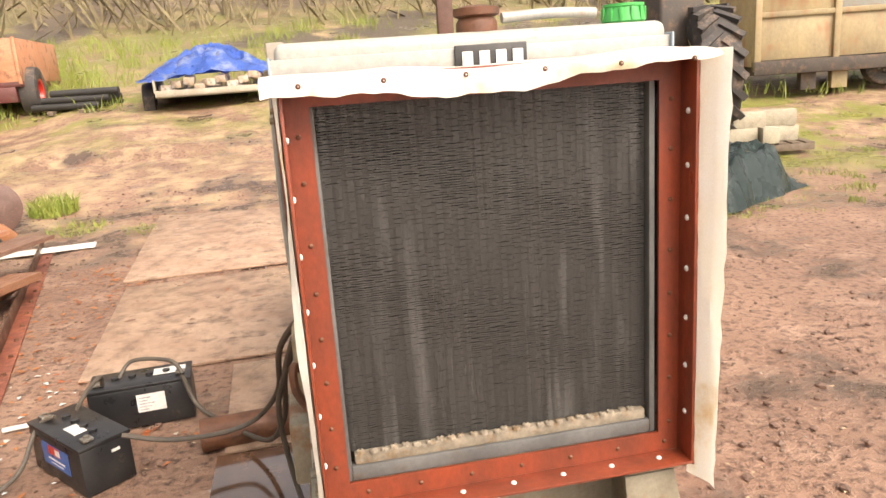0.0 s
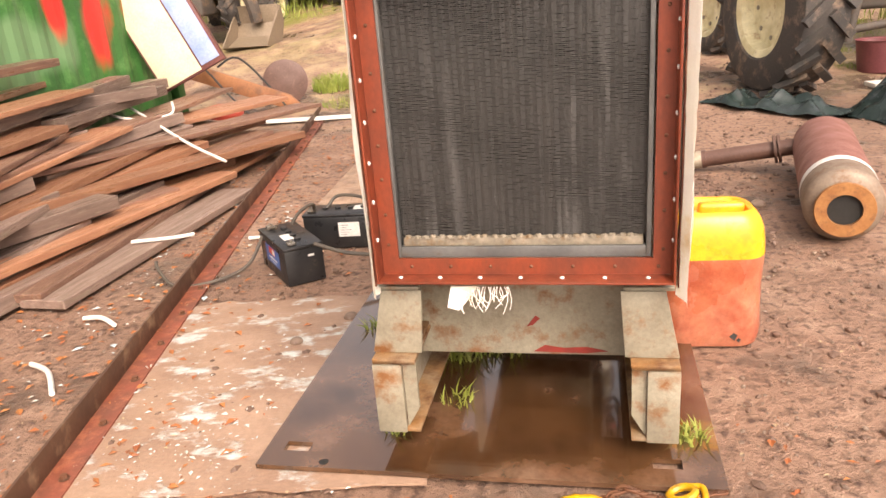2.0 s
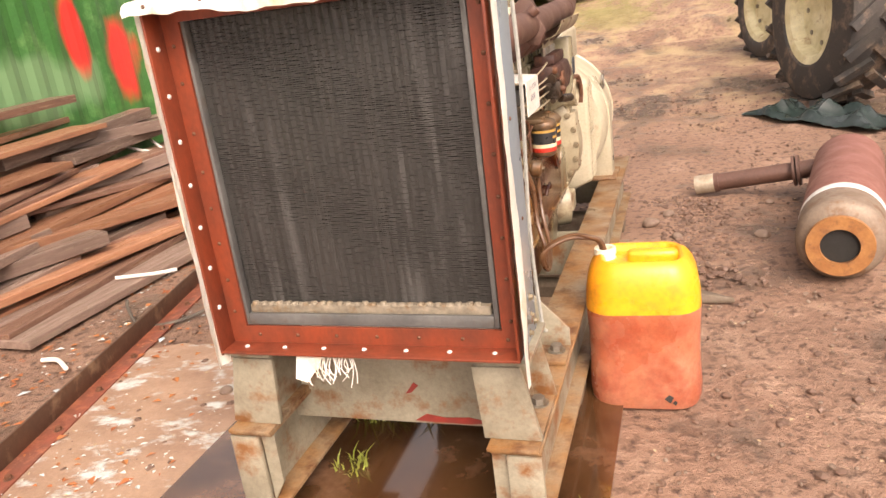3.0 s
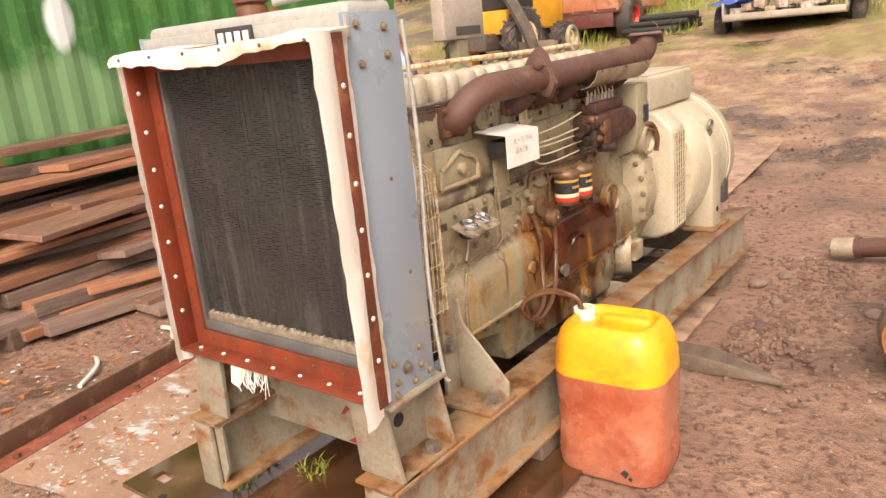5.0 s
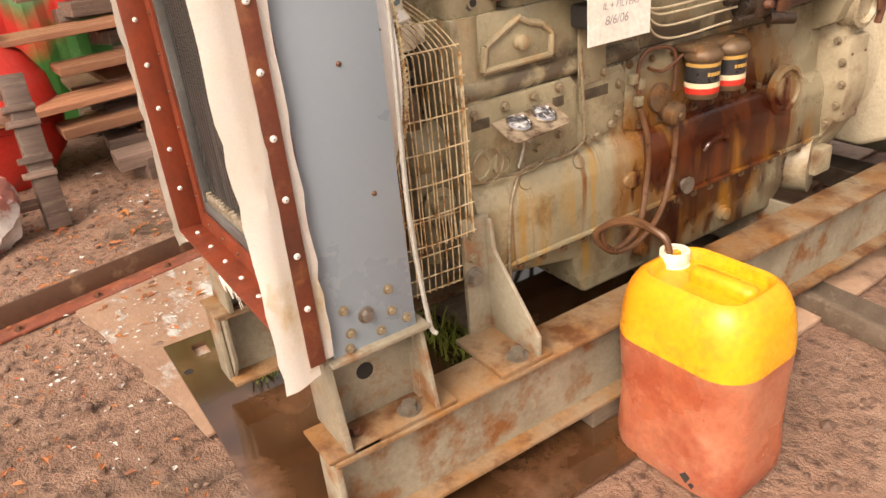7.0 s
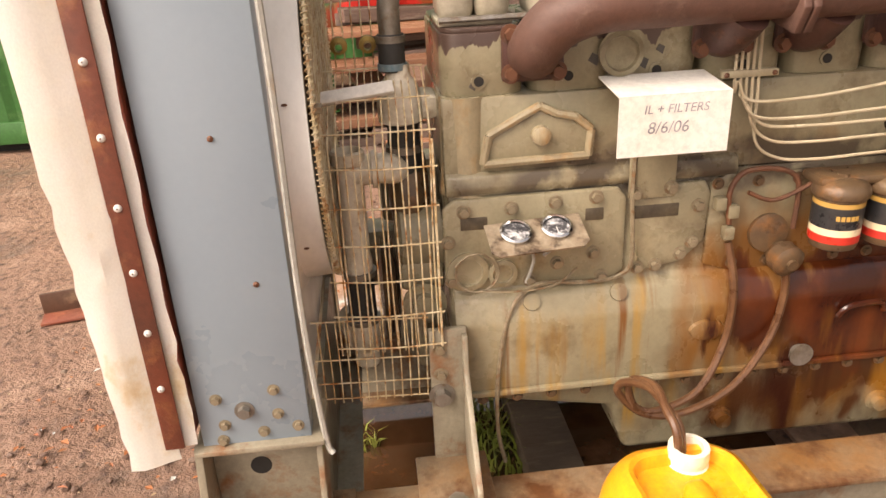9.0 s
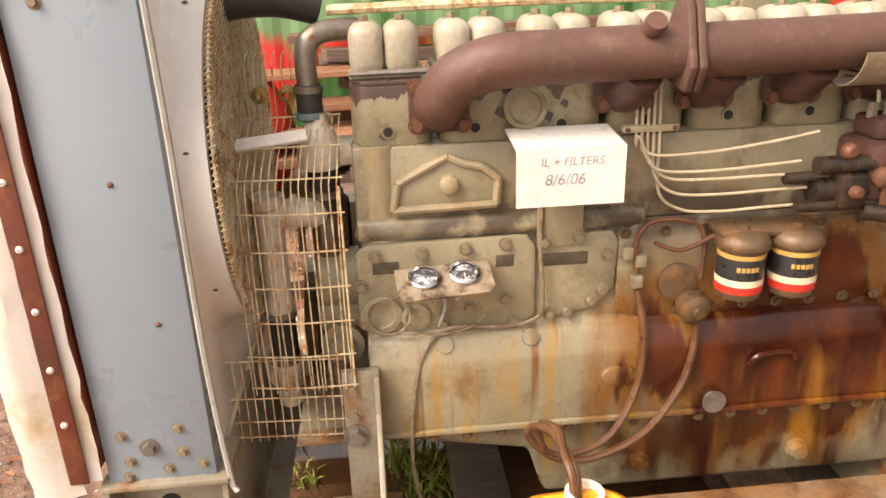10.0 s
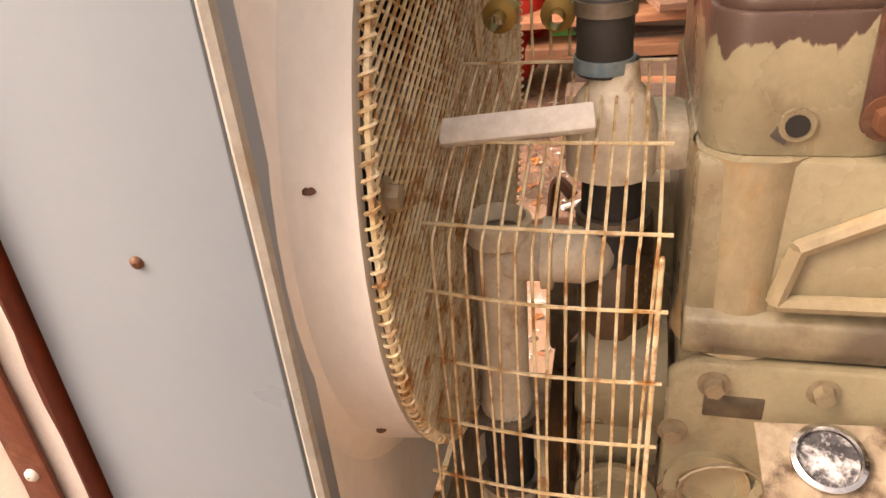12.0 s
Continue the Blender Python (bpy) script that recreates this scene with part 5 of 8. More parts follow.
# right side: cloth outside the lip, held by a red strip; left side the same
for s in (1, -1):
    strip("canvas_strip", [(s * (OW + 0.003), 0, 0.60), (s * (OW + 0.004), 0, 1.1), (s * (OW + 0.003), 0, 1.605)], (-0.24 * (s > 0), 1, 0), (-0.092, -0.120) if s > 0 else -0.060, -0.004, seed=3 + s, puff=-0.018 * s)
    strip("canvas_edge", [(s * (OW + 0.003), 0, 0.63), (s * (OW + 0.003), 0, 1.61)], (0, 1, 0), -0.006, 0.03, seed=8 + s, puff=-0.003 * s)
    bm = B()
    box(bm, *sorted((s * (OW + 0.007), s * (OW + 0.0125))), -0.028, 0.008, 0.63, 1.60, 0.001)
    part("clamp_strip", bm, clamp_rust, frame_part, "rusty red clamping strip")
for z in zs:
    bolt(frame_part, (OW + 0.0125, -0.010, z), "x", screw_me, "screw")
# frayed scrap under the frame
bm = B()
rnd = random.Random(8)
for i in range(30):
    x = -0.17 + 0.005 * i + rnd.uniform(-0.004, 0.004)
    l = rnd.uniform(0.02, 0.09)
    tube(bm, [(x, -0.01, 0.624), (x + rnd.uniform(-0.01, 0.01), -0.02, 0.624 - l * 0.5), (x + rnd.uniform(-0.02, 0.02), -0.015, 0.624 - l)], 0.0012, 4, 2)
prism(bm, [(-0.20, 0.625), (-0.12, 0.625), (-0.15, 0.58), (-0.18, 0.545), (-0.215, 0.555)], "y", -0.012, -0.008)
tagged(part("frayed_scrap", bm, canvas, gen, "frayed canvas scrap with loose threads"), kind="stuff")
# items on the far side of the engine
bm = B()
box(bm, -0.475, -0.40, 1.55, 1.88, 1.545, 1.735, 0.012)
cb2 = part("control_box", bm, surf("beige_box", (0.36, 0.31, 0.26), (0.30, 0.26, 0.21), 6, 0.6, 0, 0.1, 60), gen, "beige box with a printed panel")
bm = B()
box(bm, -0.401, -0.3975, 1.64, 1.84, 1.565, 1.605)
part("printed_panel", bm, dk, cb2)
bm = B()
box(bm, -0.465, -0.41, 1.66, 1.74, 0.3, 1.55)
part("box_post", bm, engine_paint, cb2)
bm = B()
box(bm, -0.47, -0.36, 0.42, 0.60, 0.73, 0.92, 0.02)
jb = part("junction_box", bm, cream_paint, gen)
bm = B()
box(bm, -0.50, -0.38, 0.36, 0.6, 0.52, 0.70, 0.01)
part("side_box", bm, skid_paint, gen)
bm = B()
tube(bm, [(-0.45, 0.40, 0.84), (-0.47, 0.37, 0.86), (-0.47, 0.36, 0.80), (-0.44, 0.36, 0.74)], 0.012, 8)
part("hose_loop", bm, deep_rust, jb)

# ---- ground ----
def rise(x, y):
    """The yard is level and climbs into a bank behind."""
    return 0.04 * max(y - 6, 0) ** 1.5


def ground_mat():
    m = bpy.data.materials.new("muddy_ground")
    m.use_nodes = True
    nt = m.node_tree
    N, L = nt.nodes, nt.links.new
    bs = N["Principled BSDF"]
    geo = N.new("ShaderNodeTexCoord")

    def noi(s, detail=6, vec=None, rough=0.6):
        n = N.new("ShaderNodeTexNoise")
        n.inputs["Scale"].default_value, n.inputs["Detail"].default_value, n.inputs["Roughness"].default_value = s, detail, rough
        L(vec or geo.outputs["Object"], n.inputs["Vector"])
        return n.outputs["Fac"]

    def rng_(v, a, b, lo=0.0, hi=1.0):
        r = N.new("ShaderNodeMapRange")
        for k, q in (("From Min", a), ("From Max", b), ("To Min", lo), ("To Max", hi)):
            r.inputs[k].default_value = q
        L(v, r.inputs["Value"])
        return r.outputs["Result"]

    def mix(f, a, b):
        x = N.new("ShaderNodeMix")
        x.data_type = "RGBA"
        L(f, x.inputs["Factor"])
        for s, v in ((x.inputs["A"], a), (x.inputs["B"], b)):
            if isinstance(v, tuple):
                s.default_value = (*v, 1)
            else:
                L(v, s)
        return x.outputs["Result"]

    def math_(op, a, b):
        x = N.new("ShaderNodeMath")
        x.operation = op
        for s, v in ((x.inputs[0], a), (x.inputs[1], b)):
            if isinstance(v, (int, float)):
                s.default_value = v
            else:
                L(v, s)
        return x.outputs[0]

    sep = N.new("ShaderNodeSeparateXYZ")
    L(geo.outputs["Object"], sep.inputs[0])
    broad, mid, fine, tiny = noi(0.55), noi(3.2, 8), noi(22, 6), noi(110, 4)
    col = mix(rng_(broad, 0.35, 0.65), (0.345, 0.205, 0.138), (0.235, 0.135, 0.09))
    col = mix(rng_(mid, 0.52, 0.70), col, (0.42, 0.27, 0.19))
    col = mix(rng_(fine, 0.50, 0.66), col, (0.10, 0.052, 0.034))
    col = mix(rng_(tiny, 0.66, 0.74), col, (0.44, 0.36, 0.29))
    bank = rng_(sep.outputs["Y"], 5.5, 7.5)
    straw = math_("MULTIPLY", bank, rng_(noi(2.4, 8, rough=0.7), 0.46, 0.60))
    col = mix(straw, col, (0.43, 0.305, 0.18))
    rut_band = math_("MULTIPLY", rng_(sep.outputs["Y"], 5.6, 6.6), rng_(sep.outputs["Y"], 9.6, 8.0))
    near = math_("MULTIPLY", rng_(sep.outputs["X"], 0.2, 1.0), rng_(sep.outputs["Y"], 4.6, 3.0))
    wet_n = noi(1.1, 5)
    wet_v = math_("ADD", wet_n, math_("ADD", math_("MULTIPLY", rut_band, 0.11), math_("MULTIPLY", near, 0.02)))
    wet = math_("MULTIPLY", rng_(wet_v, 0.55, 0.66), rng_(noi(6, 6), 0.30, 0.50))
    col = mix(wet, col, (0.105, 0.07, 0.05))
    far = rng_(sep.outputs["Y"], 9.5, 15)
    right = rng_(sep.outputs["X"], 3.0, 6.0)
    green_zone = math_("MAXIMUM", far, math_("MULTIPLY", right, rng_(sep.outputs["Y"], 4.5, 8.0)))
    green = math_("MULTIPLY", green_zone, rng_(math_("ADD", noi(0.8, 8), math_("MULTIPLY", noi(9, 5), 0.4)), 0.66, 0.78))
    col = mix(green, col, (0.21, 0.21, 0.045))
    hill = math_("MULTIPLY", rng_(sep.outputs["Y"], 15, 22), rng_(noi(0.35, 8), 0.35, 0.6))
    col = mix(hill, col, (0.18, 0.16, 0.06))
    col = mix(math_("MULTIPLY", rng_(sep.outputs["Y"], 15, 18), rng_(noi(0.22, 6), 0.50, 0.56)), col, (0.105, 0.08, 0.055))
    woods = rng_(math_("ADD", sep.outputs["Y"], math_("MULTIPLY", noi(0.3, 5), 10)), 30, 38)
    col = mix(woods, col, (0.17, 0.12, 0.075))
    L(col, bs.inputs["Base Color"])
    L(rng_(wet, 0, 1, 0.62, 0.22), bs.inputs["Roughness"])
    b = N.new("ShaderNodeBump")
    b.inputs["Strength"].default_value, b.inputs["Distance"].default_value = 1.0, 0.045
    h = math_("ADD", math_("MULTIPLY", fine, 0.7), math_("MULTIPLY", tiny, 0.3))
    h = math_("MULTIPLY", h, rng_(wet, 0, 1, 1.0, 0.35))
    L(h, b.inputs["Height"])
    L(b.outputs["Normal"], bs.inputs["Normal"])
    return m


def spread(c, lo, hi, n, a=5.0):
    u = np.linspace(-1, 1, n)
    s = np.sinh(a * u) / np.sinh(a)
    return np.where(s < 0, c + s * (c - lo), c + s * (hi - c))


gx, gy = spread(0.3, -90, 90, 330), spread(2.0, -40, 110, 360)
vv = []
for y in gy:
    for x in gx:
        p = Vector((x, y, 0))
        z = rise(x, y)
        z += 0.022 * noise.noise(p * 0.9) + 0.014 * noise.noise(p * 3.1) + 0.011 * noise.noise(p * 8.0)
        clod = noise.noise(p * 14.0)
        z += 0.016 * max(clod, 0) ** 1.5
        if 6 < y < 11:
            z += 0.05 * noise.noise(Vector((x * 0.5, y * 2.2, 3)))
        if y > 11:
            z += 0.15 * noise.noise(p * 0.4) + 0.35 * noise.noise(p * 0.12)
        if -1.8 < x < 1.1 and -0.6 < y < 3.7:
            z = min(z, 0.004) - 0.004
        vv.append((x, y, z))
nx = len(gx)
ff = [(j * nx + i, j * nx + i + 1, (j + 1) * nx + i + 1, (j + 1) * nx + i) for j in range(len(gy) - 1) for i in range(nx - 1)]
me = bpy.data.meshes.new("ground")
me.from_pydata(vv, [], ff)
me.polygons.foreach_set("use_smooth", [True] * len(me.polygons))
me.materials.append(ground_mat())
tagged(new("ground", me), "churned brown muddy yard with wet patches and gravel", "ground", kind="structure")


def scatter(name, label, category, mat, spots, shape):
    """Many small loose pieces in one mesh: spots are (x, y, z, size, turn)."""
    sv, sf = shape
    sv = np.array(sv)
    V, F = [], []
    r = np.random.RandomState(len(spots))
    for k, (x, y, z, s, a) in enumerate(spots):
        w = sv * s * r.uniform(0.7, 1.3, 3)
        w = w * (1 + r.uniform(-0.15, 0.15, (len(sv), 1)))
        c, d = math.cos(a), math.sin(a)
        w = np.stack([w[:, 0] * c - w[:, 1] * d, w[:, 0] * d + w[:, 1] * c, w[:, 2]], 1) + (x, y, z)
        V.append(w)
        F += [tuple(q + k * len(sv) for q in f) for f in sf]
    me = bpy.data.meshes.new(name)
    me.from_pydata(np.concatenate(V).tolist(), [], F)
    me.materials.append(mat)
    return tagged(new(name, me), label, category, kind="stuff")


bm = B()
bmesh.ops.create_icosphere(bm, subdivisions=1, radius=1)
bm.verts.index_update()
ICO = ([tuple(v.co * Vector((1, 0.8, 0.55))) for v in bm.verts], [tuple(v.index for v in f.verts) for f in bm.faces])
bm.free()
rnd = random.Random(11)


def open_spot(x, y):
    return not (-0.95 < x < 0.68 and -0.2 < y < 3.4)


stones, clods = [], []
while len(stones) < 5200:
    x, y = rnd.gauss(0.9, 2.2), rnd.uniform(-1.2, 7)
    if open_spot(x, y):
        stones.append((x, y, rise(x, y) + 0.001, rnd.choice((0.004, 0.005, 0.007, 0.01)) * rnd.uniform(0.8, 1.5), rnd.uniform(0, 6.3)))
while len(clods) < 4600:
    x, y = (rnd.gauss(0.85, 0.22), rnd.uniform(2.0, 3.6)) if len(clods) < 700 else (rnd.gauss(-0.2, 2.2), rnd.uniform(-0.9, 9))
    if open_spot(x, y):
        clods.append((x, y, rise(x, y) + 0.002, rnd.choice((0.008, 0.011, 0.015, 0.022)) * rnd.uniform(0.7, 1.3), rnd.uniform(0, 6.3)))
pebble = surf("pebble", (0.24, 0.17, 0.125), (0.14, 0.09, 0.065), 9, 0.6, 0, 0.2, 60, (0.42, 0.34, 0.27), 0.66, 3)
clod_mat = surf("mud_clod", (0.17, 0.10, 0.07), (0.11, 0.065, 0.045), 6, 0.55, 0, 0.4, 60)
scatter("gravel", "small pale stones strewn over the mud", "gravel", pebble, stones, ICO)
scatter("mud_clods", "dark lumps of churned mud", "mud", clod_mat, clods, ICO)
for x, y, s in ((0.62, 3.0, 0.05), (0.78, 2.75, 0.035), (0.72, 3.2, 0.04), (1.25, 2.75, 0.045), (-1.1, 0.78, 0.03), (1.35, 3.4, 0.03), (-0.92, 1.05, 0.035)):
    bm = B()
    bmesh.ops.create_icosphere(bm, subdivisions=3, radius=s)
    for v in bm.verts:
        v.co *= 1 + 0.3 * noise.noise(v.co * 18 + Vector((x * 9, y * 7, 0)))
        v.co.z *= 0.6
    solid("stone", bm, pebble, "loose grey-brown stone lying in the mud", "stone", "loose stones", Matrix.Translation((x, y, s * 0.35)))
leaf = ([(-1, 0, 0), (0, -0.55, 0.25), (1, 0, 0.05), (0, 0.55, 0.3)], [(0, 1, 2), (0, 2, 3)])
leaves = [(rnd.gauss(-2.2, 0.55), rnd.uniform(-0.8, 5.5), 0.012, rnd.uniform(0.012, 0.03), rnd.uniform(0, 6.3)) for _ in range(900)]
leaves += [(rnd.gauss(-0.6, 1.6), rnd.uniform(-0.9, 0.3), 0.012, rnd.uniform(0.006, 0.02), rnd.uniform(0, 6.3)) for _ in range(500)]
leaves = [q for q in leaves if open_spot(q[0], q[1])]
scatter("leaf_litter", "wet orange-brown fallen leaves and bark", "leaves", surf("dead_leaf", (0.34, 0.09, 0.03), (0.42, 0.17, 0.05), 3, 0.5, 0, 0.1, 40, (0.12, 0.05, 0.03), 0.6, 8), leaves, leaf)
flakes = [(rnd.gauss(-2.25, 0.42), rnd.uniform(-0.3, 3.2), 0.012, rnd.choice((0.006, 0.009, 0.014, 0.022)) * rnd.uniform(0.7, 1.3), rnd.uniform(0, 6.3)) for _ in range(300)]
flakes += [(rnd.gauss(-0.95, 0.35), rnd.gauss(0.05, 0.35), 0.014, rnd.choice((0.005, 0.008, 0.012)) * rnd.uniform(0.7, 1.3), rnd.uniform(0, 6.3)) for _ in range(420)]
flakes = [q for q in flakes if open_spot(q[0], q[1])]
scatter("paint_flakes", "pale blue and white paint flakes trodden into mud", "paint flakes", surf("paint_flake", (0.66, 0.65, 0.60), (0.42, 0.50, 0.52), 2.5, 0.5, 0, 0.1, 40, (0.45, 0.36, 0.22), 0.6, 3), flakes, leaf)
straws = [(rnd.gauss(0.3, 2.4), rnd.uniform(-1.1, 8), 0.014, rnd.uniform(0.004, 0.012), rnd.uniform(0, 6.3)) for _ in range(1500)]
straws = [(x, y, rise(x, y) + z, q, a) for x, y, z, q, a in straws if open_spot(x, y)]
scatter("straw_litter", "small pale straw and chippings on the mud", "litter", surf("pale_straw", (0.38, 0.27, 0.15), (0.46, 0.36, 0.23), 3, 0.6, 0, 0.1, 40), straws, leaf)
grass_mat = surf("grass_blade", (0.17, 0.23, 0.03), (0.25, 0.27, 0.05), 3, 0.6, 0, 0.0, 40, (0.28, 0.24, 0.10), 0.62, 5)


def grass(name, label, tufts, seed):
    r = random.Random(seed)
    V, F = [], []
    for x, y, rad, hgt, n in tufts:
        for _ in range(n):
            a, d = r.uniform(0, 6.3), rad * math.sqrt(r.random())
            bx, by = x + d * math.cos(a), y + d * math.sin(a)
            bz = rise(bx, by) - 0.005
            h, w = hgt * r.uniform(0.5, 1.2), 0.003 + hgt * 0.018
            lx, ly = r.uniform(-0.7, 0.7) * h, r.uniform(-0.7, 0.7) * h
            t = r.uniform(0, 3.14)
            wx, wy = w * math.cos(t), w * math.sin(t)
            b = len(V)
            V += [(bx - wx, by - wy, bz), (bx + wx, by + wy, bz), (bx + lx * 0.4 - wx * 0.7, by + ly * 0.4 - wy * 0.7, bz + h * 0.65),
                  (bx + lx * 0.4 + wx * 0.7, by + ly * 0.4 + wy * 0.7, bz + h * 0.65), (bx + lx, by + ly, bz + h * 0.9)]
            F += [(b, b + 1, b + 3, b + 2), (b + 2, b + 3, b + 4)]
    me = bpy.data.meshes.new(name)
    me.from_pydata(V, [], F)
    me.materials.append(grass_mat)
    return tagged(new(name, me), label, "grass", kind="stuff")


tufts = [(-0.27, 0.30, 0.06, 0.09, 45), (-0.30, 0.66, 0.09, 0.13, 120), (-0.15, 0.75, 0.12, 0.12, 160), (0.53, 0.12, 0.05, 0.10, 60), (-0.72, 0.9, 0.07, 0.09, 90), (-0.5, 0.25, 0.04, 0.1, 50), (-0.45, 0.1, 0.04, 0.1, 40)]
grass("grass", "long green grass growing round the skid", tufts, 1)
r_ = random.Random(5)
tufts = [(-3.45, 8.35, 0.30, 0.22, 500), (-2.9, 7.3, 0.35, 0.10, 200), (-2.2, 7.0, 0.2, 0.08, 90)]
tufts += [(r_.uniform(3.2, 9), r_.uniform(4.5, 11), r_.uniform(0.08, 0.3), r_.uniform(0.03, 0.08), 45) for _ in range(130)]
tufts += [(r_.uniform(-12, 3), r_.uniform(14.5, 24), r_.uniform(0.3, 0.9), r_.uniform(0.15, 0.45), 60) for _ in range(150)]
tufts += [(r_.uniform(3, 14), r_.uniform(11, 24), r_.uniform(0.3, 0.9), r_.uniform(0.15, 0.4), 40) for _ in range(80)]
grass("rough_grass", "rough grass and weeds on the bank", tufts, 2)

# brushwood along the top of the bank
r_ = random.Random(21)
twig = surf("bare_twigs", (0.16, 0.125, 0.075), (0.22, 0.18, 0.09), 2, 0.8, 0, 0.0, 20)
V, F = [], []
for _ in range(9000):
    x, y = r_.uniform(-45, 45), r_.uniform(24, 52)
    z = rise(x, y) - 0.2
    h = r_.uniform(0.5, 2.2)
    w = 0.02 + 0.015 * h
    dx = r_.uniform(-0.8, 0.8)
    b = len(V)
    V += [(x - w, y, z), (x + w, y, z), (x + dx + w * 0.4, y + r_.uniform(-0.3, 0.3), z + h * 0.6), (x + dx * 1.8, y, z + h)]
    F += [(b, b + 1, b + 2), (b, b + 2, b + 3)]
me = bpy.data.meshes.new("far_brushwood")
me.from_pydata(V, [], F)
me.materials.append(twig)
tagged(new("far_brushwood", me), "bare brown winter brushwood on the hillside", "brushwood", kind="stuff")

# ---- plates and boards on the ground ----
wet_plate = surf("wet_steel_plate", (0.050, 0.022, 0.010), (0.110, 0.050, 0.020), 3.5, 0.11, 0.1, 0.10, 50, (0.22, 0.12, 0.075), 0.60, 1.7, rough_var=0.09, spot_soft=0.10)
film_ = wet_plate.node_tree.nodes["Principled BSDF"]
film_.inputs["Coat Weight"].default_value, film_.inputs["Coat Roughness"].default_value, film_.inputs["Coat IOR"].default_value = 1.0, 0.06, 1.6
bm = B()
PX0, PX1, PY0, PY1 = -0.885, 0.61, -0.13, 1.55
hx = ((-0.82, -0.73), (0.40, 0.49))
hy = (-0.045, 0.005)
box(bm, PX0, PX1, PY0, hy[0], 0.013, 0.030)
box(bm, PX0, PX1, hy[1], PY1, 0.013, 0.030)
box(bm, PX0, hx[0][0], hy[0], hy[1], 0.013, 0.030)
box(bm, hx[0][1], hx[1][0], hy[0], hy[1], 0.013, 0.030)
box(bm, hx[1][1], PX1, hy[0], hy[1], 0.013, 0.030)
bmesh.ops.remove_doubles(bm, verts=bm.verts, dist=0.0005)
road_plate = solid("steel_plate", bm, wet_plate, "wet rusty steel road plate under the generator", "steel plate", smooth=0)
# Round hole isn't cut: a near-black disc paints its shade.
bm = B()
cyl(bm, (-0.655, -0.1, 0.0302), (-0.655, -0.1, 0.0312), 0.016, n=20)
part("bolt_hole", bm, shade_black, road_plate)
flake = surf("peeling_painted_board", (0.37, 0.24, 0.165), (0.25, 0.15, 0.10), 2.2, 0.4, 0, 0.5, 45, (0.50, 0.52, 0.49), 0.575, 4.2, spot_soft=0.045, bump_size=0.006, streak=(1, 1.6, 1))
bm = B()
edge_ = [(-0.02 + 1.26 * i / 14 + 0.012 * noise.noise(Vector((i, 0, 4))), 0.035 * noise.noise(Vector((i * 0.7, 3, 1)))) for i in range(15)] + [(1.24 + 0.02 * noise.noise(Vector((2, i * 0.6, 1))), 1.55 * i / 14) for i in range(1, 15)]
edge_ += [(1.24 - 1.26 * i / 14, 1.55 + 0.05 * noise.noise(Vector((i * 0.7, 5, 2)))) for i in range(1, 15)] + [(-0.02 + 0.03 * noise.noise(Vector((7, i * 0.6, 3))), 1.55 - 1.55 * i / 14) for i in range(1, 14)]
prism(bm, edge_, "z", 0.0, 0.008)
solid("painted_board", bm, flake, "old board with peeling white and blue paint lying in mud", "board", m=pose(-1.52, -0.36, 0.001, 0, 0, 10))
muddy_sheet = surf("muddy_sheet", (0.42, 0.29, 0.20), (0.32, 0.20, 0.135), 2, 0.38, 0, 0.5, 30, (0.14, 0.085, 0.058), 0.57, 7, spot_soft=0.1, bump_size=0.008)
for m_, w, d in ((pose(-1.95, 4.87, 0.008, 1.2, 0, 3), 1.75, 3.4), (pose(-1.75, 2.7, 0.002, 0, 0, 4), 1.6, 2.0), (pose(-0.86, 1.6, 0.004, 0, 0, 2), 1.4, 1.05)):
    bm = B()
    box(bm, 0, w, 0, d, 0.0, 0.016, 0.003)
    solid("ground_sheet", bm, muddy_sheet, "muddy steel ground sheet trodden into the yard", "steel sheet", "ground sheets", m_)

# timbers under the skid
old_wood = surf("weathered_wood", (0.16, 0.12, 0.085), (0.105, 0.075, 0.05), 3, 0.7, 0, 0.4, 45, (0.22, 0.17, 0.12), 0.62, 6, streak=(6, 1, 6))
for y, z0 in ((0.85, 0.030), (2.95, 0.0)):
    bm = B()
    box(bm, -0.55, 0.46, y - 0.08, y + 0.08, z0, SKZ0, 0.006)
    solid("timber_baulk", bm, old_wood, "dark timber baulk under the skid", "timber", "timbers under skid")
bm = B()
prism(bm, [(-0.6, 1.86), (0.70, 1.775), (1.05, 1.795), (0.98, 1.845), (0.73, 1.905), (-0.6, 1.99)], "z", 0.0, 0.078, 0.006)
for v in bm.verts:
    if v.co.x > 0.9 and v.co.z > 0.04:
        v.co.z -= 0.05
solid("timber_post", bm, old_wood, "flat weathered timber with pointed end under skid", "timber", "timbers under skid")

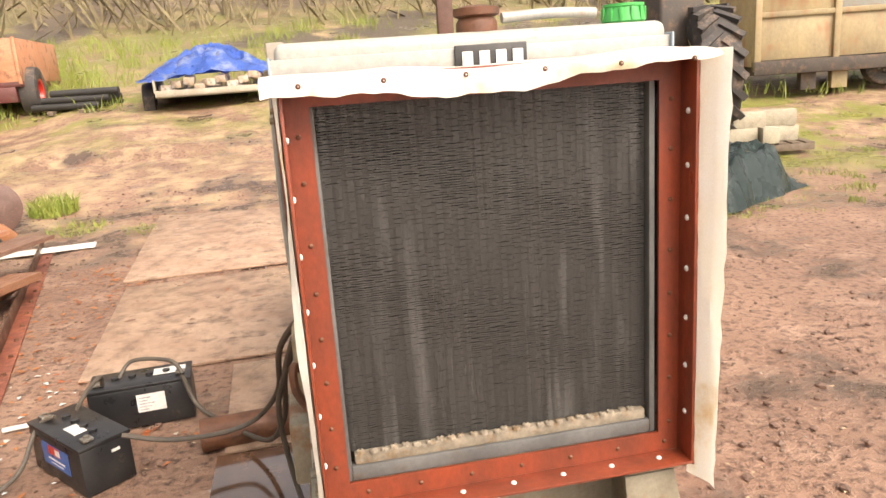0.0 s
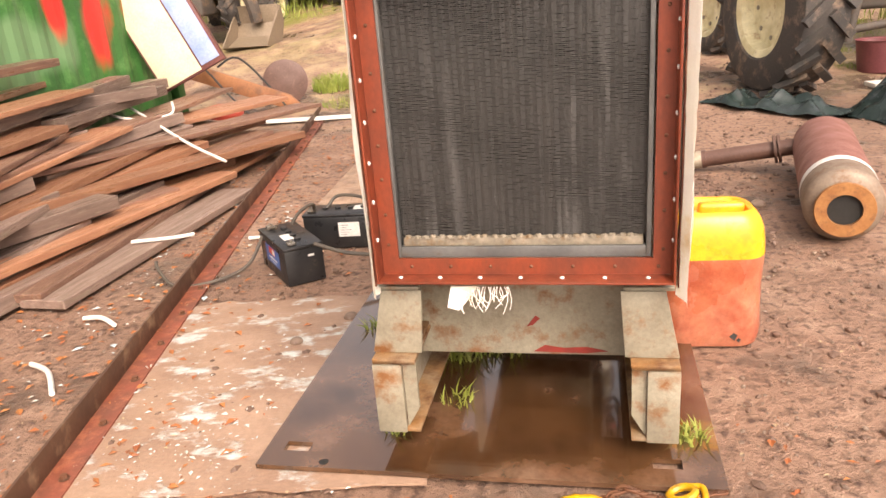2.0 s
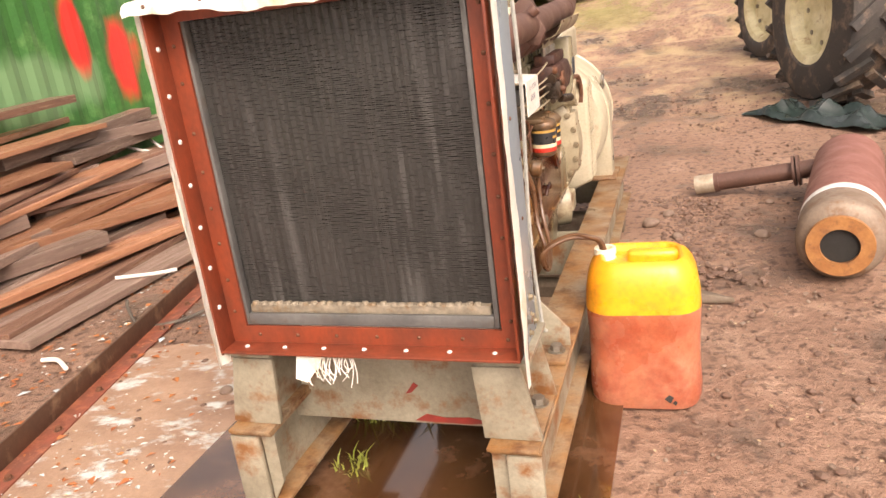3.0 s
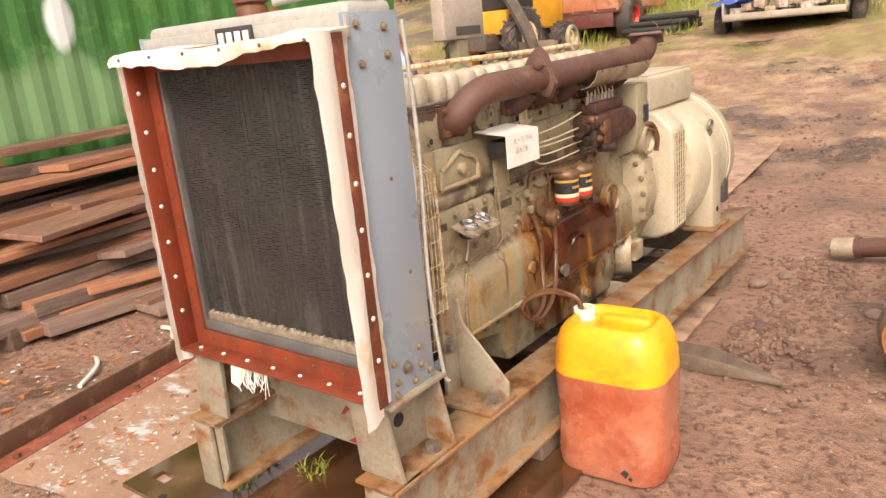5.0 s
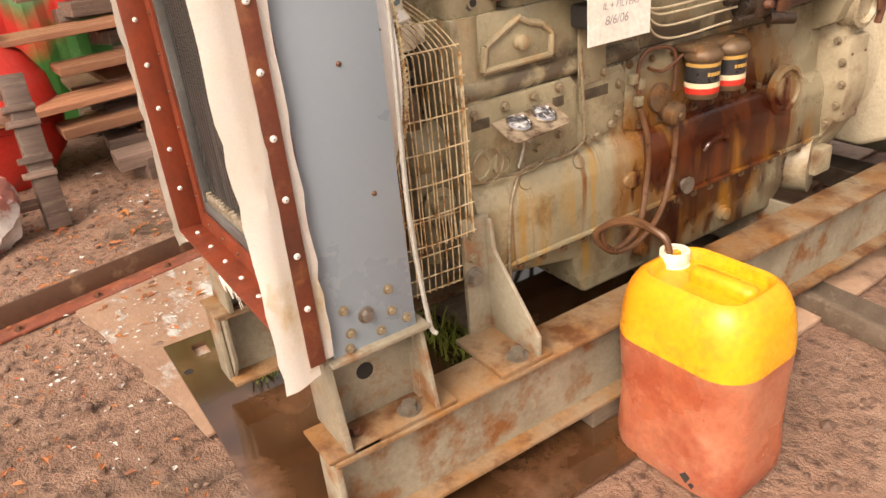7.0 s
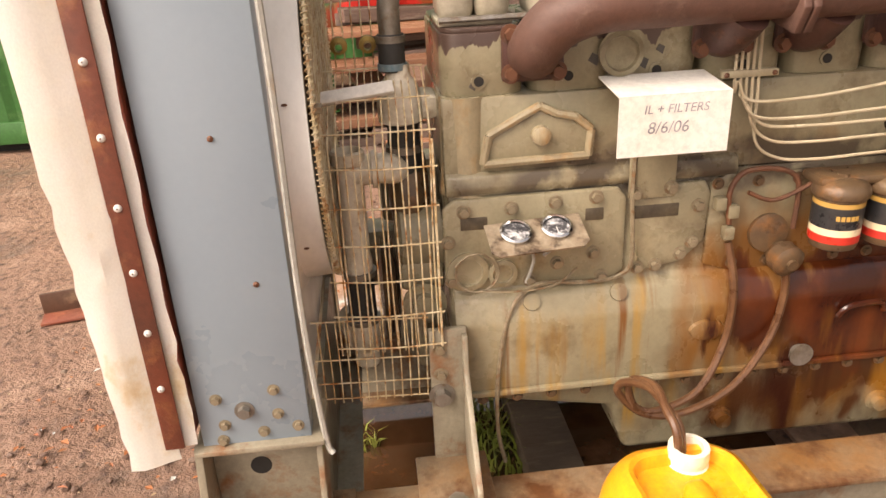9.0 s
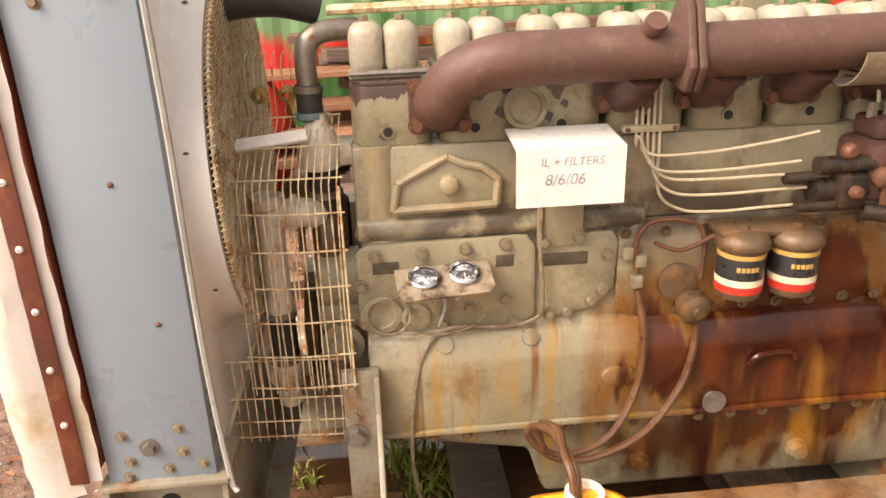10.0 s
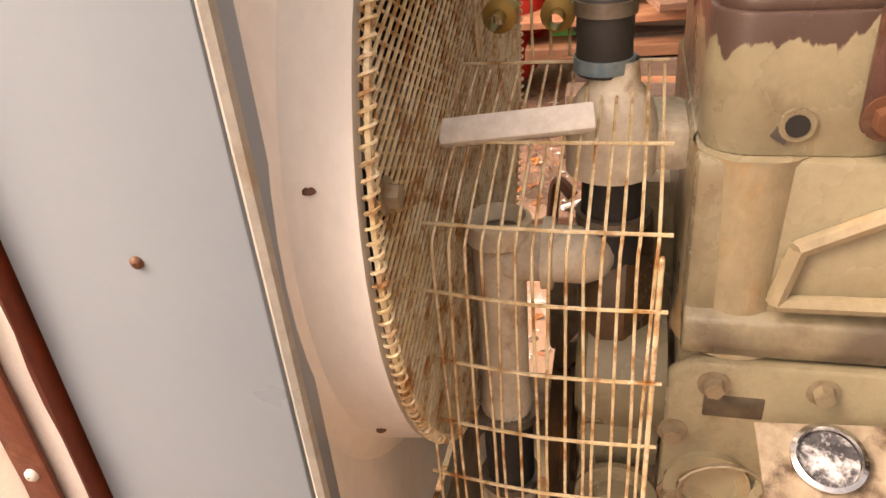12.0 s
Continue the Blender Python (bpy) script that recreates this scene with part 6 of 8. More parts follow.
# ---- jerrycan ----
def jerrycan():
    can = thing("jerrycan", "yellow translucent plastic jerrycan half full of red fuel", "jerrycan", pose(0.684, 0.946, 0.004, 0, 0, 3) @ Matrix.Diagonal((1, 1, 1.085, 1)))
    m = surf("yellow_plastic", (0.84, 0.42, 0.025), (0.79, 0.32, 0.016), 4, 0.30, 0, 0.2, 60, (0.46, 0.17, 0.025), 0.65, 9, spot_soft=0.12)
    bs = m.node_tree.nodes["Principled BSDF"]
    bs.inputs["Subsurface Weight"].default_value = 0.25
    bs.inputs["Subsurface Radius"].default_value = (0.05, 0.02, 0.005)
    r = surf("fuel_seen_through_plastic", (0.43, 0.11, 0.05), (0.47, 0.21, 0.13), 3, 0.32, 0, 0.2, 60, (0.30, 0.055, 0.025), 0.56, 7, spot_soft=0.14)
    bs = r.node_tree.nodes["Principled BSDF"]
    bs.inputs["Subsurface Weight"].default_value = 0.2
    bs.inputs["Subsurface Radius"].default_value = (0.04, 0.01, 0.004)

    def ring(bm, w, d, z, rad, n=7):
        vs = []
        for cx, cy, a0 in ((w - rad, d - rad, 0), (-w + rad, d - rad, 90), (-w + rad, -d + rad, 180), (w - rad, -d + rad, 270)):
            for k in range(n):
                a = radians(a0 + 90 * k / (n - 1))
                vs.append(bm.verts.new((cx + rad * math.cos(a), cy + rad * math.sin(a), z)))
        return vs

    def loft(rows, cap0, cap1):
        bm = B()
        rs = [ring(bm, *q) for q in rows]
        for a, b in zip(rs, rs[1:]):
            for j in range(len(a)):
                bm.faces.new((a[j], a[(j + 1) % len(a)], b[(j + 1) % len(b)], b[j]))
        if cap0:
            bm.faces.new(rs[0][::-1])
        if cap1:
            bm.faces.new(rs[-1])
        return bm
    W, D = 0.201, 0.158
    part("lower_body", loft([(W - 0.03, D - 0.03, 0.0, 0.07), (W - 0.012, D - 0.012, 0.010, 0.09), (W - 0.003, D - 0.003, 0.035, 0.10), (W, D, 0.07, 0.10), (W - 0.004, D - 0.004, 0.15, 0.10), (W - 0.005, D - 0.005, 0.24, 0.10), (W, D, 0.36, 0.10)], True, False), r, can, "red fuel showing through the plastic")
    part("upper_body", loft([(W, D, 0.36, 0.10), (W, D, 0.37, 0.10), (W - 0.003, D - 0.003, 0.42, 0.10), (W - 0.010, D - 0.010, 0.462, 0.098), (W - 0.022, D - 0.021, 0.492, 0.09), (W - 0.040, D - 0.036, 0.515, 0.075), (W - 0.060, D - 0.052, 0.525, 0.06), (W - 0.070, D - 0.062, 0.521, 0.05), (W - 0.078, D - 0.070, 0.500, 0.04)], False, True), m, can, "yellow plastic shoulder")
    bm = B()
    box(bm, -0.05, 0.13, -0.024, 0.024, 0.48, 0.535, 0.018, 3)
    part("handle", bm, m, can, "moulded grip")
    bm = B()
    lathe(bm, [(0.044, 0.46), (0.044, 0.498), (0.036, 0.502), (0.036, 0.514), (0.040, 0.515), (0.039, 0.535), (0.028, 0.535), (0.028, 0.49)], (-0.128, 0.03, 0), (0, 0, 1), 28)
    part("neck", bm, surf("white_plastic_neck", (0.82, 0.74, 0.55), (0.80, 0.75, 0.62), 12, 0.4, 0, 0.1, 60), can, "pale threaded neck")
    bm = B()
    for x, z, s in ((0.08, 0.055, 0.016), (0.10, 0.04, 0.009)):
        prism(bm, [(x - s, z), (x, z + s), (x + s, z + s * 0.4), (x + s * 0.3, z - s)], "y", -D + 0.001, -D - 0.0012)
    part("tar_mark", bm, black_rubber, can, "dark smear")


jerrycan()

# ---- batteries ----
batt_black = surf("battery_black", (0.014, 0.014, 0.015), (0.024, 0.023, 0.023), 8, 0.35, 0, 0.1, 60, (0.10, 0.075, 0.055), 0.70, 9)


def battery(m, lbl, front):
    bat = thing("battery", lbl, "battery", m, "start batteries")
    L, W, Hh = (0.235, 0.108, 0.20)
    bm = B()
    box(bm, -L, L, -W, W, 0, Hh, 0.008)
    part("case", bm, batt_black, bat)
    bm = B()
    box(bm, -L - 0.004, L + 0.004, -W - 0.004, W + 0.004, Hh, Hh + 0.018, 0.006)
    lid = part("lid", bm, batt_black, bat)
    for x in (-0.12, -0.04, 0.04, 0.12):
        bm = B()
        cyl(bm, (x, 0.01, Hh + 0.018), (x, 0.01, Hh + 0.03), 0.018, n=14)
        part("vent_cap", bm, batt_black, lid)
    for x in (-0.19, 0.19):
        bm = B()
        cyl(bm, (x, -0.05, Hh + 0.018), (x, -0.05, Hh + 0.045), 0.012, 0.010, n=12)
        box(bm, x - 0.022, x + 0.022, -0.072, -0.028, Hh + 0.022, Hh + 0.036, 0.004)
        part("terminal", bm, dull_steel, bat)
    if front:
        bm = B()
        box(bm, -0.12, 0.12, -W - 0.0016, -W - 0.0002, 0.065, 0.165)
        lb = part("label", bm, surf("blue_label", (0.03, 0.09, 0.30), (0.05, 0.14, 0.40), 20, 0.4, 0, 0.0, 60), bat, "blue and red label")
        bm = B()
        box(bm, -0.06, 0.045, -W - 0.0026, -W - 0.0017, 0.122, 0.162)
        part("label_panel", bm, band_red, lb)
        bm = B()
        box(bm, 0.005, 0.045, -W - 0.0034, -W - 0.0027, 0.128, 0.155)
        box(bm, -0.07, 0.08, -W - 0.0024, -W - 0.0017, 0.096, 0.104)
        box(bm, -0.05, 0.06, -W - 0.0024, -W - 0.0017, 0.080, 0.084)
        part("print_bar", bm, paper_white, lb)
        bm = B()
        box(bm, L + 0.0002, L + 0.0015, 0.02, 0.055, 0.150, 0.162)
        part("print_mark", bm, paper_white, bat)
        bm = B()
        box(bm, -0.01, 0.09, -0.055, 0.0, Hh + 0.0182, Hh + 0.021)
        part("top_label", bm, paper_white, lid)
    else:
        bm = B()
        box(bm, -0.02, 0.11, -W - 0.0016, -W - 0.0002, 0.075, 0.165)
        lb = part("label", bm, paper_white, bat, "white paper label")
        bm = B()
        for k in range(5):
            box(bm, -0.01, 0.03 + 0.015 * (k % 3), -W - 0.0026, -W - 0.0017, 0.085 + 0.015 * k, 0.089 + 0.015 * k)
        part("print_bar", bm, ink, lb)
        bm = B()
        box(bm, 0.06, 0.21, -0.02, 0.06, Hh + 0.0182, Hh + 0.021)
        part("top_label", bm, paper_white, lid)
    return bat


battery(pose(-1.451, 1.660, 0.002, 0, 0, -50.2), "black vehicle battery with blue and red label on mud", True)
battery(pose(-1.278, 2.13, 0.004, 0, 0, 5), "black vehicle battery with white paper label on mud", False)
cable_grey = surf("dirty_cable", (0.06, 0.05, 0.04), (0.10, 0.08, 0.06), 14, 0.6, 0, 0.2, 60)
for pts, r, lb in (
    ([(-1.06, 2.0, 0.25), (-1.0, 1.95, 0.1), (-0.85, 1.75, 0.08), (-0.66, 1.45, 0.12), (-0.56, 1.15, 0.35), (-0.52, 0.85, 0.65), (-0.47, 0.62, 0.85)], 0.011, "black battery cable hanging from the engine"),
    ([(-1.22, 1.44, 0.245), (-1.05, 1.45, 0.19), (-0.85, 1.5, 0.16), (-0.7, 1.5, 0.20), (-0.58, 1.3, 0.4), (-0.53, 0.9, 0.72), (-0.44, 0.62, 0.92)], 0.011, "grey-brown battery cable looping to engine"),
    ([(-0.47, 0.7, 0.80), (-0.56, 0.95, 0.5), (-0.55, 1.05, 0.2), (-0.52, 1.0, 0.06), (-0.5, 0.8, 0.05)], 0.010, "black cable hanging from the engine"),
    ([(-1.48, 1.78, 0.24), (-1.44, 1.82, 0.30), (-1.42, 1.98, 0.30), (-1.43, 2.03, 0.24)], 0.010, "short black jumper lead between batteries"),
    ([(-1.06, 2.02, 0.25), (-1.12, 2.06, 0.31), (-1.3, 2.12, 0.31), (-1.36, 2.06, 0.25)], 0.010, "black lead looped on a battery"),
    ([(-1.56, 1.74, 0.24), (-1.64, 1.74, 0.2), (-1.70, 1.6, 0.06), (-1.85, 1.45, 0.02), (-2.05, 1.4, 0.015), (-2.2, 1.5, 0.07), (-2.24, 1.55, 0.1)], 0.010, "black lead trailing over the mud"),
):
    bm = B()
    tube(bm, pts, r, 8, 6)
    solid("cable", bm, cable_grey, lb, "cable", "battery cables")
# rusty pipe stub
bm = B()
lathe(bm, [(0.066, 0), (0.072, 0.0), (0.075, 0.02), (0.072, 0.06), (0.072, 0.5), (0.066, 0.5), (0.066, 0.01)], (-0.96, 1.68, 0.074), (0.98, 0.09, 0), 28)
solid("rusty_pipe", bm, deep_rust, "short rusty steel pipe lying on a muddy sheet", "pipe")

# ---- silencer ----
sil = thing("silencer", "large rusty exhaust silencer lying on the mud", "silencer", None)
A0, A1 = Vector((1.512, 1.975, 0.208)), Vector((1.83, 3.58, 0.206))
ax = (A1 - A0).normalized()
Ls = (A1 - A0).length
bm = B()
lathe(bm, [(0.12, 0.06), (0.17, 0.07), (0.198, 0.10), (0.200, 0.13), (0.200, 0.32)], A0, ax, 40)
part("end_cone", bm, surf("bare_rusting_steel", (0.26, 0.20, 0.15), (0.20, 0.14, 0.10), 9, 0.6, 0.2, 0.3, 60, (0.18, 0.08, 0.03), 0.62, 12), sil, "bare rusting end")
bm = B()
lathe(bm, [(0.201, 0.32), (0.202, 0.325), (0.202, 0.40), (0.201, 0.405)], A0, ax, 40)
part("white_band", bm, paper_white, sil, "white painted band")
bm = B()
lathe(bm, [(0.200, 0.40), (0.200, Ls - 0.06), (0.19, Ls - 0.03), (0.15, Ls), (0.0, Ls + 0.01)], A0, ax, 40)
part("drum", bm, surf("pink_rust", (0.27, 0.115, 0.09), (0.21, 0.085, 0.065), 7, 0.6, 0, 0.25, 60, (0.15, 0.06, 0.04), 0.64, 9), sil, "pinkish red-oxide drum")
bm = B()
lathe(bm, [(0.085, 0.0), (0.145, 0.0), (0.148, 0.004), (0.148, 0.022), (0.145, 0.026), (0.12, 0.026), (0.11, 0.07), (0.085, 0.07), (0.085, 0.0)], A0, ax, 40)
fl = part("inlet_flange", bm, surf("orange_rust", (0.36, 0.16, 0.05), (0.27, 0.11, 0.035), 12, 0.75, 0, 0.4, 60, (0.16, 0.07, 0.03), 0.6, 16), sil, "orange rusted flange")
# Plug coloured near-black for the shade inside the inlet.
bm = B()
cyl(bm, A0 + ax * 0.02, A0 + ax * 0.3, 0.085, n=28)
part("inlet_inside", bm, shade_black, sil)
S0, S1 = Vector((1.78, 3.50, 0.22)), Vector((0.90, 3.645, 0.078))
bm = B()
tube(bm, [S0, S1], 0.058, 22, 1)
sp_ = part("side_pipe", bm, exhaust_rust, sil)
d_ = (S1 - S0).normalized()
for f, r, h in ((0.27, 0.10, 0.018), (0.30, 0.10, 0.018), (0.83, 0.066, 0.03)):
    bm = B()
    cyl(bm, S0 + (S1 - S0) * f, S0 + (S1 - S0) * f + d_ * h, r, n=28)
    part("pipe_flange", bm, exhaust_rust, sp_)
bm = B()
lathe(bm, [(0.062, 0), (0.064, 0.005), (0.064, 0.13), (0.056, 0.13), (0.056, 0.02)], S0 + (S1 - S0) * 0.86, d_, 24)
part("pipe_sleeve", bm, surf("galvanised", (0.40, 0.34, 0.26), (0.30, 0.24, 0.17), 14, 0.5, 0.3, 0.2, 60), sp_, "pale sleeve end")

# ---- chain with yellow hooks ----
chain = thing("lifting_chain", "rusty lifting chain with yellow hooks on steel plate", "chain")
bm = B()
tube(bm, [(0.016 * math.cos(a) * 1.4, 0.011 * math.sin(a), 0) for a in (2 * math.pi * i / 14 for i in range(15))], 0.0045, 6, 1, caps=False)
link_me = mesh_of("link", bm, deep_rust, 60)
cpts = smooth_line([(0.60, -0.155, 0.04), (0.50, -0.185, 0.045), (0.40, -0.20, 0.042), (0.32, -0.19, 0.06), (0.28, -0.205, 0.05), (0.25, -0.235, 0.05), (0.29, -0.25, 0.045), (0.35, -0.225, 0.045)], 7)
acc = 0
for i in range(1, len(cpts)):
    d = cpts[i] - cpts[i - 1]
    acc += d.length
    if acc > 0.018:
        acc = 0
        piece("link", link_me, chain, Matrix.Translation(cpts[i]) @ pose(0, 0, 0, 0, 0, math.degrees(math.atan2(d.y, d.x))) @ pose(0, 0, 0, 90 * (i % 2) + 20, 0, 0))
yel = surf("yellow_hook_paint", (0.62, 0.33, 0.01), (0.52, 0.26, 0.01), 12, 0.35, 0, 0.1, 60, (0.25, 0.12, 0.04), 0.66, 14)
bm = B()
tube(bm, [(0.47 + 0.035 * math.cos(a), -0.19 + 0.028 * math.sin(a), 0.055 + 0.012 * math.cos(a)) for a in (2 * math.pi * i / 16 for i in range(17))], 0.012, 8, 1, caps=False)
tube(bm, [(0.50, -0.20, 0.05), (0.53, -0.22, 0.05), (0.53, -0.16, 0.055), (0.50, -0.15, 0.05)], 0.01, 8)
part("ring", bm, yel, chain, "yellow painted ring")
bm = B()
tube(bm, [(0.26, -0.25, 0.045), (0.22, -0.235, 0.05), (0.16, -0.24, 0.045), (0.10, -0.275, 0.04), (0.08, -0.32, 0.035), (0.12, -0.35, 0.035)], 0.016, 10, 5, radii=[0.8, 1, 1.2, 1.2, 1, 0.7])
part("hook", bm, yel, chain, "yellow painted hook")

# ---- angle iron lying along the yard ----
dvec = Vector((-3.19 + 1.42, 7.05 + 1.1, 0))
bm = B()
Lr = dvec.length
box(bm, -0.006, 0.006, 0, Lr, 0.0, 0.105, 0.002)
ai = thing("angle_iron", "long red-brown steel angle lying on the mud", "steel angle", Matrix.Translation((-1.42, -1.1, 0.004)) @ pose(0, 0, 0, 0, 0, math.degrees(math.atan2(-dvec.x, dvec.y))))
part("upright_leg", bm, surf("brown_steel", (0.10, 0.05, 0.03), (0.075, 0.037, 0.022), 4, 0.5, 0.1, 0.25, 40, (0.24, 0.15, 0.09), 0.64, 6), ai)
bm = B()
box(bm, 0.006, 0.11, 0, Lr, 0.0, 0.012, 0.002)
fl_ = part("flat_leg", bm, surf("flaking_red", (0.22, 0.055, 0.028), (0.14, 0.05, 0.03), 6, 0.6, 0, 0.4, 40, (0.30, 0.10, 0.05), 0.58, 14), ai, "flat leg with flaking red paint")
for i in range(24):
    bolt(ai, (0.075, 0.2 + i * 0.33, 0.012), "z", bolt_rust, "rivet")

# ---- timber pile ----
wood_mats = [surf("plank_brown", (0.25, 0.135, 0.09), (0.155, 0.083, 0.06), 4, 0.36, 0, 0.4, 40, (0.28, 0.19, 0.12), 0.62, 5, streak=(8, 0.8, 8), objects=0.35),
             surf("plank_orange", (0.34, 0.17, 0.095), (0.25, 0.11, 0.062), 4, 0.36, 0, 0.35, 40, (0.18, 0.10, 0.06), 0.62, 5, streak=(8, 0.8, 8), objects=0.3),
             surf("plank_grey", (0.21, 0.145, 0.115), (0.135, 0.09, 0.07), 4, 0.38, 0, 0.4, 40, (0.24, 0.19, 0.14), 0.62, 5, streak=(8, 0.8, 8), objects=0.35)]
plank_me = []
r_ = random.Random(31)
for k in range(9):
    bm = B()
    w, t = ((0.15, 0.05), (0.13, 0.06), (0.10, 0.09), (0.17, 0.038), (0.14, 0.05))[k % 5]
    Lp = (2.6, 3.4, 1.8, 4.2, 2.2)[k % 5] / 2
    box(bm, -w, w, -Lp, Lp, -t / 2, t / 2, 0.004, 1)
    for v in bm.verts:
        v.co.z += 0.012 * math.sin(v.co.y * 1.2 + k)
    plank_me.append(mesh_of("timber_plank", bm, wood_mats[(0, 1, 2, 0, 2, 1, 0, 2, 1)[k]], 30))
LBL = {0: "wet brown timber plank in a pile", 1: "orange-brown sawn plank in a pile", 2: "weathered grey timber plank in a pile"}


def plank(k, m):
    ob = new("timber_plank", plank_me[k])
    ob.matrix_world = m
    return tagged(ob, LBL[(0, 1, 2, 0, 2, 1, 0, 2, 1)[k]], "plank", "timber pile")


for lay in range(15):
    z = 0.06 + 0.07 * lay
    lo = -2.85 - 0.105 * lay
    xs = [lo - 0.26 * q - r_.uniform(0, 0.05) for q in range(7)]
    for x in xs:
        if x > -4.22:
            kk = r_.randrange(9)
            yc = max(r_.uniform(1.0, 3.8), 0.12 + (1.3, 1.7, 0.9, 2.1, 1.1)[kk % 5] + r_.uniform(0, 0.35))
            head_ = r_.gauss(0, 11)
            plank(kk, pose(x, yc, z + r_.uniform(-0.01, 0.015), r_.gauss(0, 1.2), r_.gauss(0, 4), head_))
for k, a, b in ((1, (-3.30, 1.4, 0.40), (-2.62, 4.7, 0.20)), (3, (-3.55, 2.0, 0.50), (-2.9, 5.2, 0.36)), (5, (-3.05, 0.7, 0.22), (-2.75, 3.6, 0.13)), (0, (-2.75, 0.8, 0.10), (-2.95, 3.9, 0.08)),
                (2, (-4.0, 1.6, 0.80), (-4.0, 6.2, 0.72)), (7, (-3.7, 0.8, 0.75), (-4.05, 5.6, 0.9)), (4, (-2.62, 0.9, 0.05), (-2.55, 3.4, 0.05)), (6, (-4.05, 0.0, 1.06), (-4.1, 3.4, 1.10)),
                (8, (-3.3, 0.12, 0.50), (-3.45, 2.2, 0.56)), (1, (-3.2, 0.1, 0.36), (-3.3, 3.2, 0.42)), (5, (-3.45, 0.1, 0.66), (-3.6, 2.6, 0.70)), (8, (-3.65, 0.1, 0.86), (-3.8, 2.4, 0.88))):
    a, b = Vector(a), Vector(b)
    d = b - a
    plank(k, Matrix.Translation((a + b) / 2) @ Vector((0, 1, 0)).rotation_difference(d.normalized()).to_matrix().to_4x4())
r_ = random.Random(77)
for q in range(34):
    x = r_.uniform(-4.1, -3.0)
    top = 0.10 + (-2.9 - x) * 0.72
    z = r_.uniform(0.05, max(top, 0.1))
    plank((2, 7, 2, 7)[q % 4] if q % 3 else (4, 1)[q % 2], pose(x, (1.05 if q % 3 else 1.55 if q % 2 == 0 else 1.95) + r_.uniform(0.0, 0.35), z, r_.gauss(0, 2), r_.gauss(0, 6), r_.gauss(0, 9)))
for x, y, z in ((-3.05, 0.45, 0.07), (-3.0, 1.0, 0.055), (-3.15, 2.4, 0.05)):
    bm = B()
    box(bm, -0.10, 0.10, -0.16, 0.16, -0.07, 0.07, 0.006)
    solid("wooden_block", bm, wood_mats[2], "grey wooden block propping the timber pile", "wooden block", "pile props", pose(x, y, z, 0, 0, 20))
# white bent conduits
pvc = surf("white_pvc", (0.74, 0.72, 0.66), (0.66, 0.63, 0.56), 6, 0.4, 0, 0.05, 60)
for pts in ([(-4.3, 4.3, 0.74), (-3.7, 3.9, 0.60), (-3.0, 3.4, 0.42), (-2.55, 3.15, 0.31)], [(-4.25, 3.95, 0.68), (-3.9, 3.75, 0.62), (-3.6, 3.75, 0.56), (-3.45, 4.0, 0.56), (-3.6, 4.3, 0.62)],
            [(-2.62, 1.9, 0.10), (-2.4, 2.0, 0.09), (-2.28, 2.07, 0.09)], [(-2.3, 0.95, 0.03), (-2.2, 0.95, 0.035), (-2.08, 0.88, 0.03)], [(-2.25, 0.5, 0.02), (-2.1, 0.42, 0.03), (-1.95, 0.25, 0.03)], [(-1.95, 2.15, 0.03), (-1.7, 2.2, 0.03)]):
    bm = B()
    tube(bm, pts, 0.012, 8, 6)
    solid("conduit", bm, pvc, "bent white plastic conduit lying on timber", "conduit", "white conduits")
bm = B()
box(bm, -0.75, 0.75, -0.10, 0.10, 0, 0.02, 0.003)
solid("white_board", bm, white_tin, "white board lying in the mud", "board", m=pose(-3.3, 6.45, 0.03, 0, 0, 7))
# scrap at the end of the pile
bm = B()
prism(bm, [(-0.7, -0.10), (0.7, -0.09), (0.75, 0.02), (0.6, 0.09), (-0.65, 0.10)], "y", -0.03, 0.03, 0.008)
solid("scrap_bracket", bm, surf("orange_brown_steel", (0.33, 0.14, 0.06), (0.22, 0.09, 0.04), 4, 0.6, 0, 0.3, 40, (0.15, 0.07, 0.04), 0.62, 7), "orange-brown scrap steel bracket", "scrap", m=pose(-4.1, 6.8, 0.42, 0, 22, 12))
bm = B()
lathe(bm, [(0.0, 0.0), (0.2, 0.0), (0.24, 0.02), (0.24, 0.06), (0.2, 0.08), (0, 0.07)], (0, 0, 0), (0, 0, 1), 32)
solid("red_disc", bm, surf("red_plastic", (0.45, 0.05, 0.03), (0.36, 0.05, 0.03), 6, 0.4, 0, 0.1, 40), "round red plastic lid on scrap heap", "lid", m=pose(-4.15, 6.3, 0.16, 8, 6, 0))
bm = B()
lathe(bm, [(0, 0), (0.28, 0.0), (0.30, 0.01), (0.28, 0.02), (0, 0.025)], (0, 0, 0), (0, 0, 1), 36)
solid("steel_disc", bm, exhaust_rust, "round brown steel disc standing on edge", "disc", m=pose(-3.85, 7.6, 0.36, 80, 0, 20))
for k in (0, 3):
    bm = B()
    r2 = random.Random(k)
    p0 = Vector((-4.75 + 0.12 * k, 6.5 + 0.1 * k, 0.68))
    tube(bm, [p0, p0 + Vector((0.25, 0.1, 0.03 + 0.02 * k)), p0 + Vector((0.6, 0.05 * k, -0.3)), p0 + Vector((0.9, 0.0, -0.62))], 0.014, 6, 5)
    solid("hose", bm, (black_rubber, pvc, band_red, black_rubber, oily, pipe_mat)[k], ("black", "white", "red", "black", "dark", "pale")[k] + " loose hose trailing over scrap heap", "hose", "scrap hoses")
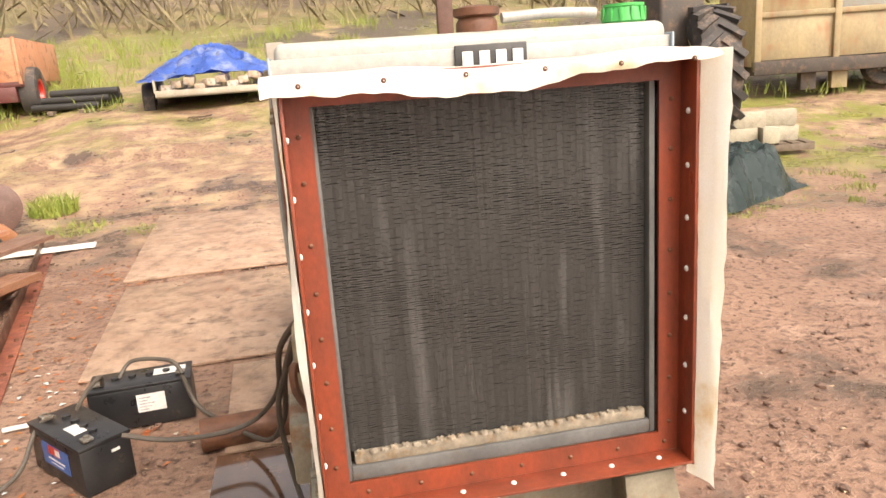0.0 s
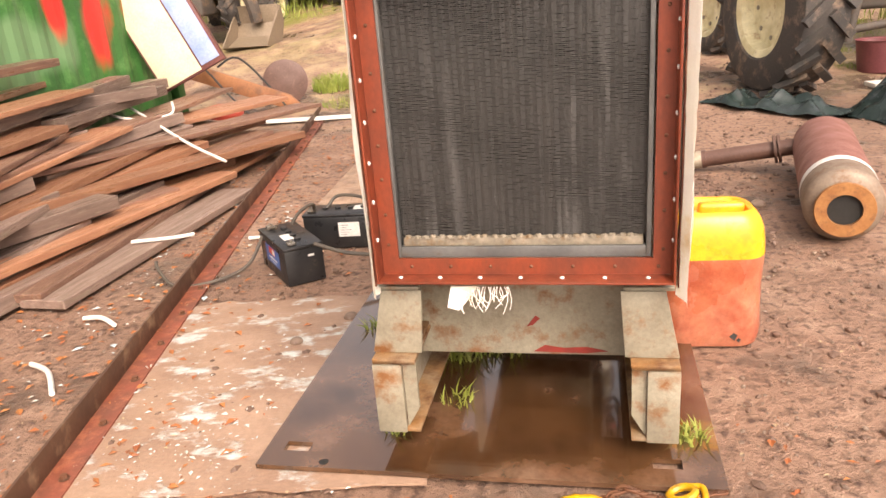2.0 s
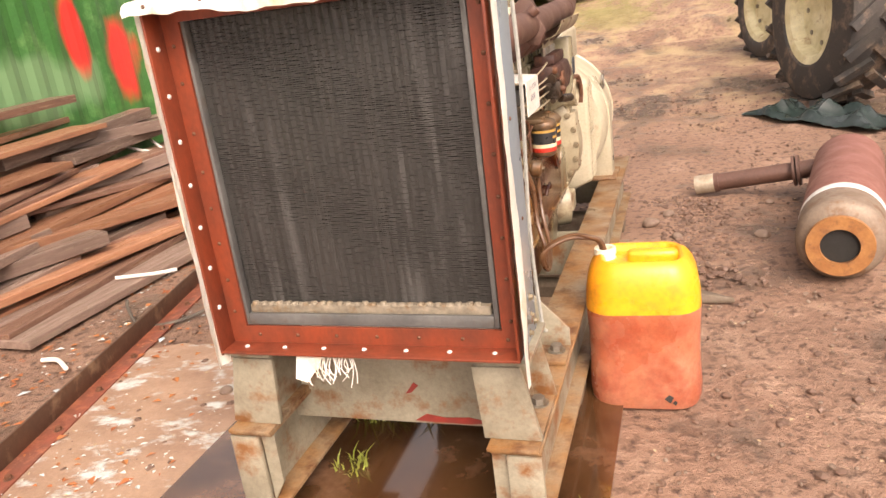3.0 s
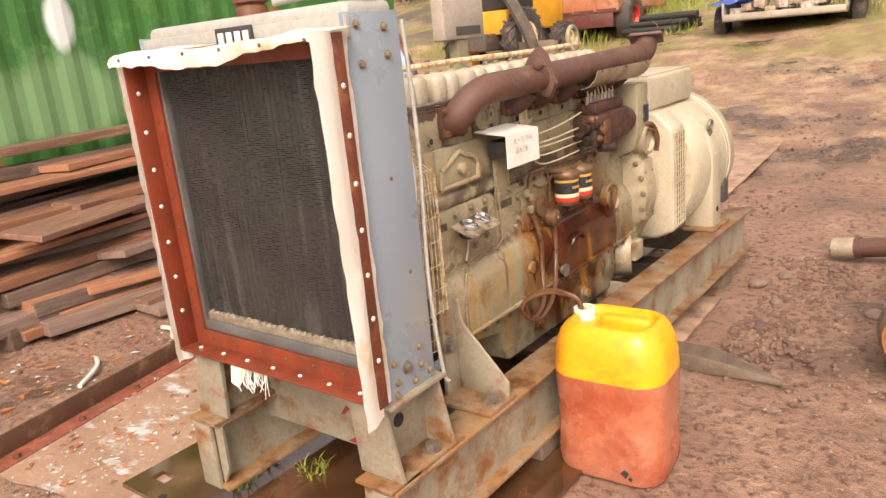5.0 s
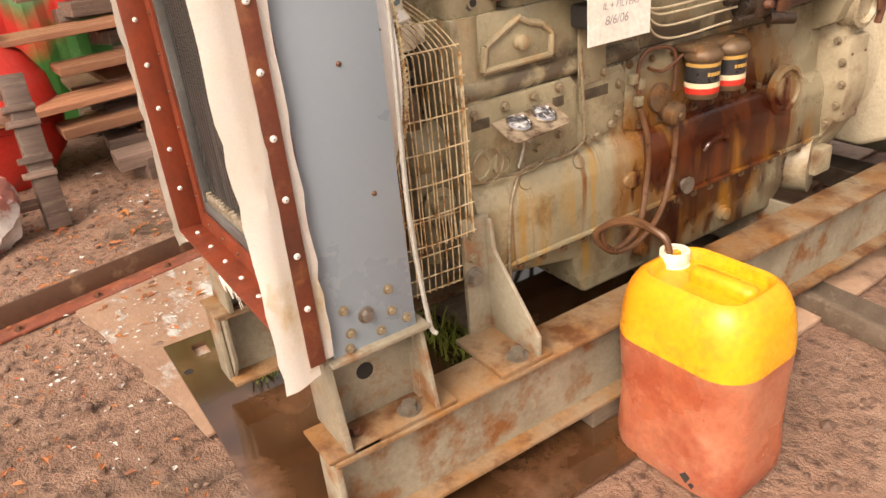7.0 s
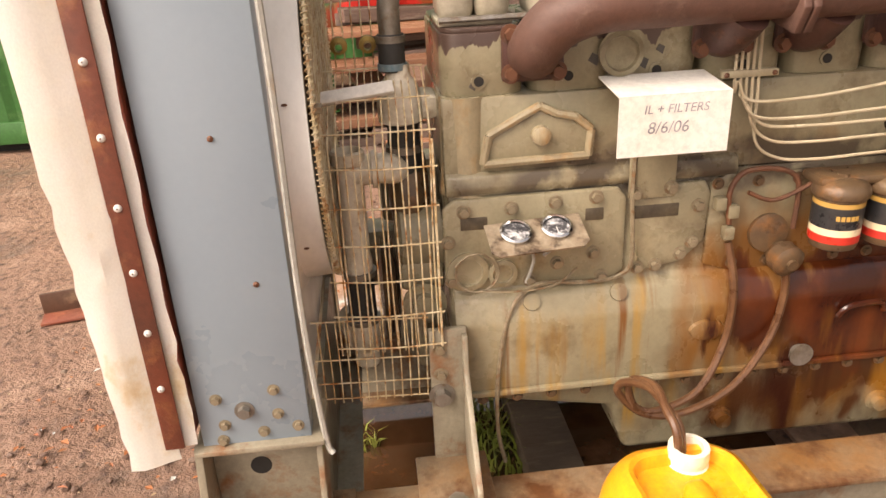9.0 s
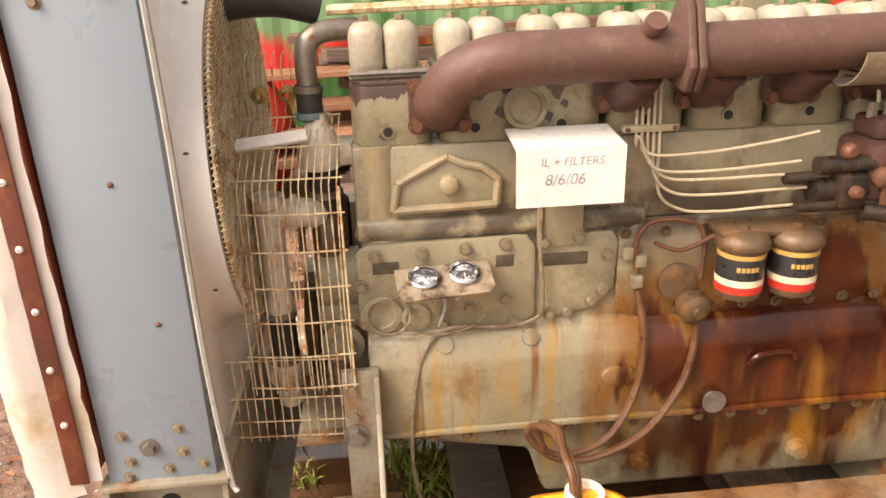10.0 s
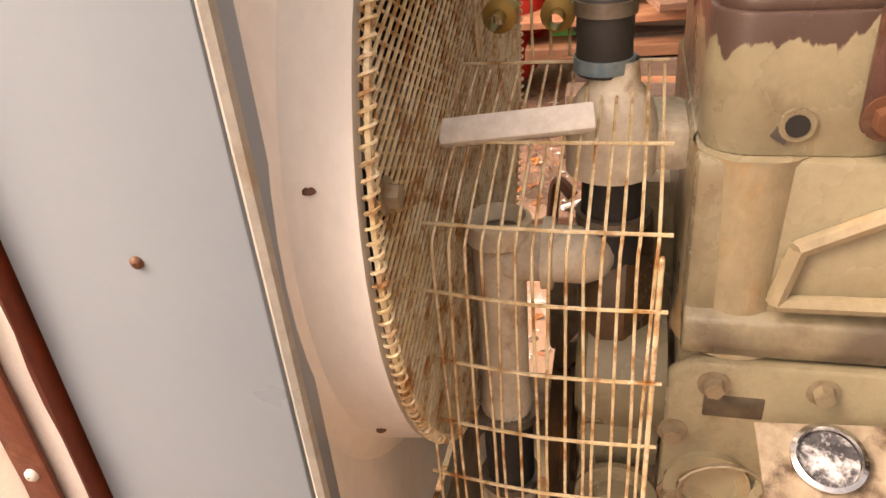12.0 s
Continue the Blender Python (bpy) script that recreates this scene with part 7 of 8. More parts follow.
# leaning panel, cream and blue
rv, uv = Vector((0.97, 0.24, 0)), Vector((0.05, 0.1, 1)).normalized()
a_ = (0.9 * rv + 0.42 * uv).normalized()
n_ = a_.cross(-0.5 * rv + 0.8 * uv).normalized()
b_ = n_.cross(a_)
pm = Matrix.Translation((-4.02, 5.05, 1.36)) @ Matrix((a_, b_, n_)).transposed().to_4x4()
pan = thing("old_panel", "cream and blue steel panel leaning against scrap", "panel", pm)
bm = B()
box(bm, -0.36, 0.36, -0.65, 0.65, -0.10, -0.004, 0.008)
part("casing", bm, surf("maroon_edge", (0.11, 0.035, 0.03), (0.15, 0.05, 0.04), 5, 0.5, 0, 0.15, 50), pan, "maroon edged casing")
bm = B()
box(bm, -0.34, 0.10, -0.63, 0.63, -0.004, 0.006, 0.003)
part("cream_face", bm, surf("old_cream", (0.66, 0.61, 0.42), (0.58, 0.52, 0.34), 4, 0.5, 0, 0.1, 50, (0.35, 0.25, 0.15), 0.7, 7), pan)
bm = B()
box(bm, 0.12, 0.33, -0.60, 0.62, -0.004, 0.010, 0.003)
part("blue_strip", bm, surf("pale_blue", (0.22, 0.32, 0.60), (0.34, 0.42, 0.62), 4, 0.5, 0, 0.1, 50), pan)

# ---- green container ----
def container():
    c = thing("shipping_container", "green corrugated steel container with red and white paint patches", "container")
    g = surf("container_green", (0.032, 0.145, 0.028), (0.022, 0.105, 0.02), 1.2, 0.5, 0, 0.1, 40, (0.10, 0.24, 0.07), 0.6, 3)
    nt = g.node_tree
    N, L = nt.nodes, nt.links.new
    bs = N["Principled BSDF"]
    old = bs.inputs["Base Color"].links[0].from_socket
    tc = N.new("ShaderNodeTexCoord")
    nz = N.new("ShaderNodeTexNoise")
    nz.inputs["Scale"].default_value, nz.inputs["Detail"].default_value = 2.2, 5
    mp0 = N.new("ShaderNodeMapping")
    mp0.inputs["Scale"].default_value = (1, 1.6, 0.7)
    L(tc.outputs["Object"], mp0.inputs["Vector"]), L(mp0.outputs[0], nz.inputs["Vector"])
    for (y, z), (sy, sz), colr in (((1.55, 1.35), (0.9, 0.35), (0.13, 0.25, 0.11)), ((0.2, 1.15), (0.6, 0.3), (0.13, 0.25, 0.11)), ((3.3, 1.2), (0.8, 0.3), (0.13, 0.25, 0.11)), ((1.75, 2.0), (0.13, 0.22), (0.55, 0.62, 0.6)), ((0.6, 0.92), (0.45, 0.12), (0.60, 0.03, 0.02)),
                                   ((-0.3, 0.8), (0.5, 0.30), (0.60, 0.03, 0.02)), ((4.5, 1.35), (0.22, 0.45), (0.60, 0.03, 0.02)), ((3.95, 1.65), (0.14, 0.35), (0.60, 0.03, 0.02)), ((5.25, 1.5), (0.3, 0.35), (0.60, 0.03, 0.02))):
        mp = N.new("ShaderNodeMapping")
        mp.inputs["Location"].default_value = (0, -y / sy, -z / sz)
        mp.inputs["Scale"].default_value = (0, 1 / sy, 1 / sz)
        L(tc.outputs["Object"], mp.inputs["Vector"])
        ln = N.new("ShaderNodeVectorMath")
        ln.operation = "LENGTH"
        L(mp.outputs[0], ln.inputs[0])
        ad = N.new("ShaderNodeMath")
        ad.operation = "MULTIPLY_ADD"
        ad.inputs[1].default_value = -1.5
        L(nz.outputs["Fac"], ad.inputs[0]), L(ln.outputs["Value"], ad.inputs[2])
        r = N.new("ShaderNodeMapRange")
        r.inputs["From Min"].default_value, r.inputs["From Max"].default_value = 0.35, -0.05
        L(ad.outputs[0], r.inputs["Value"])
        x = N.new("ShaderNodeMix")
        x.data_type = "RGBA"
        L(r.outputs["Result"], x.inputs["Factor"]), L(old, x.inputs["A"])
        x.inputs["B"].default_value = (*colr, 1)
        old = x.outputs["Result"]
    L(old, bs.inputs["Base Color"])
    X = -4.32
    bm = B()
    prof, y = [], -3.0
    while y < 5.6:
        prof += [(X, y), (X, y + 0.075), (X - 0.018, y + 0.143), (X - 0.018, y + 0.21)]
        y += 0.278
    lo = [bm.verts.new((p[0], p[1], 0.25)) for p in prof]
    hi = [bm.verts.new((p[0], p[1], 2.6)) for p in prof]
    for i in range(len(prof) - 1):
        bm.faces.new((lo[i], lo[i + 1], hi[i + 1], hi[i]))
    part("side_wall", bm, g, c, smooth=0)
    for nm, b in (("bottom_rail", (X - 0.1, X + 0.02, -3.05, 5.65, 0.08, 0.25)), ("top_rail", (X - 0.1, X + 0.02, -3.05, 5.65, 2.6, 2.7)), ("corner_post", (X - 0.12, X + 0.03, 5.63, 5.77, 0.05, 2.7)),
                  ("corner_post", (X - 0.12, X + 0.03, -3.17, -3.03, 0.05, 2.7)), ("end_wall", (X - 2.4, X - 0.12, 5.68, 5.72, 0.1, 2.65)), ("roof", (X - 2.4, X - 0.1, -3.05, 5.7, 2.62, 2.66)), ("back_wall", (X - 2.44, X - 2.4, -3.05, 5.7, 0.1, 2.65)), ("front_wall", (X - 2.4, X - 0.12, -3.12, -3.08, 0.1, 2.65))):
        bm = B()
        box(bm, *b, 0.006)
        part(nm, bm, g, c)
    bm = B()
    box(bm, X - 2.3, X - 0.1, -3.0, 5.6, 0.0, 0.2)
    part("underframe", bm, shade_black, c)


container()
# red tank, sack and notched post beside the pile
bm = B()
lathe(bm, [(0.0, 0.0), (0.22, 0.0), (0.40, 0.18), (0.44, 0.38), (0.40, 0.58), (0.30, 0.72), (0.2, 0.78), (0.2, 0.84), (0, 0.84)], (0, 0, 0), (0, 0, 1), 36)
red_bright = surf("bright_red_paint", (0.55, 0.03, 0.02), (0.46, 0.03, 0.02), 4, 0.4, 0, 0.1, 40, (0.2, 0.05, 0.04), 0.7, 6)
drum = thing("red_drum", "round bright red metal drum beside the timber", "drum", pose(-3.58, -0.36, 0.0) @ Matrix.Diagonal((0.92, 0.92, 1.1, 1)))
part("shell", bm, red_bright, drum)
bm = B()
lathe(bm, [(0.435, 0.355), (0.452, 0.365), (0.452, 0.395), (0.435, 0.405)], (0, 0, 0), (0, 0, 1), 36)
part("seam_band", bm, red_bright, drum)
bm = B()
lathe(bm, [(0.06, 0.838), (0.06, 0.868), (0.05, 0.878), (0, 0.878)], (0, 0, 0), (0, 0, 1), 20)
part("filler_cap", bm, dark_rust, drum)
bm = B()
bmesh.ops.create_icosphere(bm, subdivisions=4, radius=1)
for v in bm.verts:
    v.co = Vector((v.co.x * 0.20, v.co.y * 0.30, max(v.co.z, -0.75) * 0.27))
    v.co *= 1 + 0.42 * (0.3 - abs(noise.noise(v.co * 7))) + 0.22 * (0.3 - abs(noise.noise(v.co * 17)))
sack = solid("sack", bm, surf("printed_sack", (0.70, 0.66, 0.62), (0.62, 0.56, 0.52), 3, 0.5, 0, 0.1, 40, (0.42, 0.16, 0.13), 0.52, 2.5, spot_soft=0.02), "crumpled white and red plastic sack", "sack", m=pose(-2.52, -0.72, 0.2))
post = thing("notched_post", "weathered notched timber post leaning on the pile", "post", Matrix.Translation((-2.55, -0.25, 0.0)) @ pose(0, 0, 0, -4, -14, 10))
bm = B()
box(bm, -0.035, 0.035, -0.06, 0.06, 0.0, 0.82, 0.006)
part("upright", bm, wood_mats[2], post)
for z in (0.28, 0.36, 0.55, 0.63):
    bm = B()
    box(bm, -0.05, 0.05, -0.09, 0.065, z, z + 0.035, 0.004)
    part("cleat", bm, wood_mats[2], post)
for z, l in ((0.12, 0.5), (0.58, 0.45), (0.70, 0.4)):
    bm = B()
    box(bm, -0.06, -0.02, -l, 0.05, z, z + 0.06, 0.004)
    part("rail", bm, wood_mats[0], post)

# ---- far things in the yard ----
tyre_mat = surf("muddy_tyre", (0.035, 0.032, 0.03), (0.06, 0.05, 0.042), 4, 0.75, 0, 0.3, 40, (0.17, 0.12, 0.085), 0.6, 5)
rim_mat = surf("cream_rim", (0.72, 0.66, 0.42), (0.52, 0.45, 0.25), 5, 0.5, 0, 0.15, 40, (0.28, 0.15, 0.07), 0.66, 8)


def wheel(parent, c, axis, R, W, rim_r, lugs=18, rim=rim_mat):
    q = Vector(axis).to_track_quat("Z", "Y").to_matrix().to_4x4()
    M = Matrix.Translation(c) @ q
    bm = B()
    h = W / 2
    lathe(bm, [(rim_r, -h * 0.8), (rim_r + 0.03, -h * 0.95), ((rim_r + R) / 2, -h), (R * 0.93, -h * 0.85), (R * 0.965, -h * 0.4), (R * 0.97, 0), (R * 0.965, h * 0.4), (R * 0.93, h * 0.85), ((rim_r + R) / 2, h), (rim_r + 0.03, h * 0.95), (rim_r, h * 0.8)], (0, 0, 0), (0, 0, 1), 48)
    bmesh.ops.transform(bm, matrix=M, verts=bm.verts)
    wh = part("wheel", bm, tyre_mat, parent, "muddy lugged tyre")
    if lugs:
        bm = B()
        for s in (1, -1):
            for i in range(lugs):
                a = 2 * math.pi * (i + (0.5 if s < 0 else 0)) / lugs
                mm = M @ Matrix.Rotation(a, 4, "Z") @ Matrix.Translation((R * 0.965, 0, s * h * 0.48)) @ Matrix.Rotation(s * 0.75, 4, "X")
                box(bm, -0.02, R * 0.045, -R * 0.045, R * 0.045, -h * 0.62, h * 0.62, m=mm)
        tagged(part("tyre_lug", bm, tyre_mat, wh), kind="stuff")
    bm = B()
    lathe(bm, [(0.0, h * 0.2), (rim_r * 0.35, h * 0.2), (rim_r * 0.45, h * 0.3), (rim_r * 0.8, h * 0.35), (rim_r * 0.88, h * 0.8), (rim_r + 0.012, h * 0.88), (rim_r + 0.012, -h * 0.88), (rim_r * 0.5, -h * 0.5), (0, -h * 0.5)], (0, 0, 0), (0, 0, 1), 36)
    bmesh.ops.transform(bm, matrix=M, verts=bm.verts)
    rm = part("rim", bm, rim, wh, "cream painted rim")
    for i in range(8):
        a = 2 * math.pi * i / 8
        p = M @ Vector((rim_r * 0.62, 0, h * 0.24)).lerp(Vector((rim_r * 0.62, 0, h * 0.24)), 0)
        p = M @ (Matrix.Rotation(a, 3, "Z") @ Vector((rim_r * 0.62, 0, h * 0.2)))
        piece("wheel_nut", bolt_big, rm, Matrix.Translation(p) @ q @ Matrix.Diagonal((1.4, 1.4, 2, 1)))
    return wh


dark_machine = surf("dark_machinery", (0.05, 0.042, 0.036), (0.09, 0.07, 0.055), 3, 0.7, 0, 0.3, 30, (0.16, 0.10, 0.06), 0.6, 5)
tr = thing("tractor", "old dark tractor with cream wheels and muddy lugged tyres", "tractor")
wheel(tr, (2.24, 6.95, rise(0, 6.95) + 0.90), (-0.955, -0.30, 0), 0.92, 0.56, 0.50, 20)
wheel(tr, (1.92, 9.35, rise(0, 9.35) + 0.66), (-0.93, -0.36, 0), 0.68, 0.40, 0.43, 18)
wheel(tr, (5.5, 8.6, rise(0, 8.6) + 0.98), (-0.95, 0.25, 0), 1.0, 0.6, 0.55, 22)
for b in ((3.1, 5.6, 8.5, 9.3, 0.75, 1.35), (3.4, 4.6, 8.3, 9.0, 1.35, 1.95), (2.6, 3.3, 8.4, 9.4, 0.6, 0.95), (4.8, 5.5, 8.6, 9.5, 1.3, 2.4)):
    bm = B()
    box(bm, *b, 0.06, 3)
    part("body", bm, dark_machine, tr)
for p, q, r in (((3.0, 8.2, 0.5), (4.9, 8.1, 0.75), 0.05), ((3.3, 8.15, 0.4), (3.5, 8.2, 1.6), 0.05), ((4.3, 8.1, 0.5), (4.6, 8.2, 1.9), 0.04), ((2.9, 8.6, 1.0), (2.3, 9.4, 0.85), 0.06)):
    bm = B()
    cyl(bm, p, q, r, n=12)
    part("linkage", bm, dark_machine, tr)
bm = B()
lathe(bm, [(0.0, 0), (0.22, 0), (0.27, 0.36), (0.285, 0.37), (0.265, 0.36), (0.21, 0.02), (0, 0.02)], (0, 0, 0), (0, 0, 1), 28)
solid("bucket", bm, surf("maroon_plastic", (0.12, 0.03, 0.035), (0.16, 0.045, 0.045), 5, 0.5, 0, 0.1, 40), "maroon plastic bucket standing by the tractor", "bucket", m=pose(3.55, 7.75, rise(0, 7.75)))
bm = B()
box(bm, -0.4, 0.4, -0.12, 0.12, 0, 0.05, 0.004)
solid("white_slab", bm, white_tin, "white slab lying by the tractor", "slab", m=pose(3.6, 7.0, rise(0, 7.0), 0, 0, 10))
# green tarpaulin heap
tarp_mat = surf("green_tarpaulin", (0.03, 0.05, 0.045), (0.055, 0.08, 0.075), 2.5, 0.24, 0, 0.1, 40, (0.10, 0.12, 0.13), 0.62, 4)


def sheet(name, mat, lbl, cat, cx, cy, w, d, hf, seed, n=(64, 44), turn=0):
    bm = B()
    g = []
    for j in range(n[1] + 1):
        row = []
        for i in range(n[0] + 1):
            u, v = 2 * i / n[0] - 1, 2 * j / n[1] - 1
            x, y = u * w * (1 + 0.12 * noise.noise(Vector((u * 2, v * 2, seed)))), v * d * (1 + 0.15 * noise.noise(Vector((u * 2, v * 2, seed + 5))))
            p = Vector((x * 1.9, y * 1.9, seed))
            crease = 0.26 * (0.45 - abs(noise.noise(p * 1.1))) + 0.16 * (0.45 - abs(noise.noise(p * 2.6 + Vector((3, 1, 0))))) + 0.06 * (0.45 - abs(noise.noise(p * 5.5)))
            e = max(0.0, 1 - max(abs(u), abs(v)) ** 3)
            row.append(bm.verts.new((x, y, max(hf(u, v) + crease * (0.3 + 0.7 * e), 0.012))))
        g.append(row)
    for a, b in zip(g, g[1:]):
        for i in range(n[0]):
            bm.faces.new((a[i], a[i + 1], b[i + 1], b[i]))
    bmesh.ops.solidify(bm, geom=list(bm.faces), thickness=0.006)
    return solid(name, bm, mat, lbl, cat, m=pose(cx, cy, rise(cx, cy) - 0.01, 0, 0, turn), smooth=25)


sheet("tarpaulin", tarp_mat, "crumpled dark green tarpaulin heaped on the mud", "tarpaulin", 3.80, 5.72, 1.2, 0.62, lambda u, v: (0.40 + 0.10 * u) * min(1.0, 1.7 * max(0.0, 1 - abs(u) ** 2.6) * max(0.0, 1 - abs(v) ** 2.4)) - 0.03, 3, (90, 60), turn=28)
sheet("tarpaulin", tarp_mat, "flat trailing end of a dark green tarpaulin", "tarpaulin", 2.05, 6.05, 0.75, 0.28, lambda u, v: 0.02, 9, (40, 20), turn=-52)
# pallet and concrete blocks
pal = thing("pallet", "weathered wooden pallet under concrete blocks", "pallet", pose(6.05, 8.1, rise(0, 8.1) + 0.01, 0, 0, -15))
for y in (-0.45, 0, 0.45):
    bm = B()
    box(bm, -0.6, 0.6, y - 0.05, y + 0.05, 0, 0.09, 0.004)
    part("runner", bm, old_wood, pal)
for i in range(7):
    bm = B()
    box(bm, -0.6 + 0.18 * i, -0.48 + 0.18 * i, -0.5, 0.5, 0.09, 0.112, 0.003)
    part("slat", bm, old_wood, pal)
concrete = surf("concrete_block", (0.40, 0.36, 0.27), (0.32, 0.28, 0.21), 4, 0.8, 0, 0.4, 40, (0.24, 0.21, 0.15), 0.64, 6)
bm = B()
box(bm, -0.22, 0.22, -0.11, 0.11, 0, 0.215, 0.008)
blk = mesh_of("concrete_block", bm, concrete, 30)
for x, y, z, a in ((-0.35, -0.3, 0, 0), (0.02, -0.3, 0, 88), (-0.4, 0.1, 0, 90), (-0.25, -0.28, 0.216, 4), (0.25, -0.15, 0.0, 3), (0.22, -0.15, 0.216, -6), (-0.1, 0.2, 0, 80)):
    ob = new("concrete_block", blk)
    ob.matrix_world = pose(6.05, 8.1, rise(0, 8.1) + 0.122, 0, 0, -15) @ pose(x, y, z, 0, 0, a)
    tagged(ob, "pale weathered concrete block stacked on a pallet", "concrete block", "blocks on pallet")
# large farm trailer
ft_paint = surf("faded_yellow_body", (0.36, 0.28, 0.15), (0.27, 0.21, 0.125), 1.5, 0.6, 0, 0.2, 20, (0.28, 0.13, 0.06), 0.60, 2.5, streak=(1, 1, 0.6))
ft_blue = surf("faded_blue_grey", (0.28, 0.30, 0.29), (0.30, 0.28, 0.23), 1.5, 0.6, 0, 0.2, 20, (0.30, 0.18, 0.1), 0.62, 2.5)
big = thing("farm_trailer", "faded yellow and grey high-sided farm trailer, rusting", "trailer", pose(8.6, 12.0, rise(0, 12.2), 0, 0, -14))
for i in range(5):
    for z0, z1, mm in ((0.62, 1.42, ft_paint), (1.52, 2.5, ft_blue if i else ft_paint)):
        bm = B()
        box(bm, 0.06 + 1.5 * i, 1.44 + 1.5 * i, 0.02, 0.06, z0, z1, 0.005)
        part("side_panel", bm, mm, big)
    bm = B()
    box(bm, -0.06 + 1.5 * i, 0.06 + 1.5 * i, -0.04, 0.1, 0.4, 2.55, 0.006)
    part("side_post", bm, ft_paint, big)
for nm, b in (("rail", (-0.06, 7.6, -0.03, 0.1, 1.42, 1.52)), ("rail", (-0.06, 7.6, -0.03, 0.1, 2.5, 2.6)), ("sill", (-0.06, 7.6, -0.06, 0.12, 0.34, 0.6)), ("floor", (0, 7.5, 0.1, 2.3, 0.5, 0.58)), ("far_side", (0, 7.5, 2.3, 2.36, 0.5, 2.5)), ("headboard", (-0.04, 0.02, 0.1, 2.3, 0.5, 2.5)), ("chassis", (0.2, 7.4, 0.7, 1.6, 0.3, 0.5))):
    bm = B()
    box(bm, *b, 0.01)
    part(nm, bm, ft_paint if nm in ("rail", "far_side", "headboard") else dark_machine, big)
wheel(big, (2.6, 0.35, 0.42), (0, -1, 0), 0.44, 0.28, 0.24, 0, dark_machine)
wheel(big, (4.0, 0.35, 0.42), (0, -1, 0), 0.44, 0.28, 0.24, 0, dark_machine)
for x in (0.9, 1.5, 5.2):
    bm = B()
    box(bm, x, x + 0.3, 0.1, 0.3, 0.0, 0.4, 0.01)
    part("prop_leg", bm, ft_paint if x == 1.5 else dark_machine, big)
# flatbed trailer under a blue tarpaulin
flat = thing("flatbed_trailer", "small grey flatbed trailer loaded with scrap", "trailer", pose(-1.92, 13.9, rise(0, 14.0), 0, 0, 6) @ Matrix.Diagonal((1.1, 1.1, 1.1, 1)))
for b in ((-0.95, 0.95, 0, 3.0, 0.38, 0.46), (-0.95, 0.95, -0.04, 0.0, 0.40, 0.505), (-0.97, -0.93, 0, 3.0, 0.46, 0.7), (0.93, 0.97, 0, 3.0, 0.46, 0.7)):
    bm = B()
    box(bm, *b, 0.01)
    part("deck" if b[5] < 0.5 else "side_board", bm, surf("grey_boards", (0.36, 0.32, 0.25), (0.28, 0.24, 0.18), 3, 0.7, 0, 0.2, 30) if b[5] < 0.5 else bpy.data.materials["grey_boards"], flat)
wheel(flat, (-1.1, 0.8, 0.33), (-1, 0, 0), 0.34, 0.22, 0.18, 0, dark_machine)
wheel(flat, (1.1, 0.8, 0.33), (1, 0, 0), 0.34, 0.22, 0.18, 0, dark_machine)
blue_t = surf("blue_tarpaulin", (0.06, 0.14, 0.50), (0.10, 0.20, 0.60), 2, 0.35, 0, 0.1, 30, (0.42, 0.48, 0.62), 0.60, 2.5)
tp = sheet("tarpaulin", blue_t, "bright blue tarpaulin tied over a loaded trailer", "tarpaulin", -1.95, 15.25, 1.4, 1.35, lambda u, v: 0.62 * math.exp(-(u * u * 1.6 + v * v * 1.2)) + 0.08, 14, (40, 30), turn=6)
tp.location.z = rise(0, 14.0) + 0.58
scrap_mat = surf("mixed_scrap", (0.34, 0.24, 0.15), (0.55, 0.50, 0.44), 5, 0.6, 0, 0.3, 30, (0.10, 0.07, 0.05), 0.55, 8)
for k in range(9):
    r2 = random.Random(60 + k)
    bm = B()
    box(bm, -0.16, 0.16, -0.1, 0.1, 0, 0.14, 0.02)
    solid("scrap_box", bm, scrap_mat, "mixed scrap piece loaded on a flatbed trailer", "scrap", "trailer load", pose(-2.75 + 0.21 * k, 14.05 + 0.05 * (k % 2), rise(0, 14.0) + 0.515 + 0.07 * (k % 3), r2.uniform(-10, 10), r2.uniform(-15, 15), r2.uniform(0, 90)))
# black pipes on bearers
for k in range(11):
    bm = B()
    cyl(bm, (-5.6 + 0.05 * k, 15.2 + 0.14 * (k % 4), 0), (-4.25 + 0.2 * (k % 3), 15.0 + 0.14 * (k % 4), 0), 0.07, n=12)
    solid("black_pipe", bm, black_rubber, "black plastic pipe in a bundle on bearers", "pipe", "black pipes", pose(0, 0, rise(0, 15.2) + 0.16 + 0.13 * (k // 4)))
for x in (-5.2, -4.6):
    bm = B()
    box(bm, x - 0.06, x + 0.06, 14.9, 15.8, 0, 0.09, 0.006)
    solid("bearer", bm, old_wood, "timber bearer under black pipes", "timber", "pipe bearers", pose(0, 0, rise(0, 15.2)))
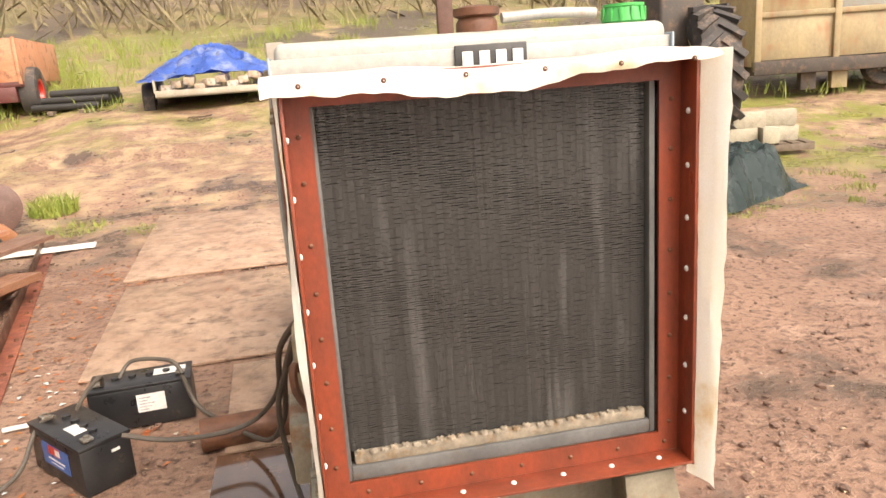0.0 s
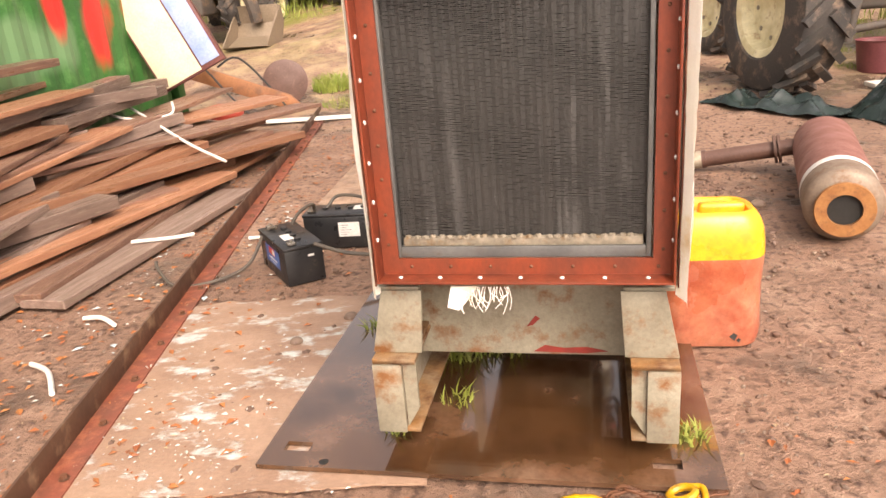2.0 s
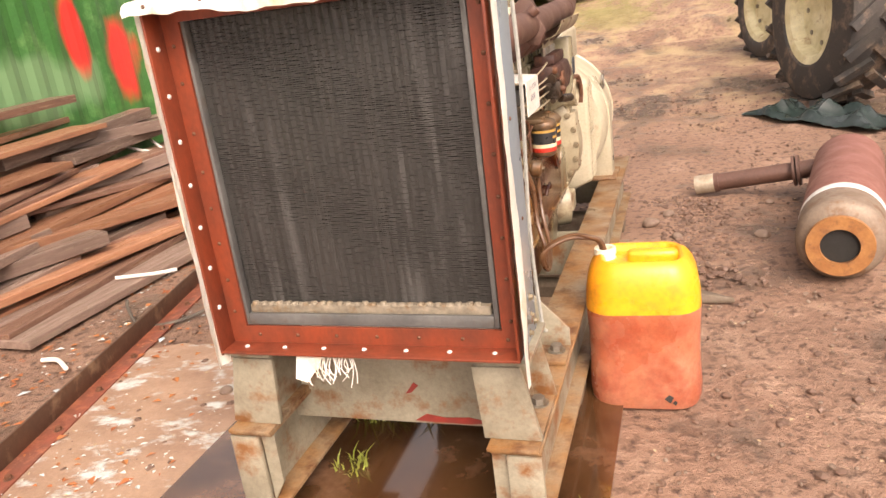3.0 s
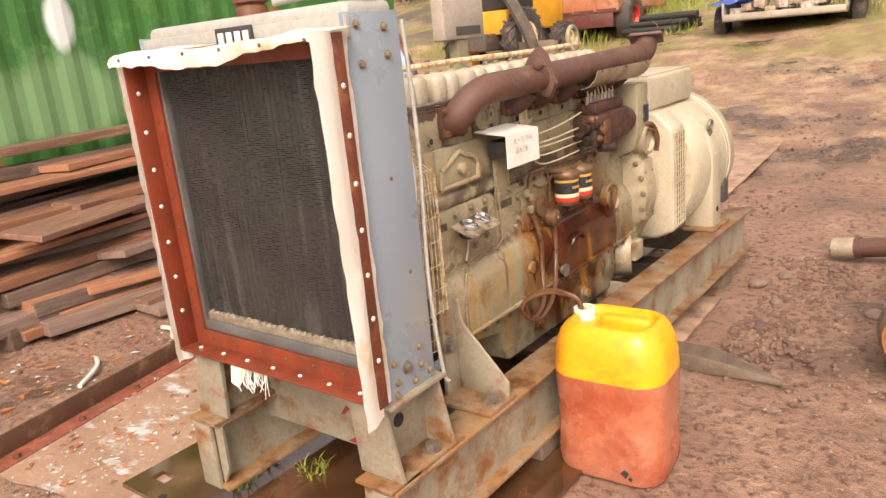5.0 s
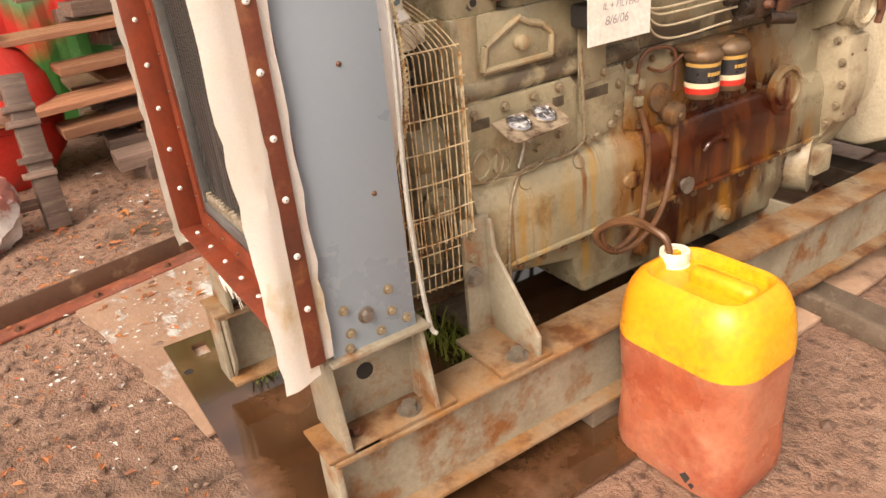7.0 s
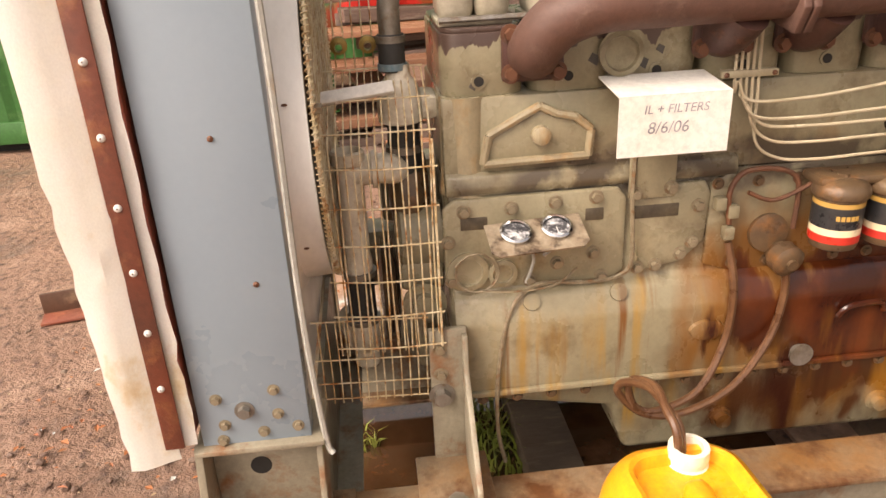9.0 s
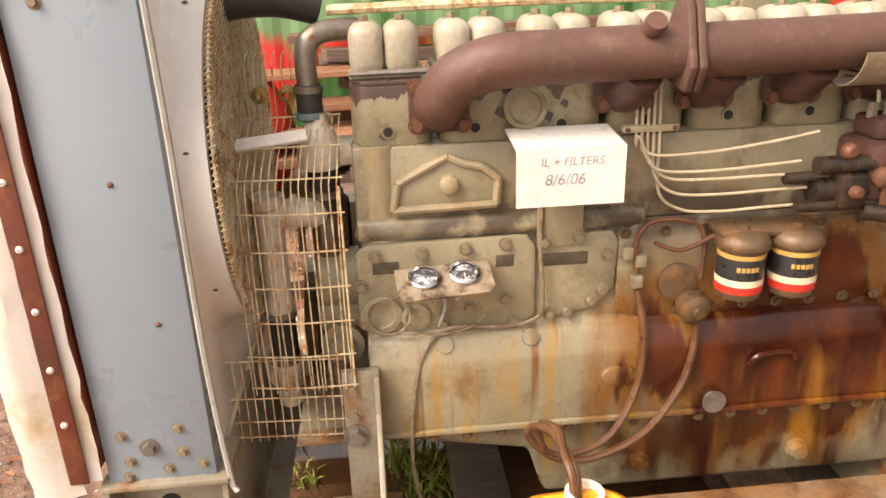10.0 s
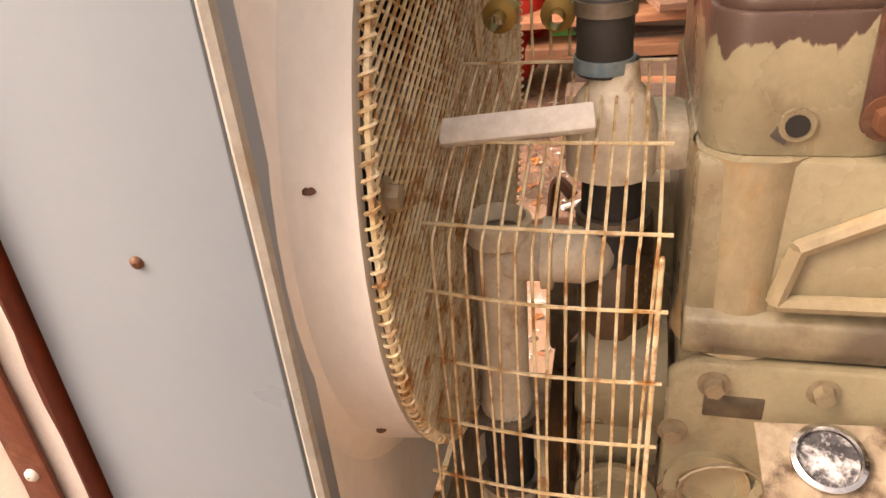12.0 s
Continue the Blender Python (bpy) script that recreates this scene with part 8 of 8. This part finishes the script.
# digger: yellow body, arm and bucket
yel_m = surf("digger_yellow", (0.60, 0.32, 0.02), (0.50, 0.25, 0.02), 3, 0.45, 0, 0.15, 30, (0.2, 0.11, 0.05), 0.66, 5)
dg = thing("digger", "yellow backhoe digger with steel bucket", "digger", pose(-0.6, 0.5, 0.06))
DX, DY, DZ = -6.9, 12.9, rise(0, 12.9)
for nm, b, mm in (("engine_hood", (-0.5, 0.5, 0.0, 1.6, 0.75, 1.45), yel_m), ("cab_base", (-0.7, 0.7, -1.2, 0.1, 0.7, 1.2), yel_m), ("cab_roof", (-0.7, 0.7, -1.2, 0.1, 2.3, 2.42), yel_m), ("window_pane", (-0.64, 0.64, -1.12, 0.02, 1.2, 2.3), black_rubber), ("chassis", (-0.4, 0.4, -1.6, 1.6, 0.4, 0.75), dark_machine)):
    bm = B()
    box(bm, *(v + o for v, o in zip(b, (DX, DX, DY, DY, DZ, DZ))), 0.05, 3)
    part(nm, bm, mm, dg)
for x, y, R in ((-0.75, -0.7, 0.62), (0.75, -0.7, 0.62), (-0.65, 1.3, 0.45), (0.65, 1.3, 0.45)):
    wheel(dg, (DX + x, DY + y, DZ + R - 0.02), (1 if x > 0 else -1, 0, 0), R, 0.38, R * 0.5, 16)
bm = B()
box(bm, -7.35, -7.05, 11.55, 11.85, 0.62, 3.2, 0.02)
box(bm, -7.3, -7.1, 11.6, 12.4, 1.1, 1.4, 0.02)
part("boom", bm, yel_m, dg)
bm = B()
tube(bm, [(-7.2, 11.7, 2.9), (-6.4, 11.6, 2.6), (-5.7, 11.6, 1.5), (-5.6, 11.7, 0.95)], 0.13, 8, 4)
part("dipper", bm, dark_machine, dg)
bm = B()
prism(bm, [(10.95, 0.06), (11.15, 0.0), (11.75, 0.10), (11.95, 0.45), (11.85, 0.75), (11.7, 0.78), (11.78, 0.45), (11.65, 0.2), (11.15, 0.05)], "x", -6.05, -5.15, 0.01)
for x in (-6.06, -5.17):
    prism(bm, [(10.95, 0.06), (11.15, 0.0), (11.75, 0.10), (11.95, 0.45), (11.85, 0.75)], "x", x, x + 0.03)
bmesh.ops.translate(bm, verts=bm.verts, vec=(0, 0, rise(0, 11.4) - 0.03))
part("bucket", bm, surf("worn_bucket", (0.20, 0.15, 0.10), (0.26, 0.20, 0.14), 3, 0.5, 0.3, 0.2, 30), dg, "worn brown steel bucket")
# orange-red tipper behind
tip = thing("tipper_trailer", "rusty orange-red tipping trailer", "trailer", pose(-7.35, 15.0, rise(0, 15.0), 0, 0, 4))
maroon_steel = surf("maroon_steel", (0.13, 0.03, 0.025), (0.08, 0.025, 0.02), 3, 0.5, 0, 0.2, 30, (0.12, 0.07, 0.05), 0.6, 4)
orange_m = surf("faded_orange_red", (0.42, 0.15, 0.07), (0.50, 0.26, 0.15), 2, 0.6, 0, 0.2, 30, (0.2, 0.08, 0.04), 0.6, 4)
for b, nm in (((0, 1.7, 0, 0.06, 0.75, 1.6), "tailboard"), ((0, 0.06, 0, 3.5, 0.75, 1.6), "side"), ((1.64, 1.7, 0, 3.5, 0.75, 1.6), "side"), ((0, 1.7, 0, 3.5, 0.65, 0.75), "floor"), ((0.15, 1.55, -0.02, 3.3, 0.35, 0.65), "chassis")):
    bm = B()
    box(bm, *b, 0.01)
    part(nm, bm, maroon_steel if nm in ("chassis", "floor") else orange_m, tip)
for k in range(4):
    bm = B()
    box(bm, 0.02 + 0.54 * k, 0.08 + 0.54 * k, -0.05, 0.0, 0.7, 1.62, 0.005)
    part("rib", bm, orange_m, tip)
wheel(tip, (-0.02, 0.6, 0.52), (-1, 0, 0), 0.54, 0.36, 0.26, 0, band_red)
wheel(tip, (1.72, 0.6, 0.52), (1, 0, 0), 0.54, 0.36, 0.26, 0, band_red)
# green plastic cap left on the header tank
bm = B()
lathe(bm, [(0.046, 0.0), (0.05, 0.004), (0.044, 0.034), (0.047, 0.036), (0.047, 0.042), (0.0, 0.043)], (0, 0, 0), (0, 0, 1), 28)
gc = thing("plastic_cap", "bright green plastic cap resting on the radiator", "cap", pose(0.375, 0.165, 1.674))
grn = surf("green_plastic", (0.06, 0.42, 0.10), (0.05, 0.34, 0.08), 4, 0.4, 0, 0.1, 30)
part("cap_body", bm, grn, gc)
for k in range(12):
    bm = B()
    a = 2 * math.pi * k / 12
    box(bm, 0.045, 0.051, -0.004, 0.004, 0.004, 0.034, 0.001, m=Matrix.Rotation(a, 4, "Z"))
    part("grip_rib", bm, grn, gc)
bm = B()
box(bm, -0.17, 0.17, -0.1, 0.1, -0.2, 3.4, 0.02)
solid("steel_post", bm, exhaust_rust, "tall brown steel post", "post", m=pose(3.036, 15.0, rise(0, 15)))
